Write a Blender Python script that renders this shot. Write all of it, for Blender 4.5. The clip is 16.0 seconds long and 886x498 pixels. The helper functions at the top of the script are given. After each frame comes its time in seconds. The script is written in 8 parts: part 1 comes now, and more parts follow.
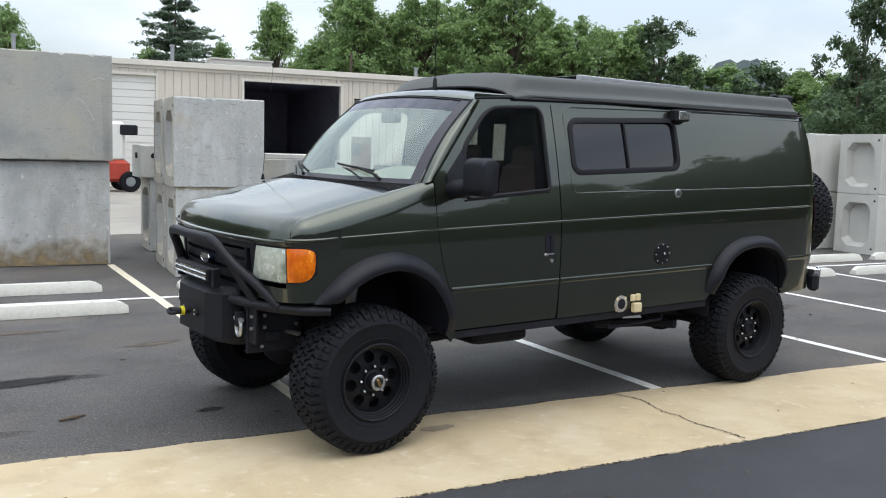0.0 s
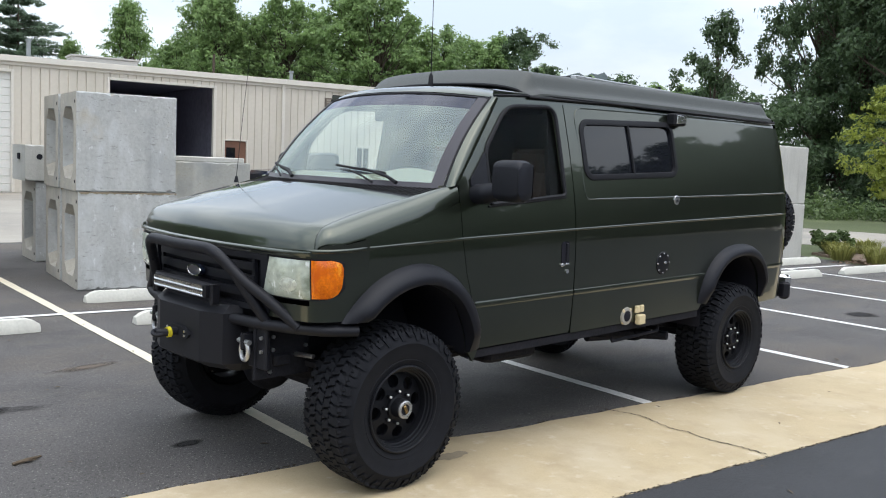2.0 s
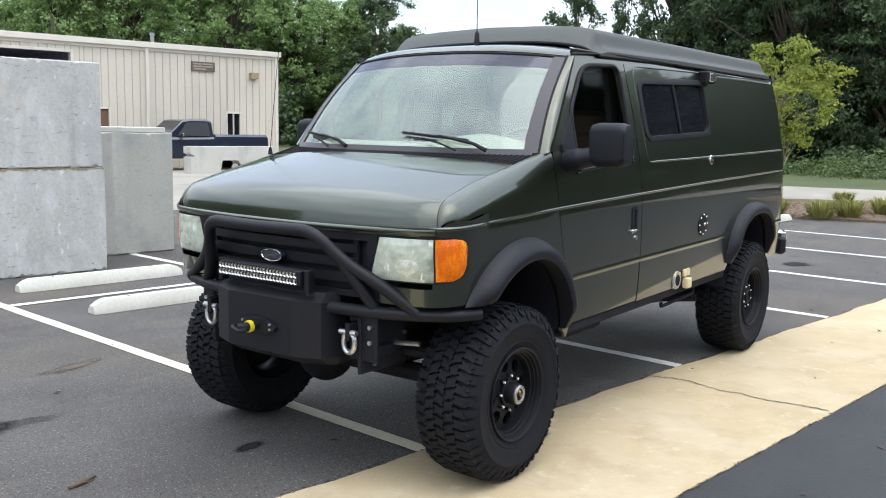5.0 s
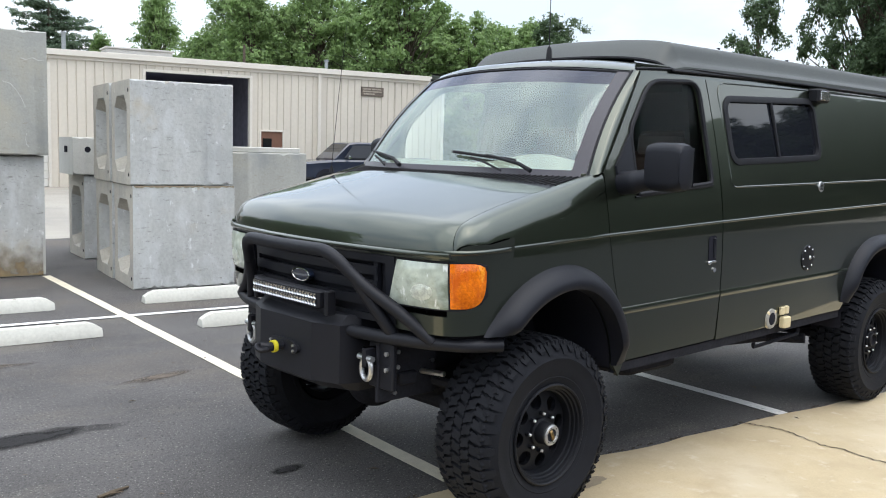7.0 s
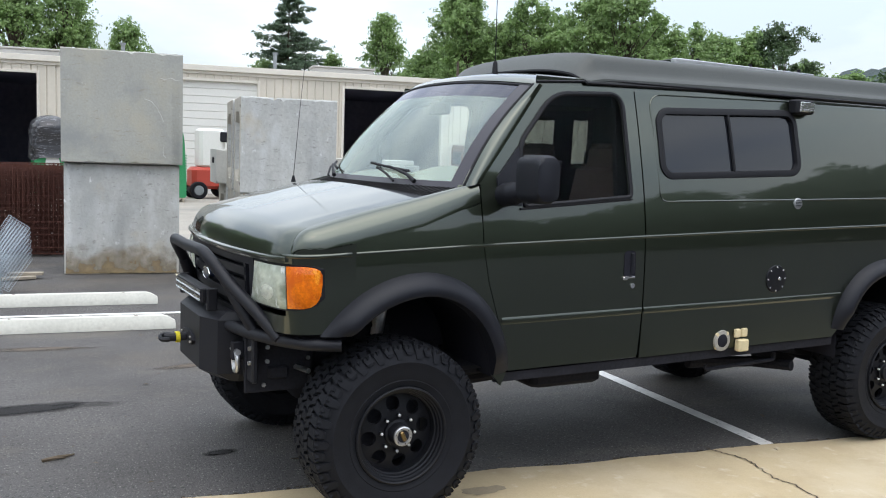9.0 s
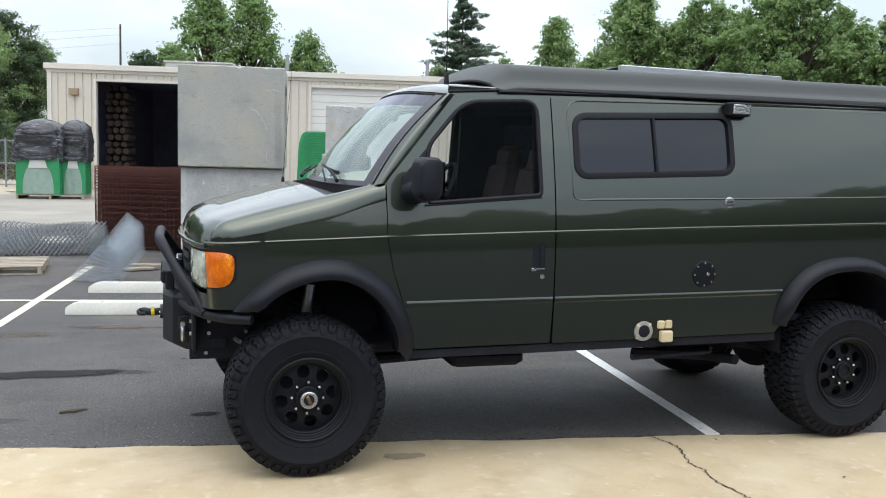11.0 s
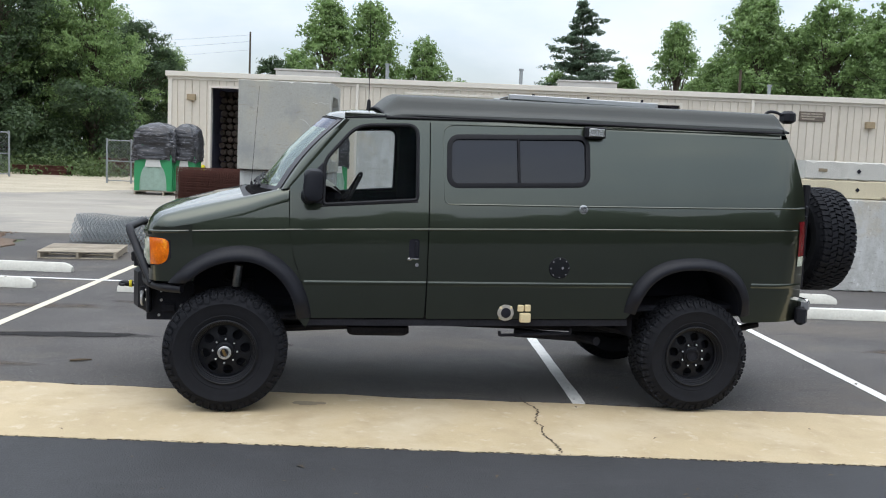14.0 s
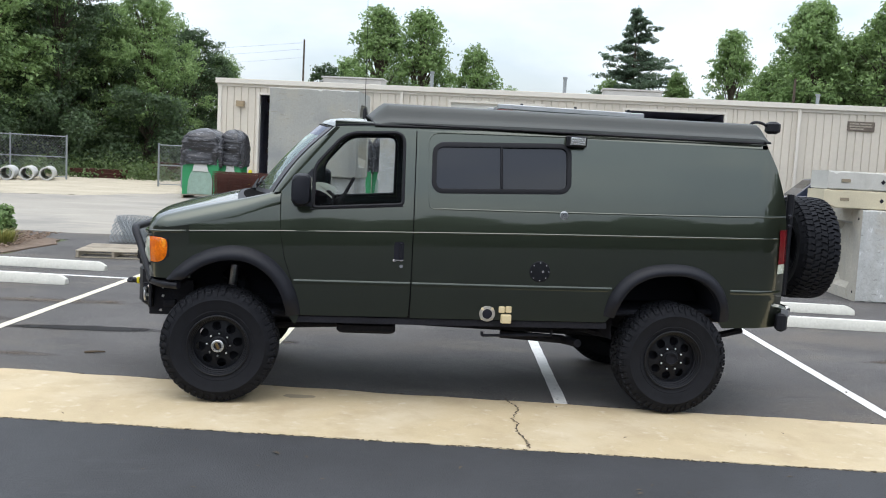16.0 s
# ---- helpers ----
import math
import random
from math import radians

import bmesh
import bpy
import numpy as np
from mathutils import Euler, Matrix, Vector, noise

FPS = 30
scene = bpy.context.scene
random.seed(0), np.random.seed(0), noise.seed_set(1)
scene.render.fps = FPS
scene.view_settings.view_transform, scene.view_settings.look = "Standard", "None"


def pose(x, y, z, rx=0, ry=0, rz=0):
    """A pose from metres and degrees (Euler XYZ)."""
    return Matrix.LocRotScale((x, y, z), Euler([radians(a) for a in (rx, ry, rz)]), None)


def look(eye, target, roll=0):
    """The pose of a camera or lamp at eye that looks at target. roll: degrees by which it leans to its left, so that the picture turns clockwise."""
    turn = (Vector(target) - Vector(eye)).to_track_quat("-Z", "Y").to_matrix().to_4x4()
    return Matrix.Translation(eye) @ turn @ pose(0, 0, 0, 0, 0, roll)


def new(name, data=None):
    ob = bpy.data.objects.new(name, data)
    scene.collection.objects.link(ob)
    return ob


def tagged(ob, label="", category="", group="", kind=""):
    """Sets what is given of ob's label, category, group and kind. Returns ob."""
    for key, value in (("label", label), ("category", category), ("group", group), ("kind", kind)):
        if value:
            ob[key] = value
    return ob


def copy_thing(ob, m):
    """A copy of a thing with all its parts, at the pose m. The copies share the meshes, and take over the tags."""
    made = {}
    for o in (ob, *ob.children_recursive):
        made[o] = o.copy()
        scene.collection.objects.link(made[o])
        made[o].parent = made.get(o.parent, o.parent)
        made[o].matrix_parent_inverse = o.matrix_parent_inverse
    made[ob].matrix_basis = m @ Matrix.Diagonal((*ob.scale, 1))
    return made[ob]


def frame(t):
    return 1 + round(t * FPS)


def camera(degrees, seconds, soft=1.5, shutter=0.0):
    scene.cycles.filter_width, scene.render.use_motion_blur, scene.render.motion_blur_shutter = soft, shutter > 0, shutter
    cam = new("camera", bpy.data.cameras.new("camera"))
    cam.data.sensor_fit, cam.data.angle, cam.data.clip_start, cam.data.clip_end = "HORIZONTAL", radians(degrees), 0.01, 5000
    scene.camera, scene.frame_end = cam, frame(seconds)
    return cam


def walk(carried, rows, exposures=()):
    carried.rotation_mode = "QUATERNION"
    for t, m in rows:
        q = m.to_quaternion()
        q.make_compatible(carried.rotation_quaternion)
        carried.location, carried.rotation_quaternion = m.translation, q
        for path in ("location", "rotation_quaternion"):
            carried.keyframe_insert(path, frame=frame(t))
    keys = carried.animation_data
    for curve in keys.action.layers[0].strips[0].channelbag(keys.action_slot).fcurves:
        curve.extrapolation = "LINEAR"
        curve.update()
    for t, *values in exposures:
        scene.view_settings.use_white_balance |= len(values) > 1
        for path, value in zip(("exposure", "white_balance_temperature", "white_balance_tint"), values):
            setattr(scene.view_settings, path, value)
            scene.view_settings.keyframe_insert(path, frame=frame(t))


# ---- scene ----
cam = camera(51.7, 16.0, 1.08)
PATH = [
    (0, (-2.688, -4.461, 1.81), (-1.551, -2.83, 1.593), 1.7),
    (0.5, (-2.751, -4.34, 1.796), (-1.581, -2.729, 1.611), 1.5),
    (1, (-2.916, -4.104, 1.786), (-1.651, -2.568, 1.587), 1.2),
    (1.5, (-3.015, -3.808, 1.754), (-1.686, -2.327, 1.546), 2.0),
    (2, (-3.114, -3.461, 1.741), (-1.734, -2.026, 1.551), 2.4),
    (2.5, (-3.364, -3.149, 1.733), (-1.897, -1.811, 1.496), 0.9),
    (3, (-3.501, -2.826, 1.704), (-1.981, -1.553, 1.444), 0.8),
    (3.5, (-3.611, -2.531, 1.725), (-2.053, -1.299, 1.488), 1.4),
    (3.7, (-3.677, -2.435, 1.721), (-2.104, -1.223, 1.487), 1.4),
    (5.8, (-3.681, -2.239, 1.722), (-2.091, -1.055, 1.455), 1.1),
    (6, (-3.533, -2.236, 1.7), (-1.979, -1.0, 1.464), 1.2),
    (6.5, (-3.268, -2.363, 1.692), (-1.821, -0.998, 1.492), 1.6),
    (7, (-3.05, -2.594, 1.704), (-1.714, -1.122, 1.488), 1.6),
    (7.5, (-2.697, -2.823, 1.688), (-1.506, -1.227, 1.5), 2.3),
    (8, (-2.437, -3.135, 1.69), (-1.39, -1.44, 1.516), 2.5),
    (8.5, (-2.143, -3.45, 1.716), (-1.155, -1.722, 1.518), 1.9),
    (9, (-1.803, -3.701, 1.742), (-0.867, -1.945, 1.541), 2.0),
    (9.5, (-1.57, -4.005, 1.752), (-0.713, -2.21, 1.543), 1.6),
    (10, (-1.308, -4.261, 1.767), (-0.555, -2.422, 1.548), 1.2),
    (10.2, (-1.165, -4.36, 1.765), (-0.445, -2.506, 1.549), 1.2),
    (12.3, (-0.235, -5.558, 1.852), (0.159, -3.61, 1.629), 2.1),
    (12.5, (-0.159, -5.679, 1.864), (0.228, -3.731, 1.632), 2.0),
    (13, (0.106, -5.925, 1.881), (0.431, -3.965, 1.656), 1.9),
    (13.5, (0.377, -6.168, 1.901), (0.658, -4.199, 1.695), 2.5),
    (14, (0.529, -6.455, 1.908), (0.831, -4.489, 1.7), 2.5),
    (14.5, (0.72, -6.635, 1.926), (0.987, -4.662, 1.729), 2.9),
    (15, (0.939, -6.718, 1.922), (1.147, -4.739, 1.723), 3.9),
    (15.5, (0.996, -6.78, 1.928), (1.191, -4.8, 1.723), 3.4),
    (16, (1.011, -6.814, 1.93), (1.196, -4.833, 1.732), 3.0),
]
# the clip's camera brightens where it sees the van's dark front
EXPOSURE = [(0, -0.15), (1, -0.26), (1.5, -0.11), (2.5, -0.04), (3, 0.16), (3.5, 0.23), (6.5, 0.20), (7.3, 0.06), (8, -0.15), (8.5, -0.12), (9, 0.0), (10.2, 0.03), (12.5, -0.19), (13, 0.03), (13.5, -0.01), (14, -0.17), (15, -0.08), (16, -0.05)]
walk(cam, [(t, look(eye, target, roll)) for t, eye, target, roll in PATH], EXPOSURE)

# ---- world and light ----
SUN_EL, SUN_AZ = radians(72), radians(186)
world = bpy.data.worlds.new("sky_world")
scene.world = world
world.use_nodes = True
wn, wl = world.node_tree.nodes, world.node_tree.links
bgn = wn["Background"]
sky = wn.new("ShaderNodeTexSky")
sky.sky_type, sky.sun_disc = "NISHITA", False
sky.sun_elevation, sky.sun_rotation, sky.air_density, sky.dust_density = SUN_EL, SUN_AZ, 1.0, 2.5
wtc = wn.new("ShaderNodeTexCoord")
wmap = wn.new("ShaderNodeMapping")
wmap.inputs["Scale"].default_value = (1.0, 1.0, 2.6)
cl = wn.new("ShaderNodeTexNoise")
cl.inputs["Scale"].default_value, cl.inputs["Detail"].default_value, cl.inputs["Roughness"].default_value = 2.2, 7.0, 0.52
ramp = wn.new("ShaderNodeValToRGB")
ramp.color_ramp.elements[0].position, ramp.color_ramp.elements[0].color = 0.41, (0.45, 0.45, 0.45, 1)
ramp.color_ramp.elements[1].position, ramp.color_ramp.elements[1].color = 0.62, (1, 1, 1, 1)
mixw = wn.new("ShaderNodeMixRGB")
mixw.inputs[2].default_value = (8.9, 9.6, 10.3, 1)
wl.new(wtc.outputs["Generated"], wmap.inputs["Vector"])
wl.new(wmap.outputs["Vector"], cl.inputs["Vector"])
wl.new(cl.outputs["Fac"], ramp.inputs["Fac"])
wl.new(ramp.outputs["Color"], mixw.inputs["Fac"])
blue = wn.new("ShaderNodeVectorMath")
blue.operation = "SCALE"
blue.inputs["Scale"].default_value = 1.5
wl.new(sky.outputs["Color"], blue.inputs[0])
wl.new(blue.outputs[0], mixw.inputs[1])
# an overcast sky grows brighter towards the zenith
sep = wn.new("ShaderNodeSeparateXYZ")
wl.new(wtc.outputs["Generated"], sep.inputs[0])
zen = wn.new("ShaderNodeMapRange")
zen.inputs["From Min"].default_value, zen.inputs["From Max"].default_value = 0.05, 0.8
zen.inputs["To Min"].default_value, zen.inputs["To Max"].default_value = 1.16, 2.6
wl.new(sep.outputs["Z"], zen.inputs["Value"])
gain = wn.new("ShaderNodeVectorMath")
gain.operation = "SCALE"
wl.new(mixw.outputs["Color"], gain.inputs[0])
wl.new(zen.outputs[0], gain.inputs["Scale"])
wl.new(gain.outputs[0], bgn.inputs["Color"])
bgn.inputs["Strength"].default_value = 0.1
sun_data = bpy.data.lights.new("sun", "SUN")
sun_data.energy, sun_data.angle, sun_data.color = 1.0, radians(64), (1.0, 0.97, 0.93)
sun = new("sun", sun_data)
sd = Vector((math.sin(SUN_AZ) * math.cos(SUN_EL), math.cos(SUN_AZ) * math.cos(SUN_EL), math.sin(SUN_EL)))
sun.matrix_world = look(sd * 60, (0, 0, 0))


# ---- materials ----
def mat(name, col, rough=0.6, metal=0.0, var=0.25, scale=6.0, fine=60.0, bump=0.15, coat=0.0, spec=0.5, rvar=0.0, dist=0.01, col2=None, island=0.0, rand=0.0):
    m = bpy.data.materials.new(name)
    m.use_nodes = True
    n, l = m.node_tree.nodes, m.node_tree.links
    b = n["Principled BSDF"]
    b.inputs["Roughness"].default_value, b.inputs["Metallic"].default_value = rough, metal
    b.inputs["Specular IOR Level"].default_value = spec
    b.inputs["Coat Weight"].default_value, b.inputs["Coat Roughness"].default_value = coat, 0.02
    tc = n.new("ShaderNodeTexCoord")
    a = n.new("ShaderNodeTexNoise")
    a.inputs["Scale"].default_value, a.inputs["Detail"].default_value = scale, 5.0
    f = n.new("ShaderNodeTexNoise")
    f.inputs["Scale"].default_value, f.inputs["Detail"].default_value = fine, 3.0
    l.new(tc.outputs["Object"], a.inputs["Vector"])
    l.new(tc.outputs["Object"], f.inputs["Vector"])
    add = n.new("ShaderNodeMath")
    add.operation = "ADD"
    l.new(a.outputs["Fac"], add.inputs[0])
    l.new(f.outputs["Fac"], add.inputs[1])
    last = add
    for amount, node, sock in ((island, "ShaderNodeNewGeometry", "Random Per Island"), (rand, "ShaderNodeObjectInfo", "Random")):
        if amount:
            src = n.new(node)
            mul = n.new("ShaderNodeMath")
            mul.operation = "MULTIPLY_ADD"
            l.new(src.outputs[sock], mul.inputs[0])
            mul.inputs[1].default_value = amount
            l.new(last.outputs[0], mul.inputs[2])
            last = mul
    r = n.new("ShaderNodeMapRange")
    mid = 1.0 + (island + rand) / 2
    r.inputs["From Min"].default_value, r.inputs["From Max"].default_value = mid - 0.45 - (island + rand) / 2, mid + 0.45 + (island + rand) / 2
    l.new(last.outputs[0], r.inputs["Value"])
    mx = n.new("ShaderNodeMixRGB")
    c2 = col2 or tuple(min(1.0, c * (1 + var)) for c in col)
    mx.inputs[1].default_value = (*[c * (1 - var) for c in col], 1)
    mx.inputs[2].default_value = (*c2, 1)
    l.new(r.outputs[0], mx.inputs[0])
    l.new(mx.outputs[0], b.inputs["Base Color"])
    if rvar:
        rr = n.new("ShaderNodeMapRange")
        rr.inputs["From Min"].default_value, rr.inputs["From Max"].default_value = 0.3, 0.7
        rr.inputs["To Min"].default_value, rr.inputs["To Max"].default_value = rough - rvar, rough + rvar
        l.new(a.outputs["Fac"], rr.inputs["Value"])
        l.new(rr.outputs[0], b.inputs["Roughness"])
    if bump:
        bp = n.new("ShaderNodeBump")
        bp.inputs["Strength"].default_value, bp.inputs["Distance"].default_value = bump, dist
        l.new(f.outputs["Fac"], bp.inputs["Height"])
        l.new(bp.outputs[0], b.inputs["Normal"])
    return m


def stained(m, col, scale, lo, hi, stretch=(1, 1, 1)):
    """Adds one more layer of stains with its own shape to a material."""
    n, l = m.node_tree.nodes, m.node_tree.links
    b = n["Principled BSDF"]
    old = b.inputs["Base Color"].links[0].from_socket
    tc, mp, t, r, mx = (n.new("ShaderNode" + k) for k in ("TexCoord", "Mapping", "TexNoise", "MapRange", "MixRGB"))
    mp.inputs["Scale"].default_value = stretch
    t.inputs["Scale"].default_value, t.inputs["Detail"].default_value, t.inputs["Roughness"].default_value = scale, 8.0, 0.62
    r.inputs["From Min"].default_value, r.inputs["From Max"].default_value = lo, hi
    l.new(tc.outputs["Object"], mp.inputs["Vector"])
    l.new(mp.outputs["Vector"], t.inputs["Vector"])
    l.new(t.outputs["Fac"], r.inputs["Value"])
    l.new(r.outputs[0], mx.inputs[0])
    l.new(old, mx.inputs[1])
    mx.inputs[2].default_value = (*col, 1)
    l.new(mx.outputs[0], b.inputs["Base Color"])
    return m


def soft_edge(m, inner, outer, axis=None, grain=5.0, amount=0.5):
    """Fades a stain out towards its rim, or upwards along one axis, with a ragged edge."""
    n, l = m.node_tree.nodes, m.node_tree.links
    tc = n.new("ShaderNodeTexCoord")
    sub, mul, ln, tx, ad, rg, tr, mx = (n.new("ShaderNode" + k) for k in ("VectorMath", "VectorMath", "VectorMath", "TexNoise", "Math", "MapRange", "BsdfTransparent", "MixShader"))
    sub.operation, mul.operation, ln.operation, ad.operation = "SUBTRACT", "MULTIPLY", "LENGTH", "MULTIPLY_ADD"
    sub.inputs[1].default_value = (0.5, 0.5, 0) if axis is None else (0, 0, 0)
    mul.inputs[1].default_value = (1, 1, 0) if axis is None else (0, 0, 1)
    tx.inputs["Scale"].default_value, tx.inputs["Detail"].default_value = grain, 6.0
    l.new(tc.outputs["Generated"], sub.inputs[0])
    l.new(sub.outputs[0], mul.inputs[0])
    l.new(mul.outputs[0], ln.inputs[0])
    l.new(tc.outputs["Object"], tx.inputs["Vector"])
    l.new(tx.outputs["Fac"], ad.inputs[0])
    ad.inputs[1].default_value = amount
    l.new(ln.outputs["Value"], ad.inputs[2])
    rg.inputs["From Min"].default_value, rg.inputs["From Max"].default_value = inner + amount / 2, outer + amount / 2
    l.new(ad.outputs[0], rg.inputs["Value"])
    l.new(rg.outputs[0], mx.inputs[0])
    l.new(n["Principled BSDF"].outputs[0], mx.inputs[1])
    l.new(tr.outputs[0], mx.inputs[2])
    l.new(mx.outputs[0], n["Material Output"].inputs["Surface"])
    return m


def glass_mat(name, tint, gloss=(1, 1, 1), ior=2.3, veil=0.0):
    m = bpy.data.materials.new(name)
    m.use_nodes = True
    n, l = m.node_tree.nodes, m.node_tree.links
    n.remove(n["Principled BSDF"])
    out = n["Material Output"]
    tr, gl, mx, fr = (n.new("ShaderNode" + k) for k in ("BsdfTransparent", "BsdfGlossy", "MixShader", "Fresnel"))
    tr.inputs["Color"].default_value = (*tint, 1)
    gl.inputs["Roughness"].default_value = 0.01
    gl.inputs["Color"].default_value = (*gloss, 1)
    fr.inputs["IOR"].default_value = ior
    l.new(fr.outputs[0], mx.inputs[0])
    l.new(tr.outputs[0], mx.inputs[1])
    l.new(gl.outputs[0], mx.inputs[2])
    l.new(mx.outputs[0], out.inputs["Surface"])
    if veil:
        # a pale diffuse veil paints in the whiteness of reflected sky
        df, m2 = n.new("ShaderNodeBsdfDiffuse"), n.new("ShaderNodeMixShader")
        df.inputs["Color"].default_value = (0.72, 0.80, 0.74, 1)
        m2.inputs[0].default_value = veil
        l.new(mx.outputs[0], m2.inputs[1])
        l.new(df.outputs[0], m2.inputs[2])
        l.new(m2.outputs[0], out.inputs["Surface"])
    return m


M_PAINT = mat("green_metallic_paint", (0.049, 0.058, 0.041), 0.35, 0.92, 0.10, 2.0, 900, 0.0, coat=1.0, spec=0.3)
M_PAINT.node_tree.nodes["Principled BSDF"].inputs["Coat Roughness"].default_value = 0.025
M_PAINT.node_tree.nodes["Principled BSDF"].inputs["Coat IOR"].default_value = 1.60
M_CAP = mat("textured_grey_cap", (0.050, 0.054, 0.050), 0.55, 0, 0.15, 3, 350, 0.25, dist=0.002)
M_FLARE = mat("black_plastic", (0.0085, 0.0092, 0.0135), 0.52, 0, 0.2, 8, 250, 0.12, dist=0.002, spec=0.28)
M_TUBE = mat("black_powdercoat", (0.0085, 0.0088, 0.0125), 0.52, 0, 0.2, 8, 260, 0.15, dist=0.002, spec=0.30)
M_FRIT = mat("dark_screen_border", (0.030, 0.026, 0.034), 0.35, 0, 0.1, 8, 60, 0.0)
M_RUBBER = mat("tyre_rubber", (0.0095, 0.0102, 0.0132), 0.72, 0, 0.35, 14, 180, 0.3, dist=0.003, spec=0.18)
M_RIM = mat("satin_black_rim", (0.0075, 0.008, 0.0105), 0.48, 0.0, 0.2, 10, 100, 0.0, spec=0.24)
M_DARK = mat("underbody_black", (0.022, 0.0222, 0.027), 0.8, 0, 0.4, 5, 60, 0.1, spec=0.08)
M_NUT = mat("bright_lug_nut", (0.75, 0.75, 0.75), 0.35, 0.6, 0.1, 20, 90, 0.0)
M_VENT = mat("grey_vent_ring", (0.34, 0.32, 0.28), 0.45, 0.1, 0.3, 30, 120, 0.1)
M_CURB = mat("dull_roof_metal", (0.40, 0.39, 0.37), 0.55, 0.2, 0.15, 2, 20, 0.0)
M_CHROME = mat("chrome", (0.75, 0.75, 0.75), 0.12, 1.0, 0.08, 20, 90, 0.0)
M_STEEL = mat("grey_steel", (0.62, 0.62, 0.62), 0.38, 1.0, 0.25, 20, 90, 0.05)
M_BRONZE = mat("bronze_dial", (0.20, 0.13, 0.05), 0.4, 0.6, 0.2)
M_AMBER = mat("amber_lens", (0.92, 0.17, 0.003), 0.16, 0, 0.45, 16, 90, 0.6, coat=0.4, dist=0.005, spec=0.3)
# darker facets and yellow highlights painted into the amber
stained(M_AMBER, (0.62, 0.11, 0.004), 14, 0.50, 0.60, (1, 1, 0.45))
stained(M_AMBER, (1.0, 0.40, 0.03), 18, 0.58, 0.66, (1, 1, 0.6))
M_RED = mat("red_lens", (0.13, 0.005, 0.010), 0.25, 0, 0.15, 30, 120, 0.2, coat=0.3, dist=0.004, spec=0.3)
M_BOWL = mat("lamp_bowl", (0.66, 0.69, 0.60), 0.30, 0.4, 0.45, 26, 60, 0.5)
M_LENS = mat("headlight_lens", (0.50, 0.54, 0.45), 0.14, 0.10, 0.35, 9, 30, 0.12, coat=0.8, dist=0.006)
# dark and bright patches paint the reflector's glints into the lens colour
stained(M_LENS, (0.24, 0.27, 0.20), 5, 0.52, 0.66, (1, 1, 1.6))
stained(M_LENS, (0.82, 0.85, 0.80), 13, 0.60, 0.66, (1.4, 1.4, 0.7))
M_REFL = mat("lamp_reflector", (0.7, 0.7, 0.68), 0.15, 0.9, 0.2, 30, 80, 0.3)
M_GLASS = glass_mat("windscreen_glass", (0.86, 0.95, 0.91), (0.90, 1.0, 0.95), 2.15, 0.07)
M_TINT = glass_mat("tinted_glass_band", (0.12, 0.15, 0.20), (0.86, 0.86, 0.96), 1.75)
M_SIDEGL = glass_mat("smoked_side_glass", (0.27, 0.31, 0.29))
M_DOORGL = glass_mat("door_glass", (0.80, 0.82, 0.82), (0.9, 0.97, 1.0), 1.13)
M_PRIV = mat("privacy_glass", (0.010, 0.011, 0.015), 0.03, 0, 0.1, 3, 10, 0.0, spec=0.5)
M_SEAL = mat("black_rubber_seal", (0.0105, 0.0105, 0.013), 0.6, 0, 0.2, 20, 100, 0.0, spec=0.25)
M_DASH = mat("pale_grey_dash", (0.62, 0.64, 0.54), 0.7, 0, 0.1, 10, 300, 0.1)
M_TRIMIN = mat("dark_interior_trim", (0.022, 0.021, 0.022), 0.8, 0, 0.2, 6, 120, 0.1, spec=0.15)
M_SEAT = mat("brown_seat_leather", (0.055, 0.028, 0.020), 0.6, 0, 0.25, 8, 120, 0.2)
M_BEIGE = mat("beige_plastic", (0.66, 0.55, 0.33), 0.5, 0, 0.12, 10, 100, 0.05)
M_WHITEPL = mat("white_plastic", (0.6, 0.6, 0.58), 0.4, 0, 0.1, 10, 100, 0.0)
M_YELLOW = mat("yellow_rope", (0.65, 0.55, 0.02), 0.7, 0, 0.2, 60, 200, 0.4)
M_SOLAR = mat("silver_rack", (0.55, 0.56, 0.57), 0.35, 0.7, 0.1, 10, 100, 0.0)

M_ASPH = mat("lot_asphalt", (0.079, 0.073, 0.070), 0.85, 0, 0.62, 1.1, 95, 0.9, dist=0.010)
stained(M_ASPH, (0.062, 0.060, 0.059), 0.45, 0.52, 0.72)
stained(M_ASPH, (0.135, 0.129, 0.122), 0.9, 0.60, 0.80)
stained(M_ASPH, (0.125, 0.110, 0.092), 0.6, 0.54, 0.72, (1, 2.2, 1))
stained(M_ASPH, (0.050, 0.049, 0.049), 1.7, 0.60, 0.74, (1, 2.5, 1))
stained(M_ASPH, (0.115, 0.096, 0.078), 0.28, 0.50, 0.66, (1, 1.6, 1))
stained(M_ASPH, (0.29, 0.275, 0.252), 70, 0.585, 0.66)
stained(M_ASPH, (0.185, 0.176, 0.166), 24, 0.62, 0.71)
stained(M_ASPH, (0.028, 0.027, 0.026), 48, 0.55, 0.64)
M_ROAD = mat("dark_sealed_asphalt", (0.031, 0.032, 0.035), 0.72, 0, 0.45, 1.4, 90, 0.7, dist=0.008)
stained(M_ROAD, (0.052, 0.052, 0.055), 1.3, 0.58, 0.80, (1, 3.5, 1))
stained(M_ROAD, (0.085, 0.085, 0.086), 42, 0.66, 0.76)
M_FAR = mat("worn_pale_asphalt", (0.31, 0.285, 0.245), 0.9, 0, 0.25, 0.4, 40, 0.3)
stained(M_FAR, (0.20, 0.19, 0.17), 0.25, 0.5, 0.7)
stained(M_FAR, (0.40, 0.36, 0.29), 0.6, 0.55, 0.72, (0.5, 1.5, 1))
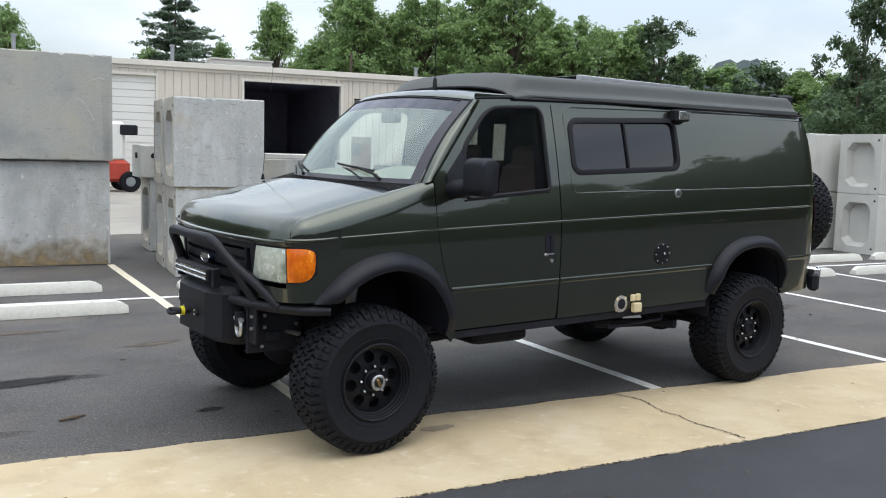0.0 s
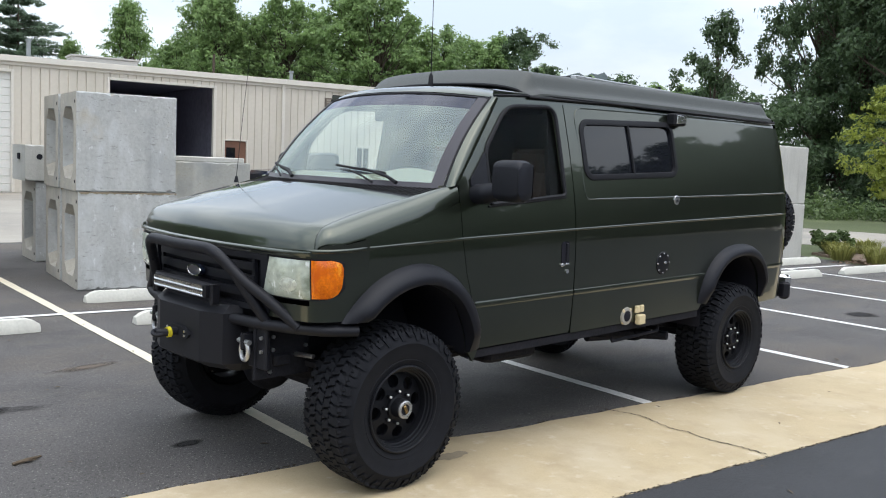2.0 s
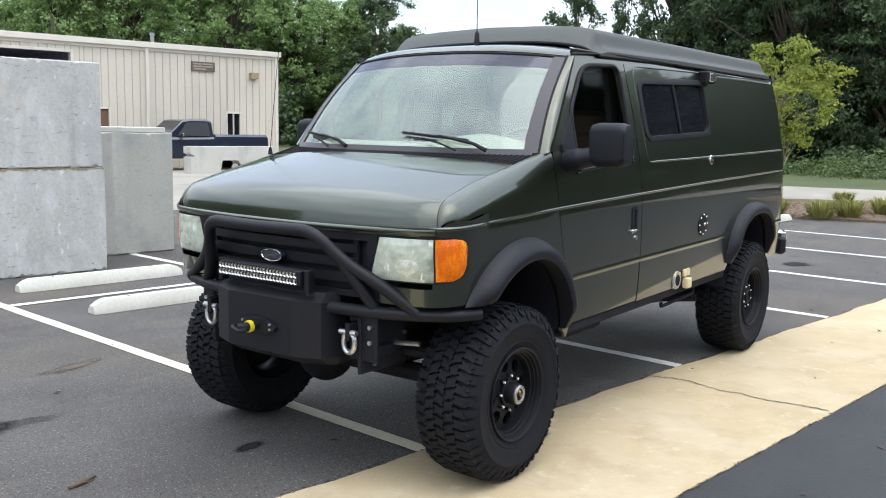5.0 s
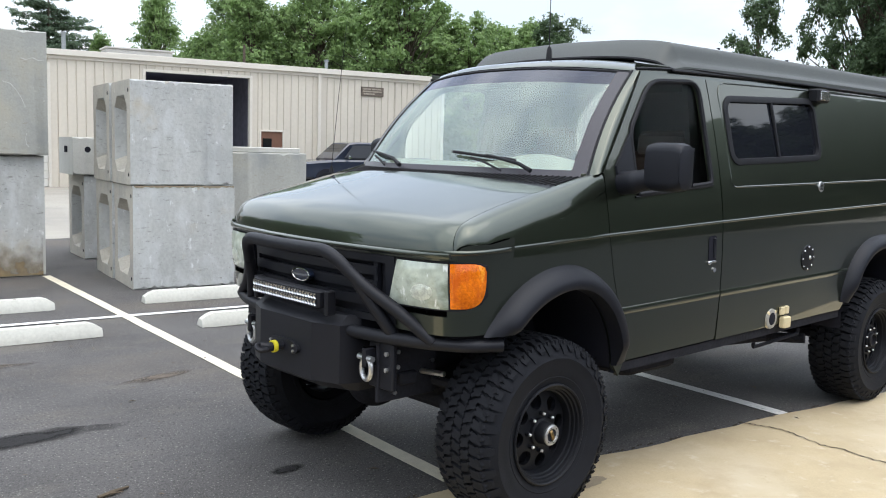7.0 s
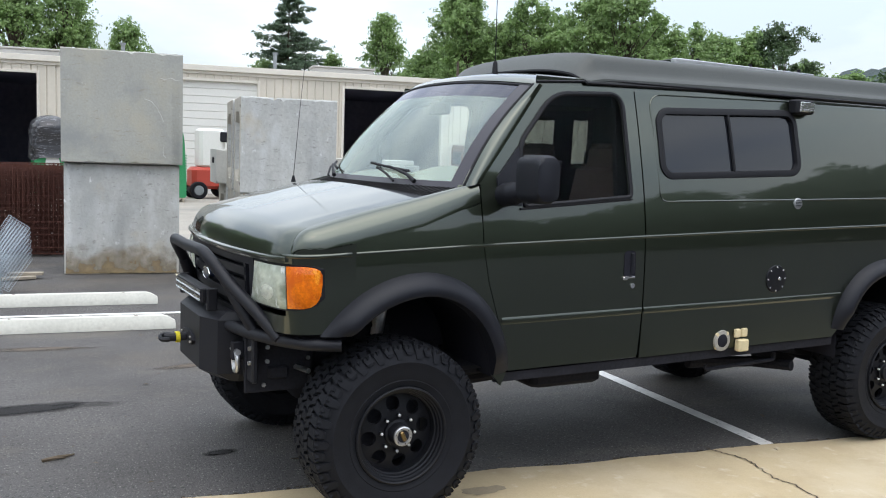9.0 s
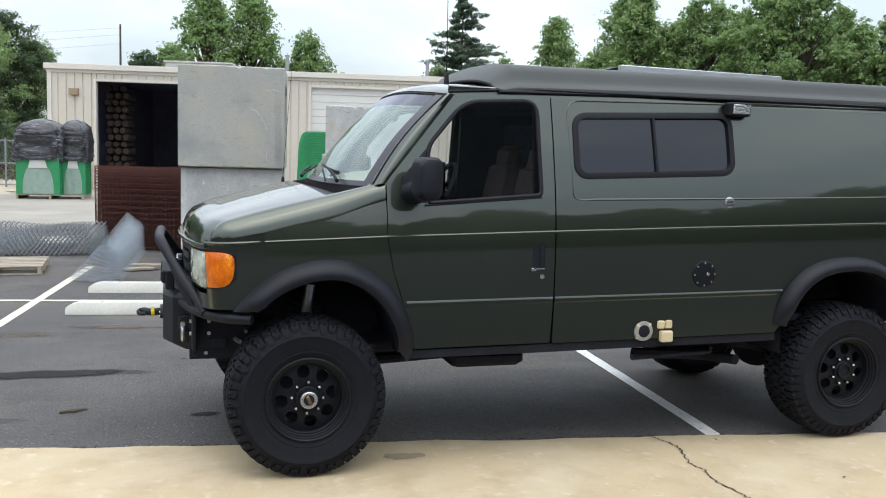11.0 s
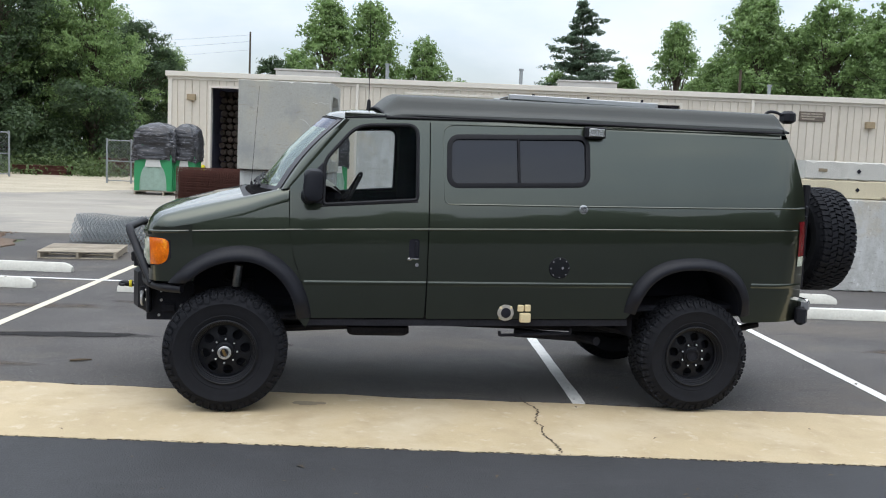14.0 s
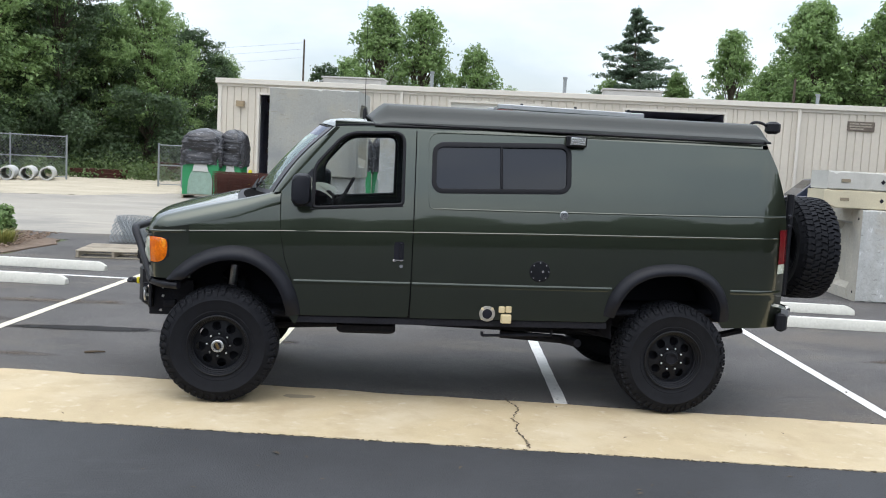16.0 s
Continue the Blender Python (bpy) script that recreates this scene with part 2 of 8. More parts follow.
stained(M_FAR, (0.18, 0.17, 0.155), 12, 0.62, 0.74)
M_GRAVEL = mat("tan_gravel", (0.42, 0.37, 0.28), 0.95, 0, 0.3, 0.6, 12, 0.6, dist=0.03)
M_STRIP = mat("tan_concrete", (0.458, 0.368, 0.229), 0.85, 0, 0.14, 1.6, 140, 0.3, dist=0.004)
stained(M_STRIP, (0.534, 0.451, 0.317), 1.1, 0.48, 0.72)
stained(M_STRIP, (0.396, 0.308, 0.193), 2.8, 0.50, 0.76)
stained(M_STRIP, (0.561, 0.488, 0.359), 9, 0.58, 0.74)
stained(M_STRIP, (0.331, 0.258, 0.156), 24, 0.66, 0.76)
M_LINE = mat("worn_line_paint", (0.72, 0.71, 0.68), 0.7, 0, 0.2, 9, 160, 0.3, dist=0.003)
stained(M_LINE, (0.30, 0.30, 0.29), 22, 0.58, 0.72)
M_SCRATCH = mat("pale_scratch", (0.52, 0.52, 0.49), 0.8, 0, 0.3, 20, 120, 0.2)
M_YLINE = mat("faded_cream_line_paint", (0.66, 0.60, 0.46), 0.7, 0, 0.2, 9, 160, 0.3, dist=0.003)
M_STOP = mat("white_painted_concrete", (0.57, 0.56, 0.50), 0.75, 0, 0.12, 5, 40, 0.2, dist=0.004)
stained(M_STOP, (0.45, 0.43, 0.38), 6, 0.60, 0.78)
M_CONC = mat("grey_precast_concrete", (0.448, 0.450, 0.430), 0.85, 0, 0.16, 1.1, 26, 0.55, dist=0.010)
stained(M_CONC, (0.53, 0.54, 0.53), 5, 0.48, 0.66, (1, 1, 0.5))
stained(M_CONC, (0.335, 0.342, 0.335), 1.3, 0.50, 0.72, (1, 1, 0.6))
stained(M_CONC, (0.44, 0.375, 0.265), 0.9, 0.58, 0.74)
stained(M_CONC, (0.27, 0.265, 0.25), 13, 0.60, 0.70, (0.7, 0.7, 2.2))
stained(M_CONC, (0.66, 0.67, 0.66), 11, 0.63, 0.70, (1, 1, 0.5))
stained(M_CONC, (0.20, 0.185, 0.16), 38, 0.66, 0.70)
M_CONCW = mat("warm_precast_concrete", (0.370, 0.368, 0.334), 0.85, 0, 0.14, 1.2, 40, 0.25, dist=0.008)
stained(M_CONCW, (0.43, 0.40, 0.32), 1.5, 0.52, 0.72, (1, 1, 0.7))
stained(M_CONCW, (0.285, 0.295, 0.285), 2.0, 0.50, 0.70)
stained(M_CONCW, (0.30, 0.285, 0.24), 14, 0.60, 0.72, (0.6, 0.6, 1.8))
stained(M_CONCW, (0.53, 0.515, 0.46), 12, 0.66, 0.74)
stained(M_CONCW, (0.22, 0.20, 0.165), 24, 0.71, 0.75)
M_CONCE = mat("tan_stained_concrete", (0.425, 0.395, 0.335), 0.85, 0, 0.18, 1.4, 40, 0.35, dist=0.008)
stained(M_CONCE, (0.34, 0.325, 0.29), 3, 0.50, 0.70, (1, 1, 0.5))
stained(M_CONCE, (0.50, 0.475, 0.42), 9, 0.60, 0.72)
stained(M_CONCE, (0.27, 0.225, 0.16), 5, 0.62, 0.76)
M_CONCP = mat("pale_precast_concrete", (0.50, 0.49, 0.45), 0.85, 0, 0.15, 1.8, 60, 0.4, dist=0.008)
stained(M_CONCP, (0.36, 0.35, 0.31), 1.9, 0.52, 0.75, (1, 1, 0.4))
M_CONCY = mat("cream_stained_concrete", (0.56, 0.50, 0.36), 0.85, 0, 0.15, 1.8, 60, 0.4, dist=0.008)
M_HOLE = mat("black_hole", (0.021, 0.021, 0.027), 0.9, 0, 0.1, bump=0, spec=0.05)
M_STAIN = mat("oil_damp_patch", (0.018, 0.017, 0.017), 0.85, 0, 0.4, 6, 90, 0.5, spec=0.2)
soft_edge(M_STAIN, 0.22, 0.48)
M_WASH = soft_edge(mat("brown_rust_wash", (0.26, 0.19, 0.10), 0.85, 0, 0.3, 5, 60, 0.3), -0.15, 0.75, 2, 6.0, 1.4)
M_DIRT = soft_edge(mat("brown_dirt_wash", (0.115, 0.094, 0.076), 0.9, 0, 0.3, 8, 90, 0.4, spec=0.2), 0.0, 0.46, None, 4.0, 0.6)
M_STAINC = mat("brown_concrete_stain", (0.25, 0.205, 0.14), 0.8, 0, 0.25, 9, 120, 0.2)
M_CRACK = mat("crack_dirt", (0.06, 0.045, 0.03), 0.95, 0, 0.4, 30, 100, 0.2)
M_WALL = mat("cream_metal_siding", (0.60, 0.55, 0.47), 0.5, 0.05, 0.06, 0.6, 8, 0.03)
stained(M_WALL, (0.50, 0.46, 0.39), 0.35, 0.52, 0.8, (1, 1, 0.2))
M_TRIM = mat("pale_metal_trim", (0.66, 0.62, 0.55), 0.45, 0.1, 0.06, 2, 20, 0.0)
M_ROLL = mat("white_roller_door", (0.70, 0.69, 0.65), 0.5, 0.05, 0.06, 1, 20, 0.0)
M_INSIDE = mat("dark_warehouse_inside", (0.24, 0.24, 0.30), 0.9, 0, 0.3, 0.5, 5, 0.0)
M_SIGNB = mat("faded_sign_lettering", (0.33, 0.29, 0.24), 0.85, 0, 0.5, 12, 60, 0.1)
M_SIGN = mat("weathered_sign_board", (0.13, 0.105, 0.085), 0.8, 0, 0.45, 4, 30, 0.1)
M_BROWN = mat("brown_door_paint", (0.16, 0.075, 0.045), 0.6, 0, 0.2, 4, 30, 0.05)
M_FIXT = mat("tan_lamp_housing", (0.30, 0.23, 0.14), 0.6, 0, 0.2, 10, 60, 0.0)
M_LOG = mat("stacked_log_ends", (0.034, 0.023, 0.017), 0.9, 0, 0.35, 5, 40, 0.3, island=0.6)
M_GALV = mat("galvanised_wire", (0.24, 0.26, 0.27), 0.55, 0.3, 0.2, 12, 80, 0.05)
M_WIRE = mat("bright_galvanised_wire", (0.37, 0.42, 0.46), 0.5, 0.2, 0.2, 12, 80, 0.05)
M_RUST = mat("rusted_steel", (0.082, 0.029, 0.020), 0.9, 0, 0.4, 9, 80, 0.3, island=0.3)
M_WOOD = mat("weathered_pallet_wood", (0.33, 0.285, 0.22), 0.85, 0, 0.45, 5, 60, 0.25, rand=0.5)
M_GREENP = mat("green_plastic", (0.025, 0.24, 0.09), 0.45, 0, 0.15, 5, 60, 0.0)
M_BLACKP = mat("black_stretch_film", (0.026, 0.026, 0.030), 0.30, 0, 0.2, 6, 40, 0.3, dist=0.02)
# pale streaks paint the sheen along the wrinkles into the black
stained(M_BLACKP, (0.17, 0.17, 0.185), 5, 0.57, 0.63, (1.0, 1.0, 5.0))
stained(M_BLACKP, (0.30, 0.30, 0.32), 9, 0.66, 0.70, (3.0, 1.0, 4.0))
M_FILM = mat("hazy_clear_film", (0.26, 0.36, 0.30), 0.35, 0, 0.2, 6, 40, 0.3, dist=0.02)
M_NAVY = mat("navy_truck_paint", (0.010, 0.016, 0.035), 0.3, 0.1, 0.1, 4, 60, 0.0, coat=0.8)
M_REDV = mat("red_machine_paint", (0.42, 0.05, 0.03), 0.45, 0, 0.2, 4, 60, 0.0)
M_PIPE = mat("pale_concrete_pipe", (0.50, 0.50, 0.48), 0.8, 0, 0.2, 3, 40, 0.2)
M_BARK = mat("tree_bark", (0.085, 0.065, 0.048), 0.95, 0, 0.35, 3, 25, 0.6, dist=0.03)
M_BARKP = mat("pale_young_bark", (0.26, 0.21, 0.15), 0.9, 0, 0.3, 8, 60, 0.4)


def leaf_mat(name, a, b):
    m = mat(name, a, 0.55, 0, 0.35, 0.35, 3.0, 0.0, island=0.9, col2=b)
    n, l = m.node_tree.nodes, m.node_tree.links
    bs = n["Principled BSDF"]
    tr, mx = n.new("ShaderNodeBsdfTranslucent"), n.new("ShaderNodeMixShader")
    l.new(bs.inputs["Base Color"].links[0].from_socket, tr.inputs["Color"])
    mx.inputs[0].default_value = 0.5
    l.new(bs.outputs[0], mx.inputs[1])
    l.new(tr.outputs[0], mx.inputs[2])
    l.new(mx.outputs[0], n["Material Output"].inputs["Surface"])
    return m


M_LEAF = leaf_mat("mid_green_leaves", (0.118, 0.200, 0.072), (0.370, 0.520, 0.200))
M_LEAFD = leaf_mat("dark_green_leaves", (0.040, 0.077, 0.040), (0.134, 0.202, 0.088))
# darker leaf copy; paints in the shade of trees seen from their unlit side
M_LEAFR = leaf_mat("backlit_green_leaves", (0.026, 0.050, 0.027), (0.085, 0.130, 0.062))
M_WEED = leaf_mat("weeds", (0.066, 0.112, 0.040), (0.180, 0.255, 0.090))
M_LEAFY = leaf_mat("yellow_green_leaves", (0.19, 0.25, 0.04), (0.40, 0.45, 0.09))
M_PINE = leaf_mat("blue_green_needles", (0.085, 0.135, 0.092), (0.200, 0.275, 0.175))
M_TUFT = leaf_mat("yellowish_ornamental_grass", (0.20, 0.22, 0.055), (0.42, 0.41, 0.14))
M_MULCH = mat("brown_mulch", (0.165, 0.118, 0.085), 0.95, 0, 0.4, 6, 45, 0.9, dist=0.03)
M_CHIP = mat("loose_bark_chips", (0.20, 0.14, 0.10), 0.95, 0, 0.5, 9, 60, 0.5, island=0.9)
M_LITTER = mat("dry_leaf_litter", (0.10, 0.075, 0.05), 0.9, 0, 0.5, 9, 60, 0.3, island=0.9)
M_LAWN = mat("lawn_ground", (0.066, 0.082, 0.030), 0.95, 0, 0.35, 0.5, 20, 0.5)
M_HILL = mat("far_wooded_hill", (0.038, 0.055, 0.055), 0.95, 0, 0.35, 0.02, 0.25, 0.6, dist=4.0)


# ---- mesh helpers ----
def world_of(ob):
    m = ob.matrix_basis.copy()
    if ob.parent:
        m = world_of(ob.parent) @ ob.matrix_parent_inverse @ m
    return m


def finish(name, bm, material, angle=35):
    me = bpy.data.meshes.new(name)
    bm.to_mesh(me)
    bm.free()
    me.materials.append(material)
    me.polygons.foreach_set("use_smooth", [True] * len(me.polygons))
    me.set_sharp_from_angle(angle=radians(angle))
    return me


def part(name, bm, material, parent, label="", angle=35):
    """Links a bmesh, built in world coordinates, as one mesh under a thing or a part."""
    ob = new(name, finish(name, bm, material, angle))
    ob.parent = parent
    ob.matrix_parent_inverse = world_of(parent).inverted()
    if label:
        tagged(ob, label)
    return ob


def thing(name, label, category, at=(0, 0, 0), group="", kind=""):
    ob = new(name)
    ob.empty_display_size = 0.2
    ob.location = at
    return tagged(ob, label, category, group, kind)


def solo(name, bm, material, label, category="", group="", kind="", angle=35):
    return tagged(new(name, finish(name, bm, material, angle)), label, category, group, kind)


def quad_strip(bm, rings, closed=True, cap=False):
    vs = [[bm.verts.new(p) for p in ring] for ring in rings]
    for a, b in zip(vs, vs[1:]):
        n = len(a)
        for i in range(n if closed else n - 1):
            j = (i + 1) % n
            bm.faces.new((a[i], a[j], b[j], b[i]))
    if cap:
        bm.faces.new(vs[0][::-1])
        bm.faces.new(vs[-1])
    return vs


def box(bm, c, d, bevel=0.0, m=None, taper=0.0):
    """A box with chamfered edges round its upright sides and top."""
    hx, hy, hz = d[0] / 2, d[1] / 2, d[2] / 2
    b = min(bevel, hx * 0.9, hy * 0.9, hz * 0.9)

    def ring(z, inset):
        x, y = hx - inset, hy - inset
        if b <= 0:
            return [(x, y, z), (-x, y, z), (-x, -y, z), (x, -y, z)]
        return [(x, y - b, z), (x - b, y, z), (b - x, y, z), (-x, y - b, z), (-x, b - y, z), (b - x, -y, z), (x - b, -y, z), (x, b - y, z)]
    levels = [(-hz, 0), (hz, taper)] if b <= 0 else [(-hz, b * 0.7), (-hz + b * 0.7, 0), (hz - b * 0.7, taper), (hz, taper + b * 0.7)]
    mm = Matrix.Translation(c) @ (m or Matrix())
    quad_strip(bm, [[mm @ Vector(p) for p in ring(z, i)] for z, i in levels], True, True)
    return bm


def tube(bm, pts, r, n=10, cap=True, closed=False):
    """A round tube along points; r may be one radius or one for each point."""
    pts = [Vector(p) for p in pts]
    rs = r if isinstance(r, (list, tuple)) else [r] * len(pts)
    up = None
    rings = []
    for i, p in enumerate(pts):
        d = (pts[min(i + 1, len(pts) - 1)] - pts[max(i - 1, 0)]).normalized()
        if up is None:
            up = d.orthogonal().normalized()
        up = (up - d * up.dot(d)).normalized()
        side = d.cross(up)
        rings.append([p + (up * math.cos(k * math.tau / n) + side * math.sin(k * math.tau / n)) * rs[i] for k in range(n)])
    quad_strip(bm, rings, True, cap)
    return bm


def bend(pts, r=0.08, n=5):
    """Rounds the corners of a polyline."""
    pts = [Vector(p) for p in pts]
    out = [pts[0]]
    for a, b, c in zip(pts, pts[1:], pts[2:]):
        k = min(r, (a - b).length * 0.45, (c - b).length * 0.45)
        p, q = b + (a - b).normalized() * k, b + (c - b).normalized() * k
        out += [p.lerp(b, t).lerp(b.lerp(q, t), t) for t in [i / n for i in range(n + 1)]]
    return out + [pts[-1]]


def lathe(bm, prof, m, n=32):
    """Turns a profile of (radius, along) about the local y axis."""
    rings = [[m @ Vector((r * math.cos(k * math.tau / n), a, r * math.sin(k * math.tau / n))) for k in range(n)] for r, a in prof]
    quad_strip(bm, rings, True, False)
    return bm


def surf(bm, f, nu, nv):
    vs = [[bm.verts.new(f(u / nu, v / nv)) for v in range(nv + 1)] for u in range(nu + 1)]
    for u in range(nu):
        for v in range(nv):
            bm.faces.new((vs[u][v], vs[u + 1][v], vs[u + 1][v + 1], vs[u][v + 1]))
    return vs


def round_rect(x0, x1, z0, z1, r, n=5):
    out = []
    for cx, cz, a in ((x1 - r, z1 - r, 0), (x0 + r, z1 - r, 90), (x0 + r, z0 + r, 180), (x1 - r, z0 + r, 270)):
        out += [(cx + r * math.cos(radians(a + 90 * k / n)), cz + r * math.sin(radians(a + 90 * k / n))) for k in range(n + 1)]
    return out


def flat_sheet(outline, holes=(), cuts_x=(), cuts_z=()):
    """A flat face in (x, 0, z) with holes, cut along grid lines so that it can be bent."""
    bm = bmesh.new()
    edges = []
    for loop in (outline, *holes):
        vs = [bm.verts.new((x, 0, z)) for x, z in loop]
        edges += [bm.edges.new((vs[i], vs[(i + 1) % len(vs)])) for i in range(len(vs))]
    bmesh.ops.triangle_fill(bm, use_beauty=True, use_dissolve=False, edges=edges, normal=(0, -1, 0))
    for axis, cuts in ((0, cuts_x), (2, cuts_z)):
        for c in cuts:
            co, no = [0, 0, 0], [0, 0, 0]
            co[axis], no[axis] = c, 1
            bmesh.ops.bisect_plane(bm, geom=bm.verts[:] + bm.edges[:] + bm.faces[:], plane_co=co, plane_no=no)
    return bm


def rim_of(bm, depth):
    """Adds an inward lip along the open edges, with vertices of its own."""
    for e in [e for e in bm.edges if e.is_boundary]:
        a, b = e.verts[0].co.copy(), e.verts[1].co.copy()
        v = [bm.verts.new(p) for p in (a, b, b + depth, a + depth)]
        bm.faces.new(v)
    return bm


# ---- ground ----
def sheet(name, pts, z, material, label, category="", kind="structure", jag=0.0, step=0.25):
    """A flat outline on the ground, with a skirt and, if wanted, a ragged edge."""
    out = []
    rnd = random.Random(len(name) * 7 + len(pts))
    for a, b in zip(pts, pts[1:] + pts[:1]):
        n = max(1, int(math.dist(a, b) / step)) if jag else 1
        for i in range(min(n, 160)):
            k = i / min(n, 160)
            out.append((a[0] + (b[0] - a[0]) * k + rnd.uniform(-jag, jag), a[1] + (b[1] - a[1]) * k + rnd.uniform(-jag, jag)))
    bm = bmesh.new()
    vs = [bm.verts.new((x, y, z)) for x, y in out]
    bm.faces.new(vs)
    bmesh.ops.triangulate(bm, faces=bm.faces[:])
    lo = [bm.verts.new((x, y, -0.02)) for x, y in out]
    for i in range(len(vs)):
        j = (i + 1) % len(vs)
        bm.faces.new((vs[i], lo[i], lo[j], vs[j]))
    bmesh.ops.recalc_face_normals(bm, faces=bm.faces[:])
    return solo(name, bm, material, label, category, "", kind)


def row_y(x, off):
    """World y of a line across the parking stalls, off metres beyond the line between the two rows."""
    return 6.057 - 0.125 * x + off


bm = bmesh.new()
bmesh.ops.create_grid(bm, x_segments=40, y_segments=40, size=600)
for v in bm.verts:
    v.co.z = -0.006
solo("ground", bm, M_LAWN, "green rough grassland reaching out to the horizon", "ground", "", "structure")
sheet("car_park", [(-30, 3.0), (15.8, 3.9), (16.3, 0.6), (19.5, -5.5), (60, -14), (60, -60), (-60, -60), (-60, 6)], 0.0, M_ASPH, "grey worn asphalt of the parking lot", "asphalt")
sheet("car_park_rear", [(-30, 3.0), (-4.7, 8.6), (-4.5, 11.2), (-30, 18), (-30, 27), (60, 20), (24, 12), (18, 8.5), (15.8, 3.9)], 0.0, M_ASPH, "grey asphalt around the stacked concrete blocks", "asphalt")
sheet("yard_paving", [(-40, 16.5), (-4.6, 12.5), (3, 13.5), (20, 11.5), (27, 27), (26, 70), (-40, 70)], 0.004, M_FAR, "pale worn paving of the yard before the warehouse", "paving", jag=0.05)
sheet("gravel_yard", [(-45, 22.5), (-14, 23.5), (-8.5, 26), (-6.2, 30), (-6, 40), (-9, 47), (-45, 42)], 0.008, M_GRAVEL, "tan gravel along the fence", "gravel", jag=0.25)
STRIP_FAR, STRIP_NEAR = 0.642, -0.635


def strip_line(x, c):
    return c - (0.138 if c > 0 else 0.126) * x


rnd = random.Random(4)
bm = bmesh.new()
XS = [-14 + 0.16 * i for i in range(290)]
far = [(x, strip_line(x, STRIP_FAR) + 0.010 * math.sin(3.1 * x) + 0.008 * math.sin(7.3 * x + 1) + rnd.uniform(-0.010, 0.010)) for x in XS]
near = [(x, strip_line(x, STRIP_NEAR) + rnd.uniform(-0.006, 0.006)) for x in XS]
quad_strip(bm, [[(*p, 0.0) for p in near], [(p[0], p[1] + 0.004, 0.010) for p in near], [(p[0], p[1] + 0.6, 0.012) for p in near], [(p[0], p[1] - 0.004, 0.010) for p in far], [(*p, 0.0) for p in far]], False)
solo("concrete_gutter", bm, M_STRIP, "tan concrete gutter strip with a long crack", "concrete strip", "", "structure")
bm = bmesh.new()
quad_strip(bm, [[(x, strip_line(x, STRIP_NEAR) + 0.004, 0.004) for x in XS], [(x, -70 - 0.124 * x, 0.004) for x in XS]], False)
solo("road", bm, M_ROAD, "dark smooth sealed asphalt of the drive", "road", "", "structure")
bm = bmesh.new()
rnd = random.Random(11)
for i in range(900):
    x = rnd.uniform(-3.5, 9)
    c = STRIP_NEAR if i % 3 else STRIP_FAR
    y = strip_line(x, c) + rnd.gauss(-0.004 if i % 3 else 0.008, 0.007)
    w, l = rnd.uniform(0.0015, 0.0045), rnd.uniform(0.006, 0.03)
    box(bm, (x, y, 0.009), (l, w, 0.004), 0, pose(0, 0, 0, 0, 0, rnd.uniform(-20, 6)))
solo("edge_dirt", bm, M_CRACK, "dark dirt and dead grass along the gutter edge", "dirt", "", "stuff")


def crack(name, pts, w, z, label):
    rnd = random.Random(5)
    bm = bmesh.new()
    rows = []
    fine = []
    for a, b in zip(pts, pts[1:]):
        for k in range(8):
            t = k / 8
            fine.append((a[0] + (b[0] - a[0]) * t + rnd.uniform(-0.012, 0.012), a[1] + (b[1] - a[1]) * t))
    fine.append(pts[-1])
    for i, p in enumerate(fine):
        ww = w * rnd.uniform(0.35, 1.2)
        rows.append([(p[0] - ww, p[1], z), (p[0] + ww, p[1], z)])
    quad_strip(bm, rows, False)
    return solo(name, bm, M_CRACK, label, "crack", "", "structure")


crack("gutter_crack", [(2.24, 0.43), (2.25, 0.30), (2.31, 0.16), (2.30, 0.02), (2.21, -0.20), (2.235, -0.33), (2.20, -0.52), (2.23, -0.72), (2.22, -0.89)], 0.007, 0.0155, "dark jagged crack across the concrete strip")


def blotch(name, c, r, z, material, label, seed, sx=1.0, sy=1.0, turn=0.0):
    rnd = random.Random(seed)
    ph = [rnd.uniform(0, 6.28) for _ in range(5)]
    bm = bmesh.new()
    vs = []
    for k in range(48):
        a = k * math.tau / 48
        rr = r * (1 + 0.16 * math.sin(2 * a + ph[0]) + 0.10 * math.sin(3 * a + ph[1]) + 0.07 * math.sin(7 * a + ph[2]) + 0.05 * math.sin(11 * a + ph[3]))
        p = Matrix.Rotation(turn, 2) @ Vector((rr * sx * math.cos(a), rr * sy * math.sin(a)))
        vs.append(bm.verts.new((c[0] + p.x, c[1] + p.y, z)))
    bm.faces.new(vs)
    return solo(name, bm, material, label, "stain", "", "structure")


blotch("damp_stain", (-1.72, 2.72), 0.42, 0.004, M_STAIN, "dark damp patch on the asphalt", 3, 1.9, 0.40, -0.05)
blotch("oil_stain", (-0.50, 1.40), 0.085, 0.004, M_STAIN, "small dark oil spot on the asphalt", 4, 1.2, 0.8)
blotch("oil_stain", (8.9, 1.2), 0.22, 0.004, M_STAIN, "small dark oil spot on the asphalt", 5, 1.3, 0.8)
blotch("oil_stain", (0.35, 2.35), 0.10, 0.004, M_DIRT, "pale dried puddle mark under the van", 6, 1.5, 0.8)
for x, y, r, sx, sy, tn in ((-2.6, 4.3, 0.55, 2.2, 0.30, 0.1), (-1.2, 4.6, 0.30, 2.4, 0.25, -0.2), (-0.2, 3.6, 0.22, 2.0, 0.3, 0.3), (-2.2, 1.5, 0.35, 1.8, 0.35, 0.0), (6.9, 2.3, 0.4, 1.6, 0.35, -0.1), (-3.2, 3.0, 0.5, 1.6, 0.4, 0.2)):
    blotch("dirt_wash", (x, y), r, 0.004, M_DIRT, "faint brown dirt washed over the asphalt", int(x * 10) + 60, sx, sy, tn)
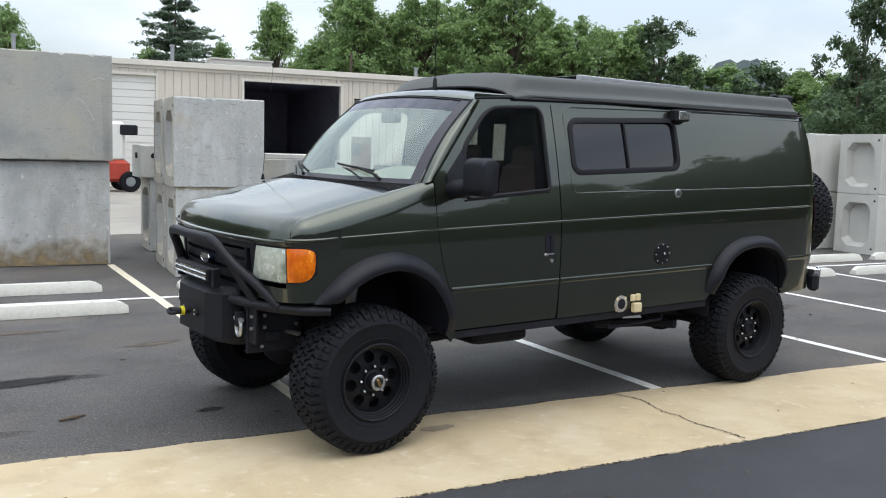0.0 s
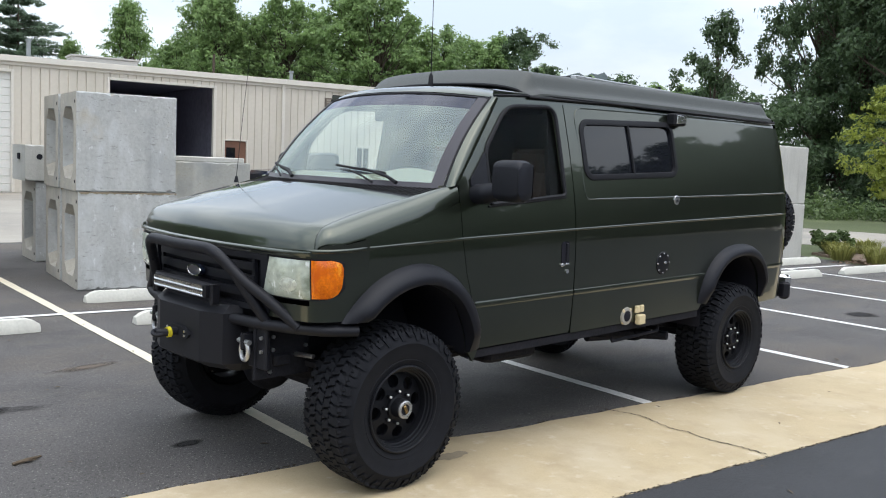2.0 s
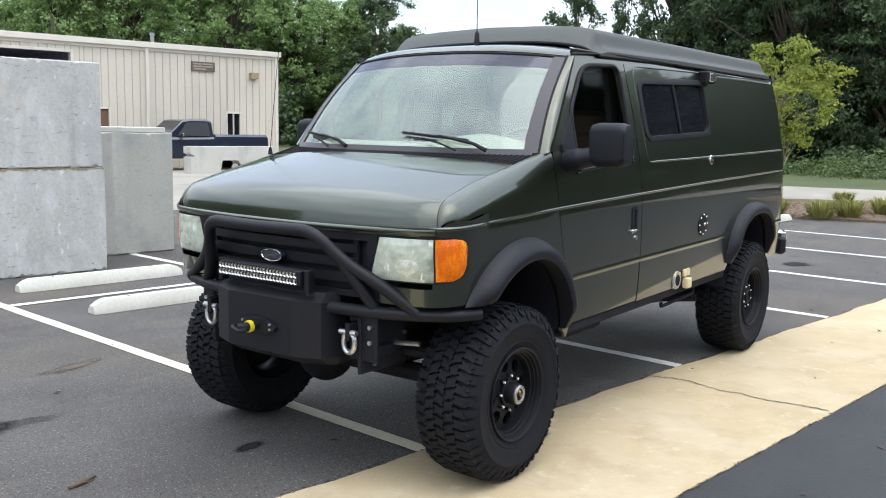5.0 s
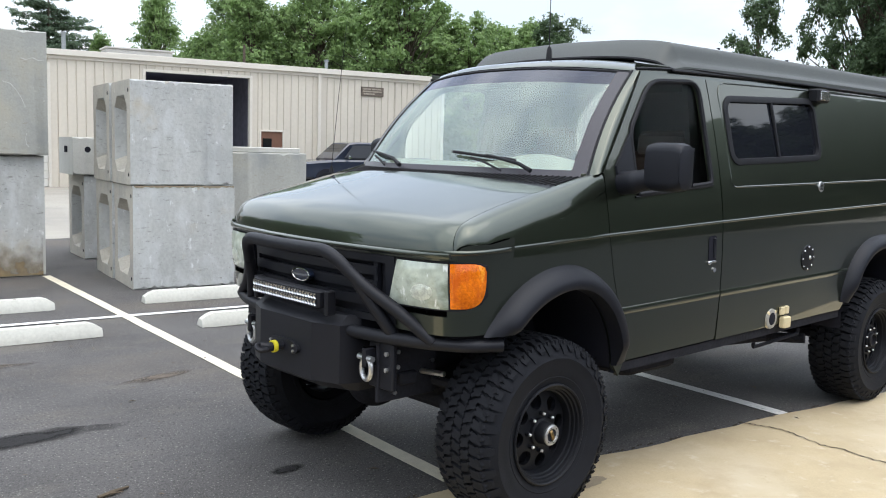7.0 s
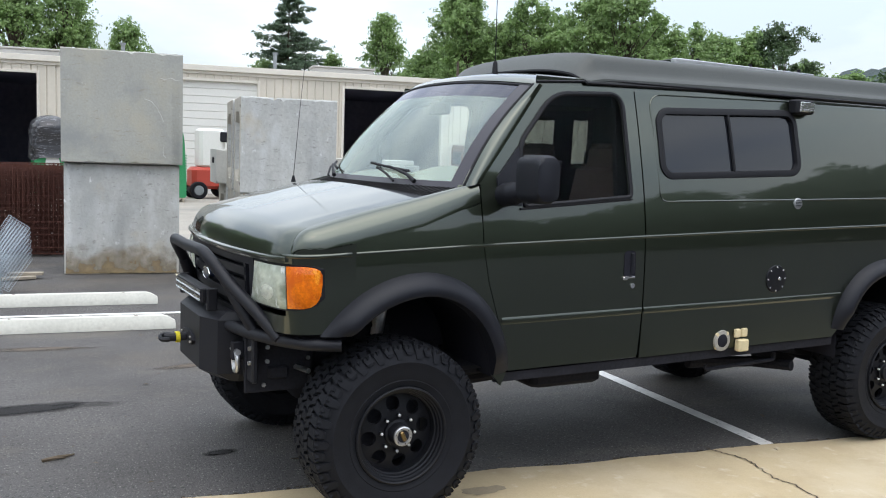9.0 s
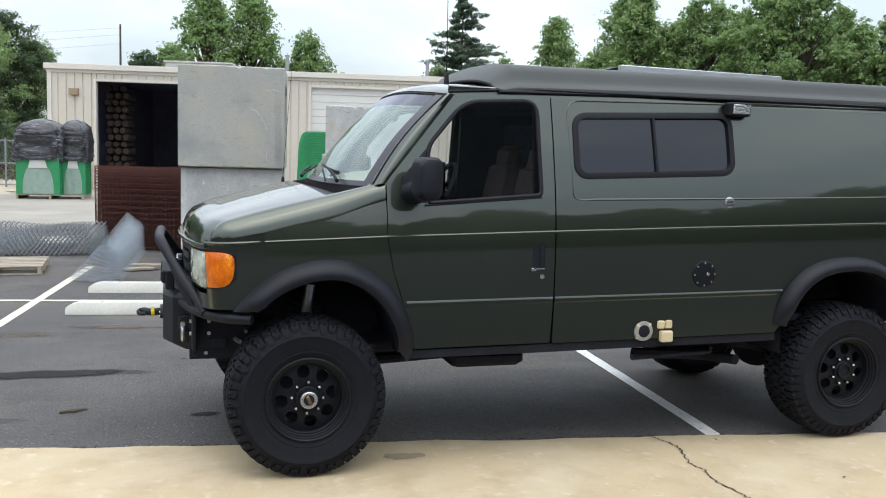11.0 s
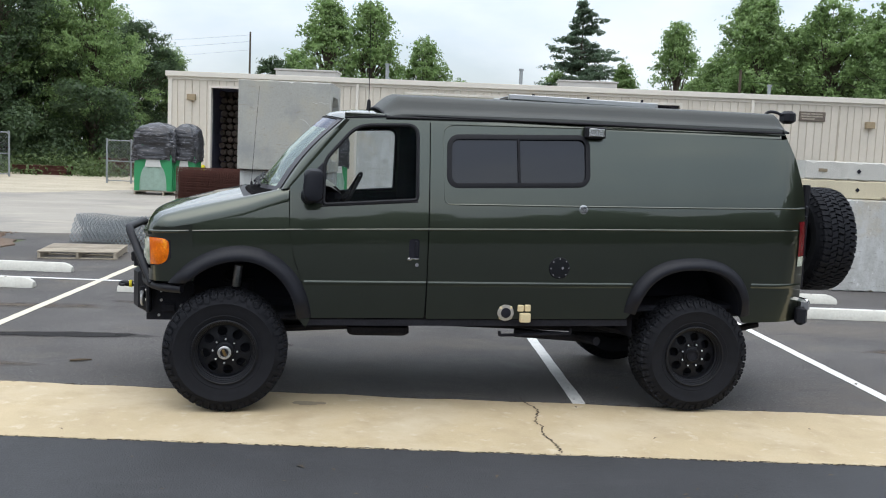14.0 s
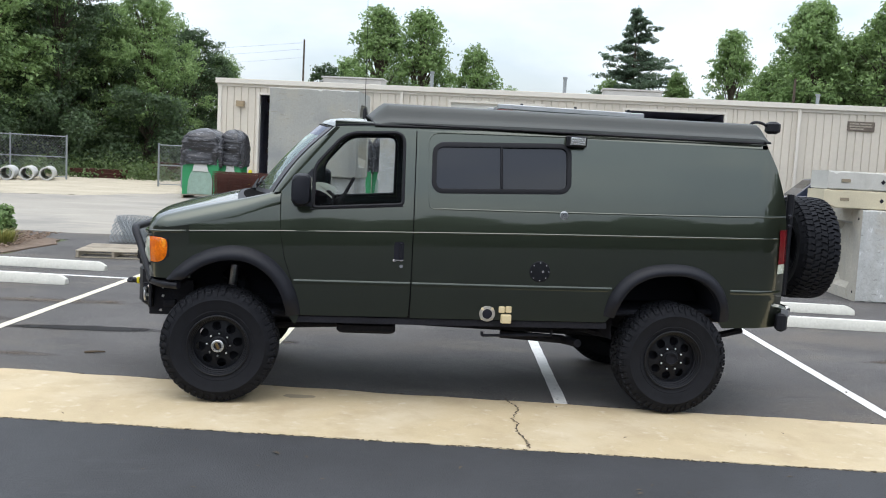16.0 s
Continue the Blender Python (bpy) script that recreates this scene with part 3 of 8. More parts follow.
blotch("brown_stain", (0.60, 0.265), 0.085, 0.0155, M_STAINC, "brown drip stain on the concrete strip", 7, 1.3, 0.7)

# ---- painted lines ----


def painted(name, a, b, w, material, label, z=0.005):
    a, b = Vector((*a, 0)), Vector((*b, 0))
    d = (b - a).normalized()
    s = Vector((-d.y, d.x, 0)) * w / 2
    rnd = random.Random(int(abs(a.x * 100)))
    n = 40
    bm = bmesh.new()
    quad_strip(bm, [[a.lerp(b, i / n) - s * rnd.uniform(0.93, 1.05) + Vector((0, 0, z)), a.lerp(b, i / n) + s * rnd.uniform(0.93, 1.05) + Vector((0, 0, z))] for i in range(n + 1)], False)
    return solo(name, bm, material, label, "road marking", "parking lines", "structure")


STALLS = (-5.05, -2.13, 0.58, 3.21, 5.90, 8.38, 10.92, 13.38)
for x in STALLS:
    yc = row_y(x, 0)
    y0 = strip_line(x - 0.55, STRIP_FAR) + 0.01
    painted("stall_line", (x - (0.115 if x < 0 else 0.095) * (yc - y0), y0), (x + 0.3, yc + 3.1) if x < 7 else (x + 0.02, yc), 0.105, M_YLINE if x in (-2.13, 0.58) else M_LINE, "worn painted line between parking stalls")
painted("stall_line", (-12, row_y(-12, 0)), (15.5, row_y(15.5, 0)), 0.095, M_LINE, "worn white line between the two rows of stalls", 0.008)


# ---- wheel stops ----
def wheel_stop():
    ob = thing("wheel_stop", "white painted concrete wheel stop on the asphalt", "wheel stop", (0, 0, 0), "wheel stops")
    bm = bmesh.new()
    L = 0.91
    prof = [(-0.085, 0.0), (-0.08, 0.06), (-0.045, 0.125), (0.045, 0.125), (0.08, 0.06), (0.085, 0.0)]
    rings = []
    for x, s, lift in ((-L, 0.80, 0.55), (-L + 0.06, 0.93, 0.85), (-L + 0.12, 1, 1), (0, 1, 1), (L - 0.12, 1, 1), (L - 0.06, 0.93, 0.85), (L, 0.80, 0.55)):
        rings.append([(x, y * s, z * lift + 0.003) for y, z in prof])
    quad_strip(bm, rings, True, True)
    bmesh.ops.recalc_face_normals(bm, faces=bm.faces[:])
    part("body", bm, M_STOP, ob)
    for x in (-0.55, 0.55):
        bm = bmesh.new()
        tube(bm, [(x, 0, 0.11), (x, 0, 0.129)], 0.018, 8)
        part("anchor_pin", bm, M_RUST, ob, "rusty anchor pin")
    return ob


stop0 = wheel_stop()
TURN = -7.1
STOPS = [(x, -0.815 if x < 8 else -0.93) for x in (-6.55, -3.72, -0.86, 1.83, 4.55, 7.3, 9.7, 11.97, 14.5)]
STOPS += [(x, 0.68 if x < 6 else 0.50) for x in (-6.44, -3.61, -0.75, 1.94, 4.55, 7.2, 9.8, 12.3, 14.45)]
stop0.matrix_basis = pose(STOPS[0][0], row_y(*STOPS[0]), 0, 0, 0, TURN)
for x, o in STOPS[1:]:
    copy_thing(stop0, pose(x, row_y(x, o), 0, 0, 0, TURN + random.uniform(-1.2, 1.2)))


# ---- precast concrete blocks ----
def precast(name, label, w, d, h, material, at, turn, recess="x", group="concrete blocks", z0=0.0, seed=1, hole=True):
    """A precast block, corner at the origin, with an octagonal pocket cast into its end faces."""
    ob = thing(name, label, "concrete block", (at[0], at[1], z0), group)
    m = pose(at[0], at[1], z0, 0, 0, turn)
    rnd = random.Random(seed)
    bm = bmesh.new()
    c = 0.015
    # outer skin without the two end faces
    g = 0.004

    def ring(x):
        # corners are chipped here and there
        q = [c * rnd.uniform(0.6, 1.3) + (rnd.uniform(0.015, 0.035) if rnd.random() < 0.14 else 0) for _ in range(8)]
        return [(x, q[0], g), (x, d - q[1], g), (x, d, g + q[2]), (x, d, h - q[3]), (x, d - q[4], h), (x, q[5], h), (x, 0, h - q[6]), (x, 0, g + q[7])]
    n = 30
    rings = [[m @ Vector((x, p[1] + (rnd.uniform(-0.004, 0.004)), p[2] + rnd.uniform(-0.003, 0.002) * (p[2] > 0.1))) for p in ring(x)] for x in [w * i / n for i in range(n + 1)]]
    vs = quad_strip(bm, rings, True, False)
    k = 0.13
    for end, ringv in ((0, vs[0]), (1, vs[-1])):
        x = 0 if end == 0 else w
        s = 1 if end == 0 else -1
        y0, y1, z0l, z1 = 0.17 * d, 0.83 * d, 0.12 * h, 0.86 * h
        octo = [(y0 + k, z0l), (y1 - k, z0l), (y1, z0l + k), (y1, z1 - k), (y1 - k, z1), (y0 + k, z1), (y0, z1 - k), (y0, z0l + k)]
        if recess:
            a = [bm.verts.new(m @ Vector((x, y, z))) for y, z in octo]
            b = [bm.verts.new(m @ Vector((x + s * 0.16, y + (0.05 if y < d / 2 else -0.05), z + (0.07 if z < h / 2 else -0.05)))) for y, z in octo]
            # outer ring vertices are in the same turning sense as the octagon
            for i in range(8):
                j = (i + 1) % 8
                bm.faces.new((ringv[i], ringv[j], a[j], a[i]))
                bm.faces.new((a[i], a[j], b[j], b[i]))
            bm.faces.new(b)
        else:
            bm.faces.new(ringv)
    bmesh.ops.recalc_face_normals(bm, faces=bm.faces[:])
    body = part("body", bm, material, ob, angle=20)
    if recess and material is M_CONC:
        # the cast ends are stained tan
        body.data.materials.append(M_CONCE)
        ax = m.to_3x3() @ Vector((1, 0, 0))
        for p in body.data.polygons:
            p.material_index = int(abs(p.normal.dot(ax)) > 0.3)
    if hole and recess:
        for z in (0.1 * h, 0.9 * h):
            bm = bmesh.new()
            tube(bm, [m @ Vector((-0.003, 0.09 * d, z)), m @ Vector((0.02, 0.09 * d, z))], 0.022, 10)
            part("lifting_hole", bm, M_HOLE, ob, "dark round lifting hole")
    return ob


LB = "grey precast concrete block with octagonal end pockets, stacked two high"
T = -10.5
for i, (dx, dy) in enumerate(((0, 0), (0.155, 0.965))):
    for lvl in (0, 1):
        precast("concrete_block", LB, 1.19, 0.95, 1.195, M_CONC, (1.30 + dx - 0.02 * lvl, 7.46 + dy + 0.01 * lvl), T, z0=lvl * 1.2, seed=i * 3 + lvl)
# rusty brown streaks where the upper blocks sit on the lower ones
def seam_stain(parent, m, w, z, seed):
    rnd = random.Random(seed)
    bm = bmesh.new()
    rows = []
    for i in range(41):
        x = w * (0.01 + 0.98 * i / 40)
        k = max(0.1, rnd.random()) * (0.4 + 0.6 * abs(math.sin(i * 0.31 + seed)))
        rows.append([m @ Vector((x, -0.006, z + 0.004)), m @ Vector((x, -0.006, z - 0.008 - 0.022 * k))])
    quad_strip(bm, rows, False)
    part("seam_stain", bm, M_STAINC, parent, "brown stain along the seam")


for nm, o in (("concrete_block", (1.30, 7.46)), ("concrete_block.002", (1.455, 8.425))):
    seam_stain(bpy.data.objects[nm], pose(*o, 0, 0, 0, T), 1.19, 1.196, len(nm))
# brown wash rising from the ground on the lower blocks
def wash(parent, m, x0, x1, h, seed):
    bm = bmesh.new()
    quad_strip(bm, [[m @ Vector((x0 + (x1 - x0) * i / 12, -0.007, z)) for i in range(13)] for z in (0.012, h)], False)
    part("rust_wash", bm, M_WASH, parent, "brown stain rising from the ground")


precast("concrete_block", "large bluish grey concrete block carrying another block", 1.47, 1.35, 1.49, M_CONC, (-0.562, 9.345), -8.8, None, seed=21)
precast("concrete_block", "large warm grey concrete block with scratches, set on another block", 1.53, 1.42, 1.49, M_CONCW, (-0.604, 9.240), -8.6, "x", z0=1.495, seed=22)
precast("concrete_block", "grey concrete block with an end pocket, behind the other stacks", 1.2, 0.95, 1.2, M_CONC, (1.88, 10.45), -8, seed=23)
precast("low_concrete_block", "low pale concrete block with a cast hole, on another block", 1.25, 0.9, 0.53, M_CONCP, (1.72, 10.42), -8, None, z0=1.205, seed=24)
low = bpy.data.objects["low_concrete_block"]
lm_ = pose(1.72, 10.42, 1.205, 0, 0, -8)
bm = bmesh.new()
tube(bm, [lm_ @ Vector((0.20, -0.005, 0.36)), lm_ @ Vector((0.20, 0.05, 0.36))], 0.042, 14)
part("cast_hole", bm, M_HOLE, low, "dark round hole")
bm = bmesh.new()
box(bm, lm_ @ Vector((-0.001, 0.40, 0.36)), (0.03, 0.14, 0.09), 0, pose(0, 0, 0, 0, 0, -8))
part("cast_slot", bm, M_HOLE, low, "cast-in slot")
bm = bmesh.new()
tube(bm, [lm_ @ Vector((1.05, -0.005, 0.38)), lm_ @ Vector((1.05, 0.05, 0.38))], 0.038, 14)
part("cast_hole", bm, M_HOLE, low, "dark round hole")
wash(bpy.data.objects["concrete_block.004"], pose(-0.562, 9.345, 0, 0, 0, -8.8), 0.02, 1.44, 0.55, 1)
# white scratches on the upper block
sm = pose(-0.604, 9.240, 1.495, 0, 0, -8.6)
for pts in (((1.03, 0.875), (1.12, 0.85), (1.19, 0.77), (1.25, 0.66), (1.28, 0.58)), ((1.29, 0.27), (1.275, 0.20), (1.285, 0.13), (1.315, 0.10)), ((1.24, 1.16), (1.30, 1.14), (1.37, 1.17), (1.44, 1.14), (1.50, 1.15))):
    bm = bmesh.new()
    quad_strip(bm, [[sm @ Vector((x - 0.003, -0.006, z - 0.003)), sm @ Vector((x + 0.003, -0.006, z + 0.004))] for x, z in pts], False)
    part("scratch", bm, M_SCRATCH, bpy.data.objects["concrete_block.005"], "white scratch")
slab = precast("concrete_slab", "tall plain grey concrete slab block on the asphalt", 1.45, 0.9, 1.595, M_CONCW, (2.62, 8.30), -8, None, seed=25)
bm = bmesh.new()
box(bm, pose(2.62, 8.30, 0, 0, 0, -8) @ Vector((0.70, 0.46, 1.63)), (1.36, 0.84, 0.07), 0.012, pose(0, 0, 0, 0, 0, -8))
part("top_lip", bm, M_CONCP, slab, "paler raised lip along the top")
precast("concrete_block", "grey concrete block with an open end pocket, carrying barrier blocks", 1.45, 1.4, 1.46, M_CONC, (8.87, 6.88), -6, seed=26)
precast("low_concrete_block", "cream stained barrier block on a concrete block", 1.9, 0.7, 0.29, M_CONCY, (8.30, 7.05), -6, None, z0=1.465, seed=27)
precast("low_concrete_block", "pale grey barrier block on top of the stack", 1.9, 0.7, 0.29, M_CONCP, (8.34, 7.05), -6, None, z0=1.76, seed=28)
for ob_, z in ((bpy.data.objects["low_concrete_block.001"], 1.61), (bpy.data.objects["low_concrete_block.002"], 1.905)):
    for x, w_, h_ in ((8.62, 0.14, 0.05), (9.20, 0.052, 0.052)):
        bm = bmesh.new()
        box(bm, (x, 7.05 - 0.105 * (x - 8.32) + 0.004, z), (w_, 0.03, h_), 0, pose(0, 0, 0, 0, 45 if w_ == h_ else 0, -6))
        part("cast_slot", bm, M_STAINC if w_ > h_ else M_HOLE, ob_, "cast-in slot")
for lvl in (0, 1):
    precast("concrete_block", LB, 1.22, 0.95, 1.17, M_CONCP, (14.28, 5.24 + 0.01 * lvl), -7, z0=lvl * 1.175, seed=30 + lvl)
    precast("concrete_block", LB, 1.22, 0.95, 1.17, M_CONCP, (13.85, 6.55), -12, None, z0=lvl * 1.175, seed=33 + lvl)

# ---- warehouse ----
WALL_ANG = math.degrees(math.atan(-0.2))
WD = Vector((1, -0.2, 0)).normalized()
WN = Vector((-WD.y, WD.x, 0))


def wp(x, out, z):
    """A place on the warehouse's front wall at world x, out metres before it."""
    return Vector((x, 32.43 - 0.2 * x, z)) - WN * out


warehouse = thing("warehouse", "long cream metal-clad warehouse with roller doors", "building", (9.4, 35, 0))
XL, XR, EAVE = -5.15, 24.1, 4.62
OPEN = [(-3.42, 0.75, 0.0, 4.2), (11.62, 15.5, 0.0, 4.25)]
ROLL = (4.6, 8.33, 0.0, 4.25)


def wall_panel(x0, x1, z0, z1):
    """Ribbed siding, one strip for each rib."""
    bm = bmesh.new()
    rings = []
    x = x0
    pitch = 0.305
    pts = []
    while x < x1 - 1e-4:
        for f, o in ((0, 0), (0.010, -0.035), (0.036, -0.035), (0.046, 0)):
            if x + f < x1:
                pts.append((x + f, o))
        x += pitch
    pts.append((x1, 0))
    quad_strip(bm, [[wp(px, o, z0) for px, o in pts], [wp(px, o, z1) for px, o in pts]], False)
    part("siding", bm, M_WALL, warehouse)


xs = [XL, OPEN[0][0], OPEN[0][1], ROLL[0], ROLL[1], OPEN[1][0], OPEN[1][1], 15.97, 16.85, 21.76, 22.32, XR]
zo = [(0, EAVE), (OPEN[0][3], EAVE), (0, EAVE), (ROLL[3], EAVE), (0, EAVE), (OPEN[1][3], EAVE), (0, EAVE), (2.22, EAVE), (0, EAVE), None, (0, EAVE)]
for (a, b), z in zip(zip(xs, xs[1:]), zo):
    if z:
        wall_panel(a, b, *z)
wall_panel(21.76, 22.32, 2.17, EAVE)
wall_panel(21.76, 22.32, 0, 1.28)


def wbox(name, x0, x1, z0, z1, out, depth, material, label="", bevel=0.01):
    bm = bmesh.new()
    c = wp((x0 + x1) / 2, out - depth / 2, (z0 + z1) / 2)
    box(bm, c, ((x1 - x0) * math.hypot(1, 0.2), depth, z1 - z0), bevel, pose(0, 0, 0, 0, 0, WALL_ANG))
    return part(name, bm, material, warehouse, label)


wbox("eave_trim", XL - 0.15, XR + 0.15, 4.62, 4.83, 0.16, 0.30, M_TRIM)
wbox("eave_shadow_trim", XL - 0.1, XR + 0.1, 4.50, 4.62, 0.05, 0.08, M_TRIM)
wbox("corner_trim", XL - 0.06, XL + 0.10, 0, 4.6, 0.06, 0.12, M_TRIM)
wbox("corner_trim", XR - 0.10, XR + 0.06, 0, 4.6, 0.06, 0.12, M_TRIM)
for x in (2.57, 18.35):
    wbox("downspout", x - 0.06, x + 0.06, 0.1, 4.6, 0.13, 0.11, M_TRIM)
for x0, x1, z0, z1 in OPEN + [ROLL]:
    wbox("door_jamb", x0 - 0.10, x0, z0, z1 + 0.1, 0.05, 0.25, M_TRIM)
    wbox("door_jamb", x1, x1 + 0.10, z0, z1 + 0.1, 0.05, 0.25, M_TRIM)
    wbox("door_head", x0, x1, z1, z1 + 0.10, 0.05, 0.25, M_TRIM)
bm = bmesh.new()
rings = []
nz = 15
pts = []
for i in range(nz):
    z = ROLL[3] * i / nz
    pts += [(z, -0.10), (z + 0.012, -0.13), (z + 0.03, -0.10)]
pts.append((ROLL[3], -0.10))
quad_strip(bm, [[wp(x, o, z) for z, o in pts] for x in (ROLL[0], ROLL[1])], False)
bmesh.ops.reverse_faces(bm, faces=bm.faces[:])
part("roller_door", bm, M_ROLL, warehouse, "white sectional roller door, closed")
# shell behind the front
bm = bmesh.new()
back = 22.0
a, b = wp(XL, -0.02, 0), wp(XR, -0.02, 0)
c_, d_ = wp(XR, -back, 0), wp(XL, -back, 0)
up = Vector((0, 0, EAVE))
for p, q in ((b, c_), (c_, d_), (d_, a)):
    bm.faces.new([bm.verts.new(v) for v in (p, q, q + up, p + up)])
part("outer_wall", bm, M_WALL, warehouse)
bm = bmesh.new()
ridge = Vector((0, 0, 5.25))
ra, rb = wp(XL - 0.1, -back / 2, 0), wp(XR + 0.1, -back / 2, 0)
la, lb_ = wp(XL - 0.1, 0.1, 4.74), wp(XR + 0.1, 0.1, 4.74)
ka, kb = wp(XL - 0.1, -back - 0.1, 4.74), wp(XR + 0.1, -back - 0.1, 4.74)
bm.faces.new([bm.verts.new(v) for v in (la, lb_, rb + ridge, ra + ridge)])
bm.faces.new([bm.verts.new(v) for v in (kb, ka, ra + ridge, rb + ridge)])
for p, q, r in ((la, ra + ridge, ka), (lb_, rb + ridge, kb)):
    bm.faces.new([bm.verts.new(v) for v in (p, q, r)])
part("roof", bm, M_TRIM, warehouse)
bm = bmesh.new()
bm.faces.new([bm.verts.new(wp(x, o, 0.012)) for x, o in ((XL, -0.1), (XR, -0.1), (XR, -back), (XL, -back))])
part("floor_slab", bm, M_INSIDE, warehouse)
for x0, x1 in ((-3.9, 1.4), (10.9, 16.2)):
    bm = bmesh.new()
    quad_strip(bm, [[wp(x0, -0.2, z), wp(x0, -12, z), wp(x1, -12, z), wp(x1, -0.2, z)] for z in (0, 4.5)], False)
    bm.verts.ensure_lookup_table()
    bm.faces.new(bm.verts[4:8])
    part("inner_wall", bm, M_INSIDE, warehouse)
wbox("wall_lamp", -4.38, -4.05, 3.66, 3.90, 0.22, 0.20, M_FIXT, "tan wall lamp housing")
wbox("wall_lamp", 22.78, 23.12, 3.64, 3.90, 0.22, 0.20, M_FIXT, "tan wall lamp housing")
wbox("sign_board", 20.2, 21.22, 3.84, 4.22, 0.06, 0.06, M_SIGN, "weathered grey sign board")
for i, (x0, x1, z) in enumerate(((20.27, 20.62, 4.13), (20.66, 21.1, 4.13), (20.27, 21.12, 4.03), (20.3, 20.8, 3.93))):
    wbox("sign_bar", x0, x1, z - 0.028, z + 0.028, 0.075, 0.02, M_SIGNB, "faded bar of lettering", 0)
wbox("side_door", 15.97, 16.85, 0.02, 2.22, -0.03, 0.06, M_BROWN, "brown steel door in a white frame")
wbox("door_window", 16.04, 16.40, 1.45, 1.95, 0.005, 0.012, M_PRIV, "small dark window in the door", 0)
for x0, x1, z0, z1 in ((15.91, 15.97, 0, 2.28), (16.85, 16.91, 0, 2.28), (15.97, 16.85, 2.22, 2.28)):
    wbox("door_frame", x0, x1, z0, z1, 0.04, 0.14, M_TRIM)
for x0, x1, z0, z1 in ((21.70, 21.76, 1.2, 2.25), (22.32, 22.38, 1.2, 2.25), (21.76, 22.32, 2.17, 2.25), (21.76, 22.32, 1.2, 1.28), (22.02, 22.06, 1.28, 2.17)):
    wbox("window_frame", x0, x1, z0, z1, 0.05, 0.12, M_TRIM)
wbox("window_pane", 21.76, 22.32, 1.28, 2.17, -0.03, 0.01, M_PRIV, "dark window pane", 0)
for x0, x1, o in ((-1.55, 1.15, 3.2), (10.9, 13.4, 3.2)):
    wbox("roof_curb", x0, x1, 4.8, 5.30, -o, 1.2, M_CURB, "flat metal roof curb", 0.03)
    wbox("roof_curb_lid", x0 - 0.06, x1 + 0.06, 5.30, 5.37, -o + 0.06, 1.32, M_CURB, "", 0.02)
for x, o in ((3.5, 2.2), (9.2, 2.2), (19.6, 2.2)):
    bm = bmesh.new()
    zt = 5.60 if x < 15 else 5.34
    tube(bm, [wp(x, -o, 4.8), wp(x, -o, zt)], 0.075, 12)
    tube(bm, [wp(x, -o, zt), wp(x, -o, zt + 0.08)], 0.105, 12)
    part("flue_pipe", bm, M_GALV, warehouse, "galvanised flue pipe with a cap")


# ---- the van ----
CY, RAKE = 1.02, 0.039
van = thing("camper_van", "dark green lifted camper van parked on the asphalt", "van", (1.75, CY, 0))
PROF_Z = (0.50, 0.58, 0.66, 0.78, 0.90, 1.10, 1.28, 1.38, 1.46, 1.54, 1.62, 1.80, 1.95, 2.05, 2.12, 2.25)
PROF_H = (0.932, 0.940, 0.947, 0.954, 0.958, 0.960, 0.954, 0.944, 0.932, 0.918, 0.902, 0.862, 0.824, 0.797, 0.776, 0.745)


def prof(z):
    """Half width of the body at a height."""
    return sum(float(np.interp(z + d, PROF_Z, PROF_H)) for d in (-0.045, -0.03, -0.015, 0, 0.015, 0.03, 0.045)) / 7


def half(x, z):
    h = prof(z)
    if x < -0.30:
        h -= 0.10 * ((-0.30 - x) / 0.25) ** 4
    if x > 4.12:
        h -= 0.12 * ((x - 4.12) / 0.30) ** 2.2
    if z > 1.3 and x < 0.9:
        h -= 0.02 * (0.9 - max(x, 0.0)) * (z - 1.3)
    return h


def P(x, h, z, s=1):
    """Van coordinates to the world: along, off the middle, up; s = 1 on the driver's side."""
    return Vector((x, CY - s * h, z + RAKE * x))


def side_panel(name, outline, holes, s, material=None, parent=None, push=0.0, label="", lip=0.025):
    xs_ = [p[0] for p in outline]
    zs_ = [p[1] for p in outline]
    cx = [x for x in (-0.45, -0.38, -0.32, -0.25, 0.1, 0.5, 0.9, 1.6, 2.4, 3.2, 3.9, 4.12, 4.18, 4.24, 4.30, 4.36) if min(xs_) < x < max(xs_)]
    cz = [z for z in (0.60, 0.64, 0.70, 0.78, 0.86, 0.94, 1.04, 1.16, 1.24, 1.30, 1.36, 1.40, 1.44, 1.48, 1.52, 1.56, 1.60, 1.65, 1.72, 1.80, 1.88, 1.95, 2.0, 2.05, 2.10) if min(zs_) < z < max(zs_)]
    bm = flat_sheet(outline, holes, cx, cz)
    for v in bm.verts:
        v.co = P(v.co.x, half(v.co.x, v.co.z) + push, v.co.z, s)
    bmesh.ops.recalc_face_normals(bm, faces=bm.faces[:])
    f = max(bm.faces, key=lambda q: q.calc_area())
    if f.normal.y * s > 0:
        bmesh.ops.reverse_faces(bm, faces=bm.faces[:])
    rim_of(bm, Vector((0, s * lip, 0)))
    return part(name, bm, material or M_PAINT, parent or van, label, 40)


def arch_at(A, deg, grow=0.0):
    """A place on a wheel arch's edge, at an angle from the rear, grow metres outside it."""
    c, sn = math.cos(radians(deg)), math.sin(radians(deg))
    e = 2 / A["n"]
    reach = A["aft"] if c > 0 else A["fore"]
    return A["cx"] + (reach + grow) * math.copysign(abs(c) ** e, c), A["cz"] + (A["rz"] + grow) * math.copysign(abs(sn) ** e, sn)


def arch(A, a0, a1, n=28):
    return [arch_at(A, a0 + (a1 - a0) * i / n) for i in range(n + 1)]


X0 = -0.515   # where the wing's top meets the nose


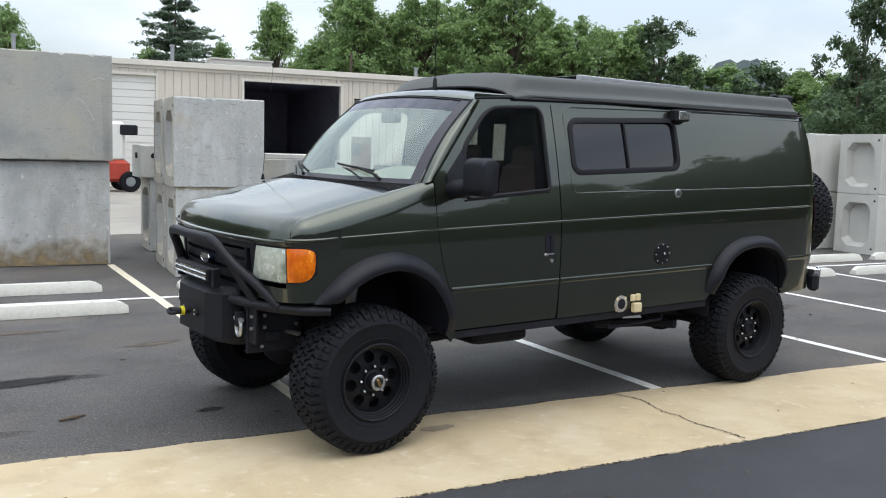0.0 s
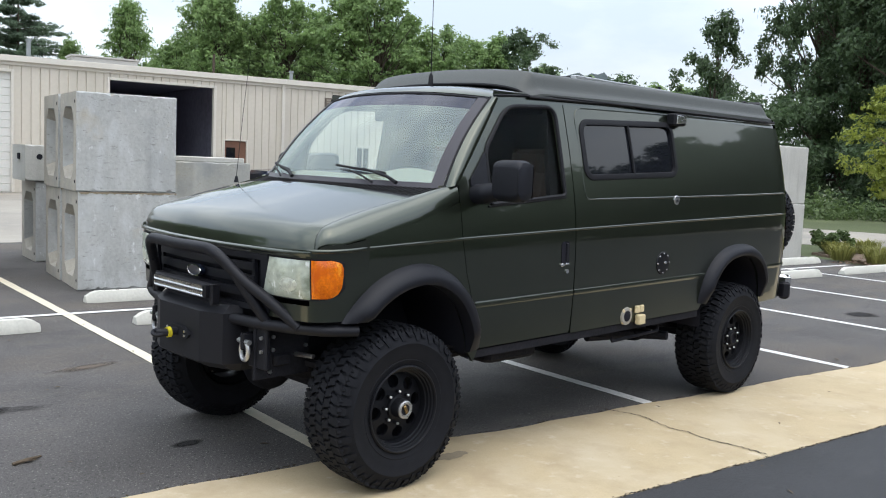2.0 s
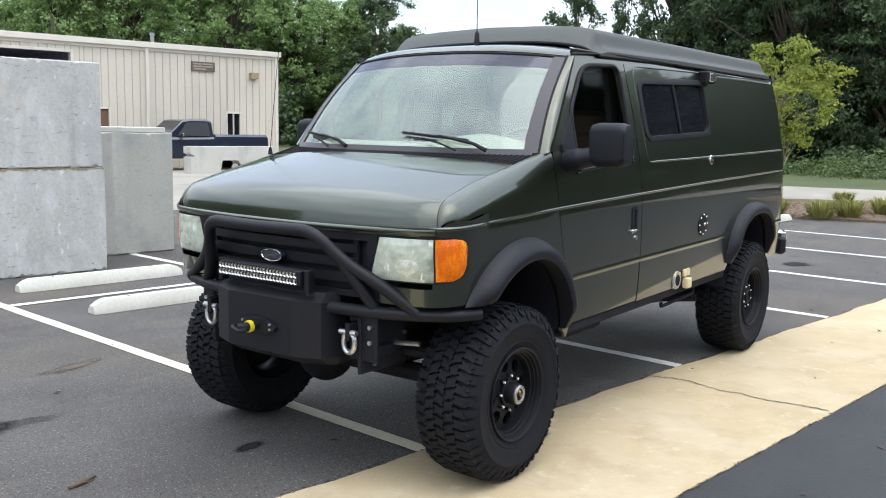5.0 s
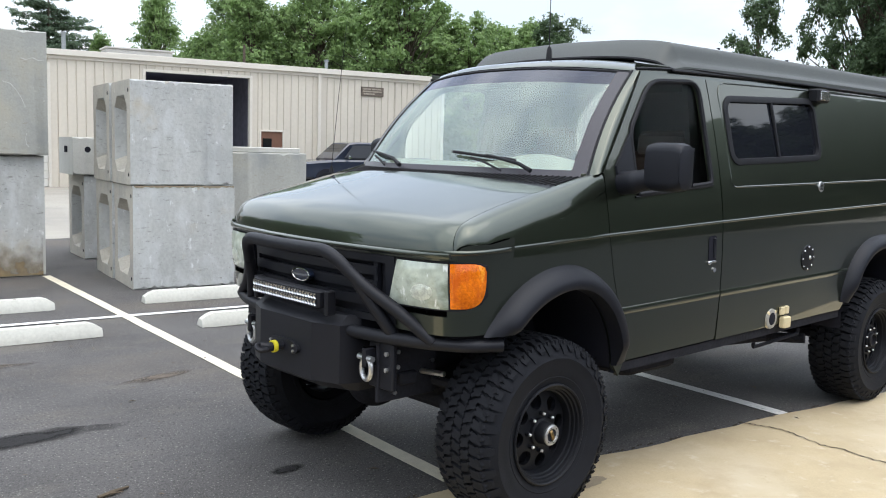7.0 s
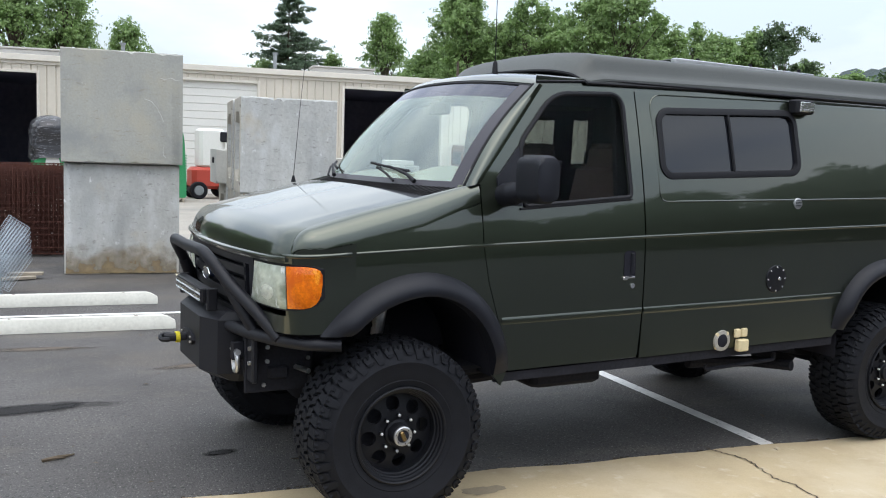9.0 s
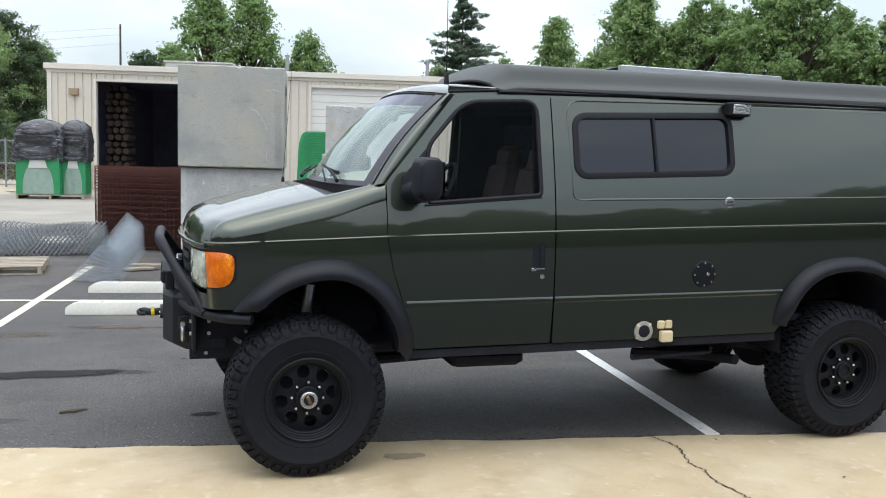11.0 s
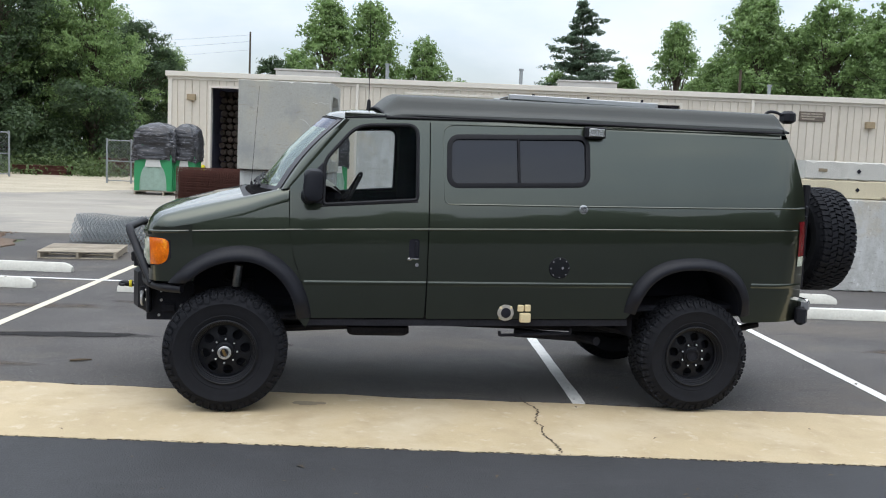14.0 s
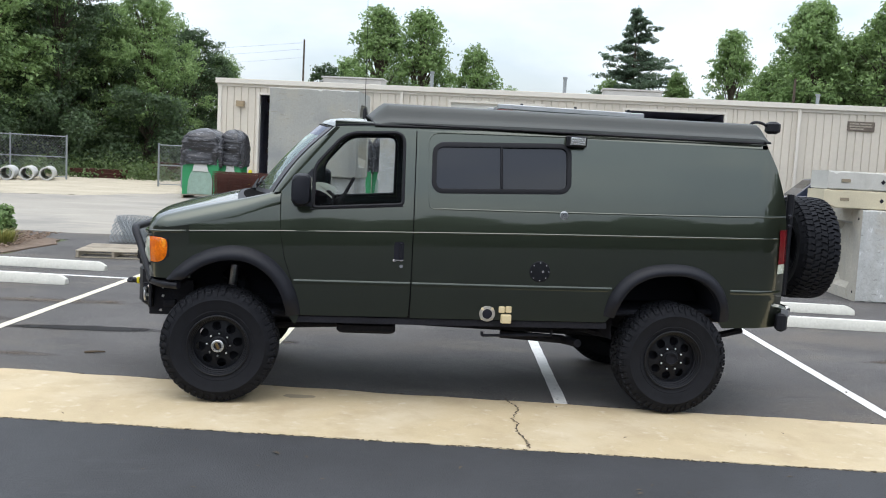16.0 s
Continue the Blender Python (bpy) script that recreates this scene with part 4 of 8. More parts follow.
def hood_z(x):
    """Height of the seam between wing and bonnet."""
    d = max(0.0, x - X0)
    return 1.305 + 0.08 * math.sqrt(1 - (1 - min(1.0, d / 0.08)) ** 2) + 0.185 * (d / 0.815) ** 0.75


def roll_d(x):
    """Depth of the rounded shoulder along the wing's top."""
    return float(np.interp(x, (X0, -0.49, -0.45, -0.38, -0.25, 0.1, 0.398), (0.018, 0.050, 0.080, 0.104, 0.118, 0.130, 0.095)))


def seam(x):
    """Half width and height of the inner edge of the wing's shoulder."""
    t = (x - X0) / 0.815
    inn = float(np.interp(t, (0, 0.03, 0.06, 0.15, 0.35, 0.6, 0.742), (0.015, 0.040, 0.056, 0.082, 0.088, 0.076, 0.066)))
    if x <= 0.10:
        return half(x, hood_z(x)) - inn, hood_z(x) + 0.004
    q = (x - 0.10) / 0.298
    h1, z1 = half(0.10, hood_z(0.10)) - 0.066, hood_z(0.10) + 0.004
    return h1 + (0.872 - h1) * q, z1 + (1.602 - z1) * q


def top_z(x):
    """Upper edge of the body side."""
    return 2.098 if x < 0.85 else 2.098 - 0.038 * (x - 0.85)


def line_of(xs_, zs_):
    """Height of a body line along the van, above its raked datum."""
    return lambda x: float(np.interp(x, xs_, zs_))


belt_z = line_of((-0.45, 0.43, 1.42, 2.40, 3.40, 4.35), (1.304, 1.308, 1.301, 1.291, 1.276, 1.262))
fold_z = line_of((0.50, 1.42, 2.46, 3.00, 3.94, 4.40), (0.931, 0.907, 0.879, 0.866, 0.848, 0.832))
swage_low = line_of((1.60, 1.84, 2.59, 3.54, 4.40), (1.480, 1.475, 1.459, 1.442, 1.432))
swage_top = line_of((1.50, 1.71, 2.59, 4.20), (2.056, 2.053, 2.036, 1.997))
sill_z = line_of((0.55, 1.42, 2.95, 4.40), (0.668, 0.645, 0.606, 0.575))
rocker_z = line_of((0.50, 1.42, 2.95), (0.618, 0.590, 0.551))


def rear_x(z):
    return float(np.interp(z, (0.5, 1.28, 1.55, 1.81, 1.97, 2.06), (4.40, 4.40, 4.375, 4.29, 4.21, 4.17)))


# wheel arches: centre, reach forwards and backwards, height and squareness
FA = dict(cx=0.088, cz=0.618, fore=0.490, aft=0.418, rz=0.487, n=2.0, band=0.92)
RA = dict(cx=3.435, cz=0.562, fore=0.430, aft=0.430, rz=0.426, n=2.4, band=0.76)


def round_poly(pts, radii, n=6):
    """A polygon with its corners rounded, each by its own length along the sides."""
    out_ = []
    for i, (p, r) in enumerate(zip(pts, radii)):
        p, a, b = Vector(p), Vector(pts[i - 1]), Vector(pts[(i + 1) % len(pts)])
        a, b = p + (a - p).normalized() * r, p + (b - p).normalized() * r
        for k in range(n + 1):
            t = k / n
            q = a * (1 - t) ** 2 + p * 2 * t * (1 - t) + b * t * t
            out_.append((q.x, q.y))
    return out_


DOORWIN = round_poly([(0.662, 1.484), (1.334, 1.512), (1.331, 2.053), (0.890, 2.048), (0.664, 1.796)], (0.03, 0.03, 0.085, 0.10, 0.06))
SIDEWIN = round_rect(1.572, 2.600, 1.624, 1.962, 0.062)
g = 0.004
for s in (1, -1):
    fender = [(-0.25, 0.955), *arch(FA, 132, 6), (0.56, 0.60), (0.585, 0.66), (0.58, 0.72), (0.522, 0.93), (0.46, 1.12), (0.428, 1.30), (0.420, 1.602 - roll_d(0.398))]
    fender += [(x, seam(x)[1] - roll_d(x)) for x in (0.3, 0.2, 0.1, 0.0, -0.1, -0.18, -0.25)]
    wing = side_panel("front_wing", fender, [], s)
    bm = bmesh.new()
    rows = []
    for i in range(33):
        x = X0 + (0.418 - X0) * (i / 32) ** 1.6
        hs, zs = seam(x)
        zb = zs - roll_d(x)
        hb = half(x, zb)
        row = []
        for k in range(9):
            a = math.pi / 2 * k / 8
            row.append(P(x, hb + (hs - hb) * (1 - math.cos(a)) ** 0.9, zb + (zs - zb) * math.sin(a), s))
        rows.append(row + [row[-1] + Vector((0, s * 0.004, -0.02))])
    quad_strip(bm, rows, False)
    bmesh.ops.recalc_face_normals(bm, faces=bm.faces[:])
    if sum(f.normal.z for f in bm.faces) < 0:
        bmesh.ops.reverse_faces(bm, faces=bm.faces[:])
    part("wing_shoulder", bm, M_PAINT, van, "", 60)
    door = [(0.428 + g, 1.30), (0.46 + g, 1.12), (0.522 + g, 0.93), (0.58 + g, 0.72), (0.60, 0.672), (1.402, 0.651), (1.412, 0.668), (1.422 - g, 0.9), (1.422 - g, top_z(1.4) - 0.006), (0.845, top_z(0.85) - 0.006), (0.815, 2.085), (0.424, 1.605)]
    dr = side_panel("front_door", door, [DOORWIN], s)
    rear = [(x, sill_z(x)) for x in (1.422 + g, 1.6, 2.0, 2.5, 2.95)] + [*arch(RA, 168, 4), (3.9, 0.555), (rear_x(0.555), 0.555)]
    rear += [(rear_x(z), z) for z in (0.8, 1.28, 1.4, 1.55, 1.68, 1.81, 1.9, 1.97)] + [(rear_x(2.0) - 0.01, top_z(4.2) - 0.01)] + [(x, top_z(x) - 0.006) for x in (3.4, 2.6, 1.9, 1.422 + g)]
    side_panel("body_side", rear, [SIDEWIN], s)
    rocker = [(x, rocker_z(x)) for x in (0.53, 1.0, 1.42, 2.0, 2.97)] + [(x, sill_z(x) - 0.006) for x in (2.965, 2.5, 2.0, 1.42, 0.56)]
    # underbody black paints in the shade on the tucked-under sill
    side_panel("rocker_panel", rocker, [], s, M_DARK, push=-0.012, label="sill panel with its shade painted in as underbody black")
    # raised creases along the side
    for zf, x0, x1, hgt, out in ((belt_z, -0.25, 4.39, 0.0065, 0.0045), (fold_z, 0.54, 1.416, 0.016, 0.0055), (fold_z, 1.43, 2.98, 0.016, 0.0055), (fold_z, 3.93, 4.38, 0.016, 0.0055), (swage_low, 1.635, 4.38, 0.0055, 0.004)):
        bm = bmesh.new()
        n = 40
        rows = []
        for i in range(n + 1):
            x = x0 + (x1 - x0) * i / n
            z = zf(x)
            rows.append([P(x, half(x, z + dz) + o, z + dz, s) for dz, o in ((-hgt * 1.2, 0.0005), (-hgt * 0.2, out), (hgt * 0.35, out), (hgt, 0.0005))])
        quad_strip(bm, rows, False)
        if s < 0:
            bmesh.ops.reverse_faces(bm, faces=bm.faces[:])
        part("body_crease", bm, M_PAINT, van, "", 60)
    # swept line round the side window
    bm = bmesh.new()
    path = bend([(1.72, 1.0, swage_top(1.72)), (1.515, 1.0, swage_top(1.515)), (1.535, 1.0, 1.482), (1.64, 1.0, 1.479)], 0.105, 7)
    path = [Vector((4.2 - 0.16 * i, 1.0, swage_top(4.2 - 0.16 * i))) for i in range(15)] + path
    tube(bm, [P(p.x, half(p.x, p.z) + 0.0005, p.z, s) for p in path], 0.0038, 6)
    part("window_swage", bm, M_PAINT, van)
    # door window frame and side glass
    bm = bmesh.new()
    tube(bm, [P(x, half(x, z) + 0.002, z, s) for x, z in DOORWIN + DOORWIN[:1]], 0.013, 8, False)
    part("door_window_seal", bm, M_SEAL, van)
    bm = bmesh.new()
    bm.faces.new([bm.verts.new(P(x, half(x, z) - 0.012, z, s)) for x, z in DOORWIN])
    bmesh.ops.triangulate(bm, faces=bm.faces[:])
    part("door_pane", bm, M_DOORGL, van, "clear door glass, wound up")
    bm = bmesh.new()
    rings = []
    for grow, o in ((0.026, 0.0), (0.024, 0.007), (0.004, 0.012), (-0.010, 0.010), (-0.012, -0.012)):
        ring = round_rect(1.572 - grow, 2.600 + grow, 1.624 - grow, 1.962 + grow, 0.062 + grow)
        rings.append([P(x, half(x, z) + o, z, s) for x, z in ring])
    quad_strip(bm, rings)
    bmesh.ops.recalc_face_normals(bm, faces=bm.faces[:])
    sw = part("side_window", bm, M_SEAL, van, "dark sliding window in a black rubber frame")
    for x0, x1 in ((1.575, 2.085), (2.085, 2.598)):
        bm = bmesh.new()
        surf(bm, lambda u, v: P(x0 + (x1 - x0) * u, half(2.0, 1.626 + 0.334 * v) - 0.004 - (0.006 if x0 > 2 else 0), 1.626 + 0.334 * v, s), 4, 6)
        part("pane", bm, M_PRIV if s > 0 else M_SIDEGL, sw, "dark privacy glass")
    bm = bmesh.new()
    tube(bm, [P(2.085 - 0.02 * (z - 1.6), half(2.0, z) + 0.004, z, s) for z in (1.626, 1.70, 1.80, 1.90, 1.955)], 0.010, 6)
    part("divider", bm, M_SEAL, sw)
    # window inset behind the opening of the door: sill
    bm = bmesh.new()
    tube(bm, [P(x, half(x, z) + 0.006, z, s) for x, z in ((0.64, 1.474), (0.9, 1.484), (1.335, 1.501))], 0.006, 6)
    part("door_sill_moulding", bm, M_SEAL, van)
    # flares
    for A, a0, a1, pr in ((FA, 146, 6, 0.085), (RA, 172, 4, 0.075)):
        bm = bmesh.new()
        rows = []
        n = 36
        for i in range(n + 1):
            e = min(1.0, min(i, n - i) / 5 + 0.35)
            row = []
            for k, o in ((-0.015, 0.0), (-0.008, pr * 0.9), (0.012, pr), (0.045, pr * 0.93), (0.078, pr * 0.60), (0.098, 0.016), (0.104, -0.004)):
                x, z = arch_at(A, a0 + (a1 - a0) * i / n, k * A["band"])
                if A is FA and x < A["cx"]:
                    z = max(z, 0.945)
                row.append(P(x, half(max(x, -0.25), z) + o * e, z, s))
            rows.append(row)
        quad_strip(bm, rows, False)
        if s > 0:
            bmesh.ops.reverse_faces(bm, faces=bm.faces[:])
        part("wheel_arch_flare", bm, M_FLARE, van, "broad black plastic wheel arch flare", 50)
    # wheel wells
    for A in (FA, RA):
        bm = bmesh.new()
        pts = arch(A, 150 if A is FA else 190, 4, 20)
        quad_strip(bm, [[P(x, 0.93, z, s) for x, z in pts], [P(x, 0.45, z, s) for x, z in pts]], False)
        f = [bm.verts.new(P(x, 0.45, max(z, 0.70), s)) for x, z in pts if A is RA or x < 0.35 or z > 0.70]
        bm.faces.new(f)
        part("wheel_well", bm, M_HOLE, van)

# front plan curve
PLAN = [(0, -0.640), (0.15, -0.639), (0.30, -0.633), (0.45, -0.619), (0.60, -0.601), (0.72, -0.584), (0.80, -0.568), (0.835, -0.558)]
PLAN += [(0.957 - 0.10 * (d / 0.25) ** 4, -0.30 - d) for d in (0.245, 0.235, 0.22, 0.20, 0.17, 0.13, 0.08, 0.04)] + [(0.9572, -0.25)]
PL = [0.0]
for a, b in zip(PLAN, PLAN[1:]):
    PL.append(PL[-1] + math.dist(a, b))


def plan(a):
    """Half width and place along the van at an arc length round the front."""
    sm = [max(-PL[-1], min(PL[-1], a + d)) for d in (-0.02, 0, 0.02)]
    h = sum(math.copysign(float(np.interp(abs(k), PL, [p[0] for p in PLAN])), k) for k in sm) / 3
    x = sum(float(np.interp(abs(k), PL, [p[1] for p in PLAN])) for k in sm) / 3
    return h, x


def arc_at(h):
    return float(np.interp(h, [p[0] for p in PLAN], PL))


def lean(z):
    return 0.05 * (z - 1.3) if z < 1.3 else 0.0


def front(name, h0, h1, z0, z1, material, out=0.0, label="", nu=14, nv=6, parent=None, bulge=0.0, lip=0.02, rnd_=0.0, slant=0.0):
    """A patch of the front between two half widths and two heights."""
    a0, a1 = (math.copysign(arc_at(abs(h)), h) for h in (h0, h1))
    bm = bmesh.new()

    def f(u, v):
        a = a0 + (a1 - a0) * u - math.copysign(slant, a0) * (1 - u) * (1 - v)
        h, x = plan(a)
        zz0 = z0(x) if callable(z0) else z0
        zz1 = z1(x) if callable(z1) else z1
        if rnd_ and u > 1 - rnd_:
            cut = 0.5 * rnd_ * (1 - math.sqrt(max(0.0, 1 - ((u - 1 + rnd_) / rnd_) ** 2)))
            zz0, zz1 = zz0 + cut * 0.40, zz1 - cut * 0.14
        z = zz0 + (zz1 - zz0) * v
        o = out + bulge * math.sin(math.pi * min(1, max(0, u))) ** 0.5 * math.sin(math.pi * v) ** 0.5
        h2, x2 = plan(a + 0.01)
        n = Vector((h2 - h, x2 - x)).normalized()
        h += math.copysign((prof(z) - 0.957) * min(1.0, abs(h) / 0.957) ** 4, h)
        return P(x - n.x * o - lean(z), h + n.y * o, z)
    surf(bm, f, nu, nv)
    bmesh.ops.recalc_face_normals(bm, faces=bm.faces[:])
    fc = bm.faces[:][len(bm.faces) // 2]
    if fc.normal.x > 0.3 or (abs(fc.normal.x) < 0.3 and fc.normal.y * (h0 + h1) > 0):
        bmesh.ops.reverse_faces(bm, faces=bm.faces[:])
    rim_of(bm, Vector((lip, 0, 0)))
    return part(name, bm, material, parent or van, label, 40)


def front_oval(name, h, z, rh, rz, material, out, dome, label, parent):
    """A domed oval lying on the front's curve."""
    bm = bmesh.new()
    rings = []
    for q in (1.0, 0.85, 0.6, 0.3, 0.02):
        ring = []
        for k in range(24):
            a = arc_at(abs(h)) + rh * q * math.cos(k * math.tau / 24)
            hx, x = plan(a)
            zz = z + rz * q * math.sin(k * math.tau / 24)
            ring.append(P(x - (out + dome * (1 - q * q)) - lean(zz), math.copysign(hx, h), zz))
        rings.append(ring)
    quad_strip(bm, rings, True, True)
    bmesh.ops.recalc_face_normals(bm, faces=bm.faces[:])
    return part(name, bm, material, parent, label, 60)


# a front corner wing piece over each lamp, valance and nose band
for s in (1, -1):
    def up(x):
        return seam(x)[1] - roll_d(x)
    front("wing_corner", 0.902 * s, 0.9572 * s, 1.262, up, M_PAINT, nu=22)
    front("wing_corner_low", 0.60 * s, 0.9572 * s, 0.955, 1.035, M_PAINT, nu=14)
    front("corner_crease", 0.86 * s, 0.9572 * s, 1.294, 1.314, M_PAINT, 0.004, nu=14, nv=6, bulge=0.010)
    lamp = front("headlight", 0.625 * s, 0.874 * s, 1.068, 1.260, M_LENS, 0.006, "hazy clear headlight lens", 14, 10, bulge=0.016, slant=0.055)
    front_oval("reflector_bowl", 0.765 * s, 1.140, 0.062, 0.040, M_BOWL, 0.0195, 0.006, "bright reflector in the headlight", lamp)
    front("turn_signal", 0.882 * s, 0.9515 * s, 1.072, 1.260, M_AMBER, 0.008, "amber turn signal lens", 16, 8, bulge=0.014, rnd_=0.55)
    front("wing_front", 0.870 * s, 0.9572 * s, 1.033, 1.264, M_PAINT, 0.0, nu=16)
    front("lamp_bezel", 0.617 * s, 0.9528 * s, 1.061, 1.267, M_SEAL, 0.003, nu=16, rnd_=0.30, slant=0.055)
front("nose_band", -0.902, 0.902, 1.270, 1.305, M_PAINT, 0.004, nu=30, nv=3)
front("nose_crease", -0.88, 0.88, 1.280, 1.304, M_PAINT, 0.014, nu=30, nv=6, bulge=0.014)
front("grille_back", -0.615, 0.615, 0.965, 1.275, M_DARK, -0.03, nu=24)
gr = front("grille", -0.61, 0.61, 1.235, 1.268, M_FLARE, 0.006, "black plastic grille with broad bars", 24, 3)
front("grille_frame", -0.61, 0.61, 0.97, 1.00, M_FLARE, 0.004, "", 24, 3, gr)
for s in (1, -1):
    front("grille_frame", 0.555 * s, 0.612 * s, 1.0, 1.236, M_FLARE, 0.004, "", 4, 3, gr)
for z0, z1 in ((1.175, 1.215), (1.105, 1.150), (1.035, 1.080)):
    front("grille_bar", -0.50, 0.50, z0, z1, M_FLARE, 0.004, "", 24, 3, gr)
for s in (1, -1):
    front("grille_post", 0.48 * s, 0.505 * s, 1.0, 1.236, M_FLARE, 0.0, "", 4, 3, gr)
bm = bmesh.new()
vs = [P(-0.668 - 0.004, 0.070 * math.cos(k * math.tau / 24), 1.128 + 0.029 * math.sin(k * math.tau / 24)) for k in range(24)]
vb = [v + Vector((0.03, 0, 0)) for v in vs]
quad_strip(bm, [vb, vs], True, True)
em = part("badge", bm, M_NAVY, gr, "dark oval badge with a bright rim")
bm = bmesh.new()
tube(bm, vs + vs[:1], 0.0032, 6, False)
part("badge_rim", bm, M_CHROME, em)

# bonnet


def hood_rear(w):
    return 0.030 + 0.070 * w * w


def hood_pt(u, v):
    w = 2 * u - 1
    t = v ** 1.5
    xe = X0 + (0.10 - X0) * t
    e, ze = seam(xe)
    e -= 0.003
    xf = plan(math.copysign(arc_at(abs(w) * 0.902), w))[1] if abs(w) > 0.001 else -0.64
    x = xf + (hood_rear(w) - xf) * t
    zc = hood_z(X0 + (0.241 - X0) * t) + 0.024 * min(1.0, t * 6)
    return P(x, w * e, zc + (ze - zc) * abs(w) ** 2.4)


bm = bmesh.new()
surf(bm, hood_pt, 40, 28)
bmesh.ops.recalc_face_normals(bm, faces=bm.faces[:])
if sum(f.normal.z for f in bm.faces) < 0:
    bmesh.ops.reverse_faces(bm, faces=bm.faces[:])
rim_of(bm, Vector((0.0, 0, -0.02)))
part("bonnet", bm, M_PAINT, van, "", 50)

# windscreen: bottom and top curves
def ws(u, v):
    w = 2 * u - 1
    b = Vector((0.160 + 0.205 * abs(w) ** 2.7, 0.893 * w, 1.580 + 0.006 * (1 - w * w)))
    t = Vector((0.670 + 0.135 * abs(w) ** 2.7, 0.788 * w, 2.140 - 0.047 * abs(w) ** 2.2))
    p = b.lerp(t, v)
    k = math.sin(math.pi * v) * 0.030
    return P(p.x - k, p.y, p.z + k * 0.6)


def ws_patch(name, v0, v1, material, label):
    bm = bmesh.new()
    surf(bm, lambda u, v: ws(0.025 + 0.95 * u, v0 + (v1 - v0) * v), 24, 10)
    ob = part(name, bm, material, van, label, 60)
    ob.visible_shadow = False
    return ob


ws_patch("windscreen", 0.03, 0.83, M_GLASS, "clear curved windscreen")
ws_patch("windscreen_shade_band", 0.83, 0.965, M_TINT, "dark tinted band along the windscreen top")
for u0 in (0.018, 0.946):
    bm = bmesh.new()
    surf(bm, lambda u, v: ws(u0 + 0.036 * u, 0.02 + 0.95 * v) + Vector((-0.004, 0, 0.003)), 3, 16)
    part("screen_border", bm, M_FRIT, van, "dark printed border of the windscreen", 60)
bm = bmesh.new()
surf(bm, lambda u, v: ws(0.03 + 0.94 * u, -0.005 + 0.050 * v) + Vector((-0.004, 0, 0.003)), 24, 2)
part("screen_border", bm, M_FRIT, van, "dark printed border of the windscreen", 60)
for edge in (0, 1):
    bm = bmesh.new()
    tube(bm, [ws(0.016 if edge == 0 else 0.984, i / 12) for i in range(13)], 0.006, 8)
    part("screen_seal", bm, M_SEAL, van)
bm = bmesh.new()
tube(bm, [ws(0.02 + 0.96 * i / 24, 0.975) for i in range(25)], 0.007, 8)
part("screen_seal", bm, M_SEAL, van)
for s in (1, -1):
    bm = bmesh.new()
    rows = []
    for i in range(17):
        v = i / 16
        inner = ws(0.987 if s > 0 else 0.013, v)
        # the door's upper front edge
        xo = 0.424 + (0.838 - 0.424) * max(0, (v - 0.03)) / 0.97
        zo_ = 1.600 + (2.088 - 1.600) * max(0, (v - 0.03)) / 0.97
        outer = P(xo, half(xo, zo_) - 0.001, zo_, s)
        mid = inner.lerp(outer, 0.5) + Vector((-0.010, -s * 0.022, 0.004))
        rows.append([inner, inner.lerp(mid, 0.6) + Vector((-0.0015, -s * 0.002, 0.0015)), mid, mid.lerp(outer, 0.6) + Vector((-0.0015, -s * 0.002, 0.0)), outer])
    quad_strip(bm, rows, False)
    bmesh.ops.recalc_face_normals(bm, faces=bm.faces[:])
    part("windscreen_pillar", bm, M_PAINT, van, "", 60)
# cowl
def cowl_pt(w, v):
    t = hood_pt((w + 1) / 2, 1.0)
    r = ws(0.5 + 0.497 * w, 0.0) + Vector((0.012, 0, 0.004))
    p = Vector((t.x + 0.002, t.y, t.z - 0.004)).lerp(r, v)
    p.z -= 0.010 * math.sin(math.pi * v)
    return p


bm = bmesh.new()
surf(bm, lambda u, v: cowl_pt(2 * u - 1, v), 36, 6)
bmesh.ops.recalc_face_normals(bm, faces=bm.faces[:])
part("cowl", bm, M_FLARE, van, "black slotted cowl panel")
bm = bmesh.new()
for i in range(64):
    w = -0.97 + 1.94 * i / 63
    tube(bm, [cowl_pt(w, q) + Vector((0, 0, 0.004)) for q in (0.25, 0.55, 0.92)], 0.0035, 4)
ob = part("cowl_slats", bm, M_TRIMIN, van)
ob["kind"] = "stuff"
# wipers
def wiper(u_piv, u_tip, u_end, v_tip, v_end):
    bm = bmesh.new()
    a, b = ws(u_piv, 0.005) + Vector((-0.05, 0, 0.02)), ws(u_tip, v_tip) + Vector((-0.035, 0, 0.02))
    tube(bm, [a, a.lerp(b, 0.25) + Vector((-0.005, 0, 0.015)), b], [0.012, 0.009, 0.007], 8)
    a2, b2 = ws(u_piv - 0.09, 0.005) + Vector((-0.045, 0, 0.016)), ws((u_tip + u_end) / 2, v_tip - 0.02) + Vector((-0.03, 0, 0.018))
    tube(bm, [a2, a2.lerp(b2, 0.5) + Vector((0, 0, 0.006)), b2], 0.006, 6)
    arm = part("wiper", bm, M_SEAL, van, "black windscreen wiper")
    bm = bmesh.new()
    pts = [ws(u_tip + (u_end - u_tip) * k / 8, v_tip + (v_end - v_tip) * k / 8) + Vector((-0.018, 0, 0.012)) for k in range(-6, 11)]
    tube(bm, pts, 0.008, 6)
    part("wiper_blade", bm, M_SEAL, arm)


wiper(0.86, 0.70, 0.58, 0.115, 0.14)
wiper(0.36, 0.20, 0.10, 0.10, 0.13)
# roof skin
bm = bmesh.new()


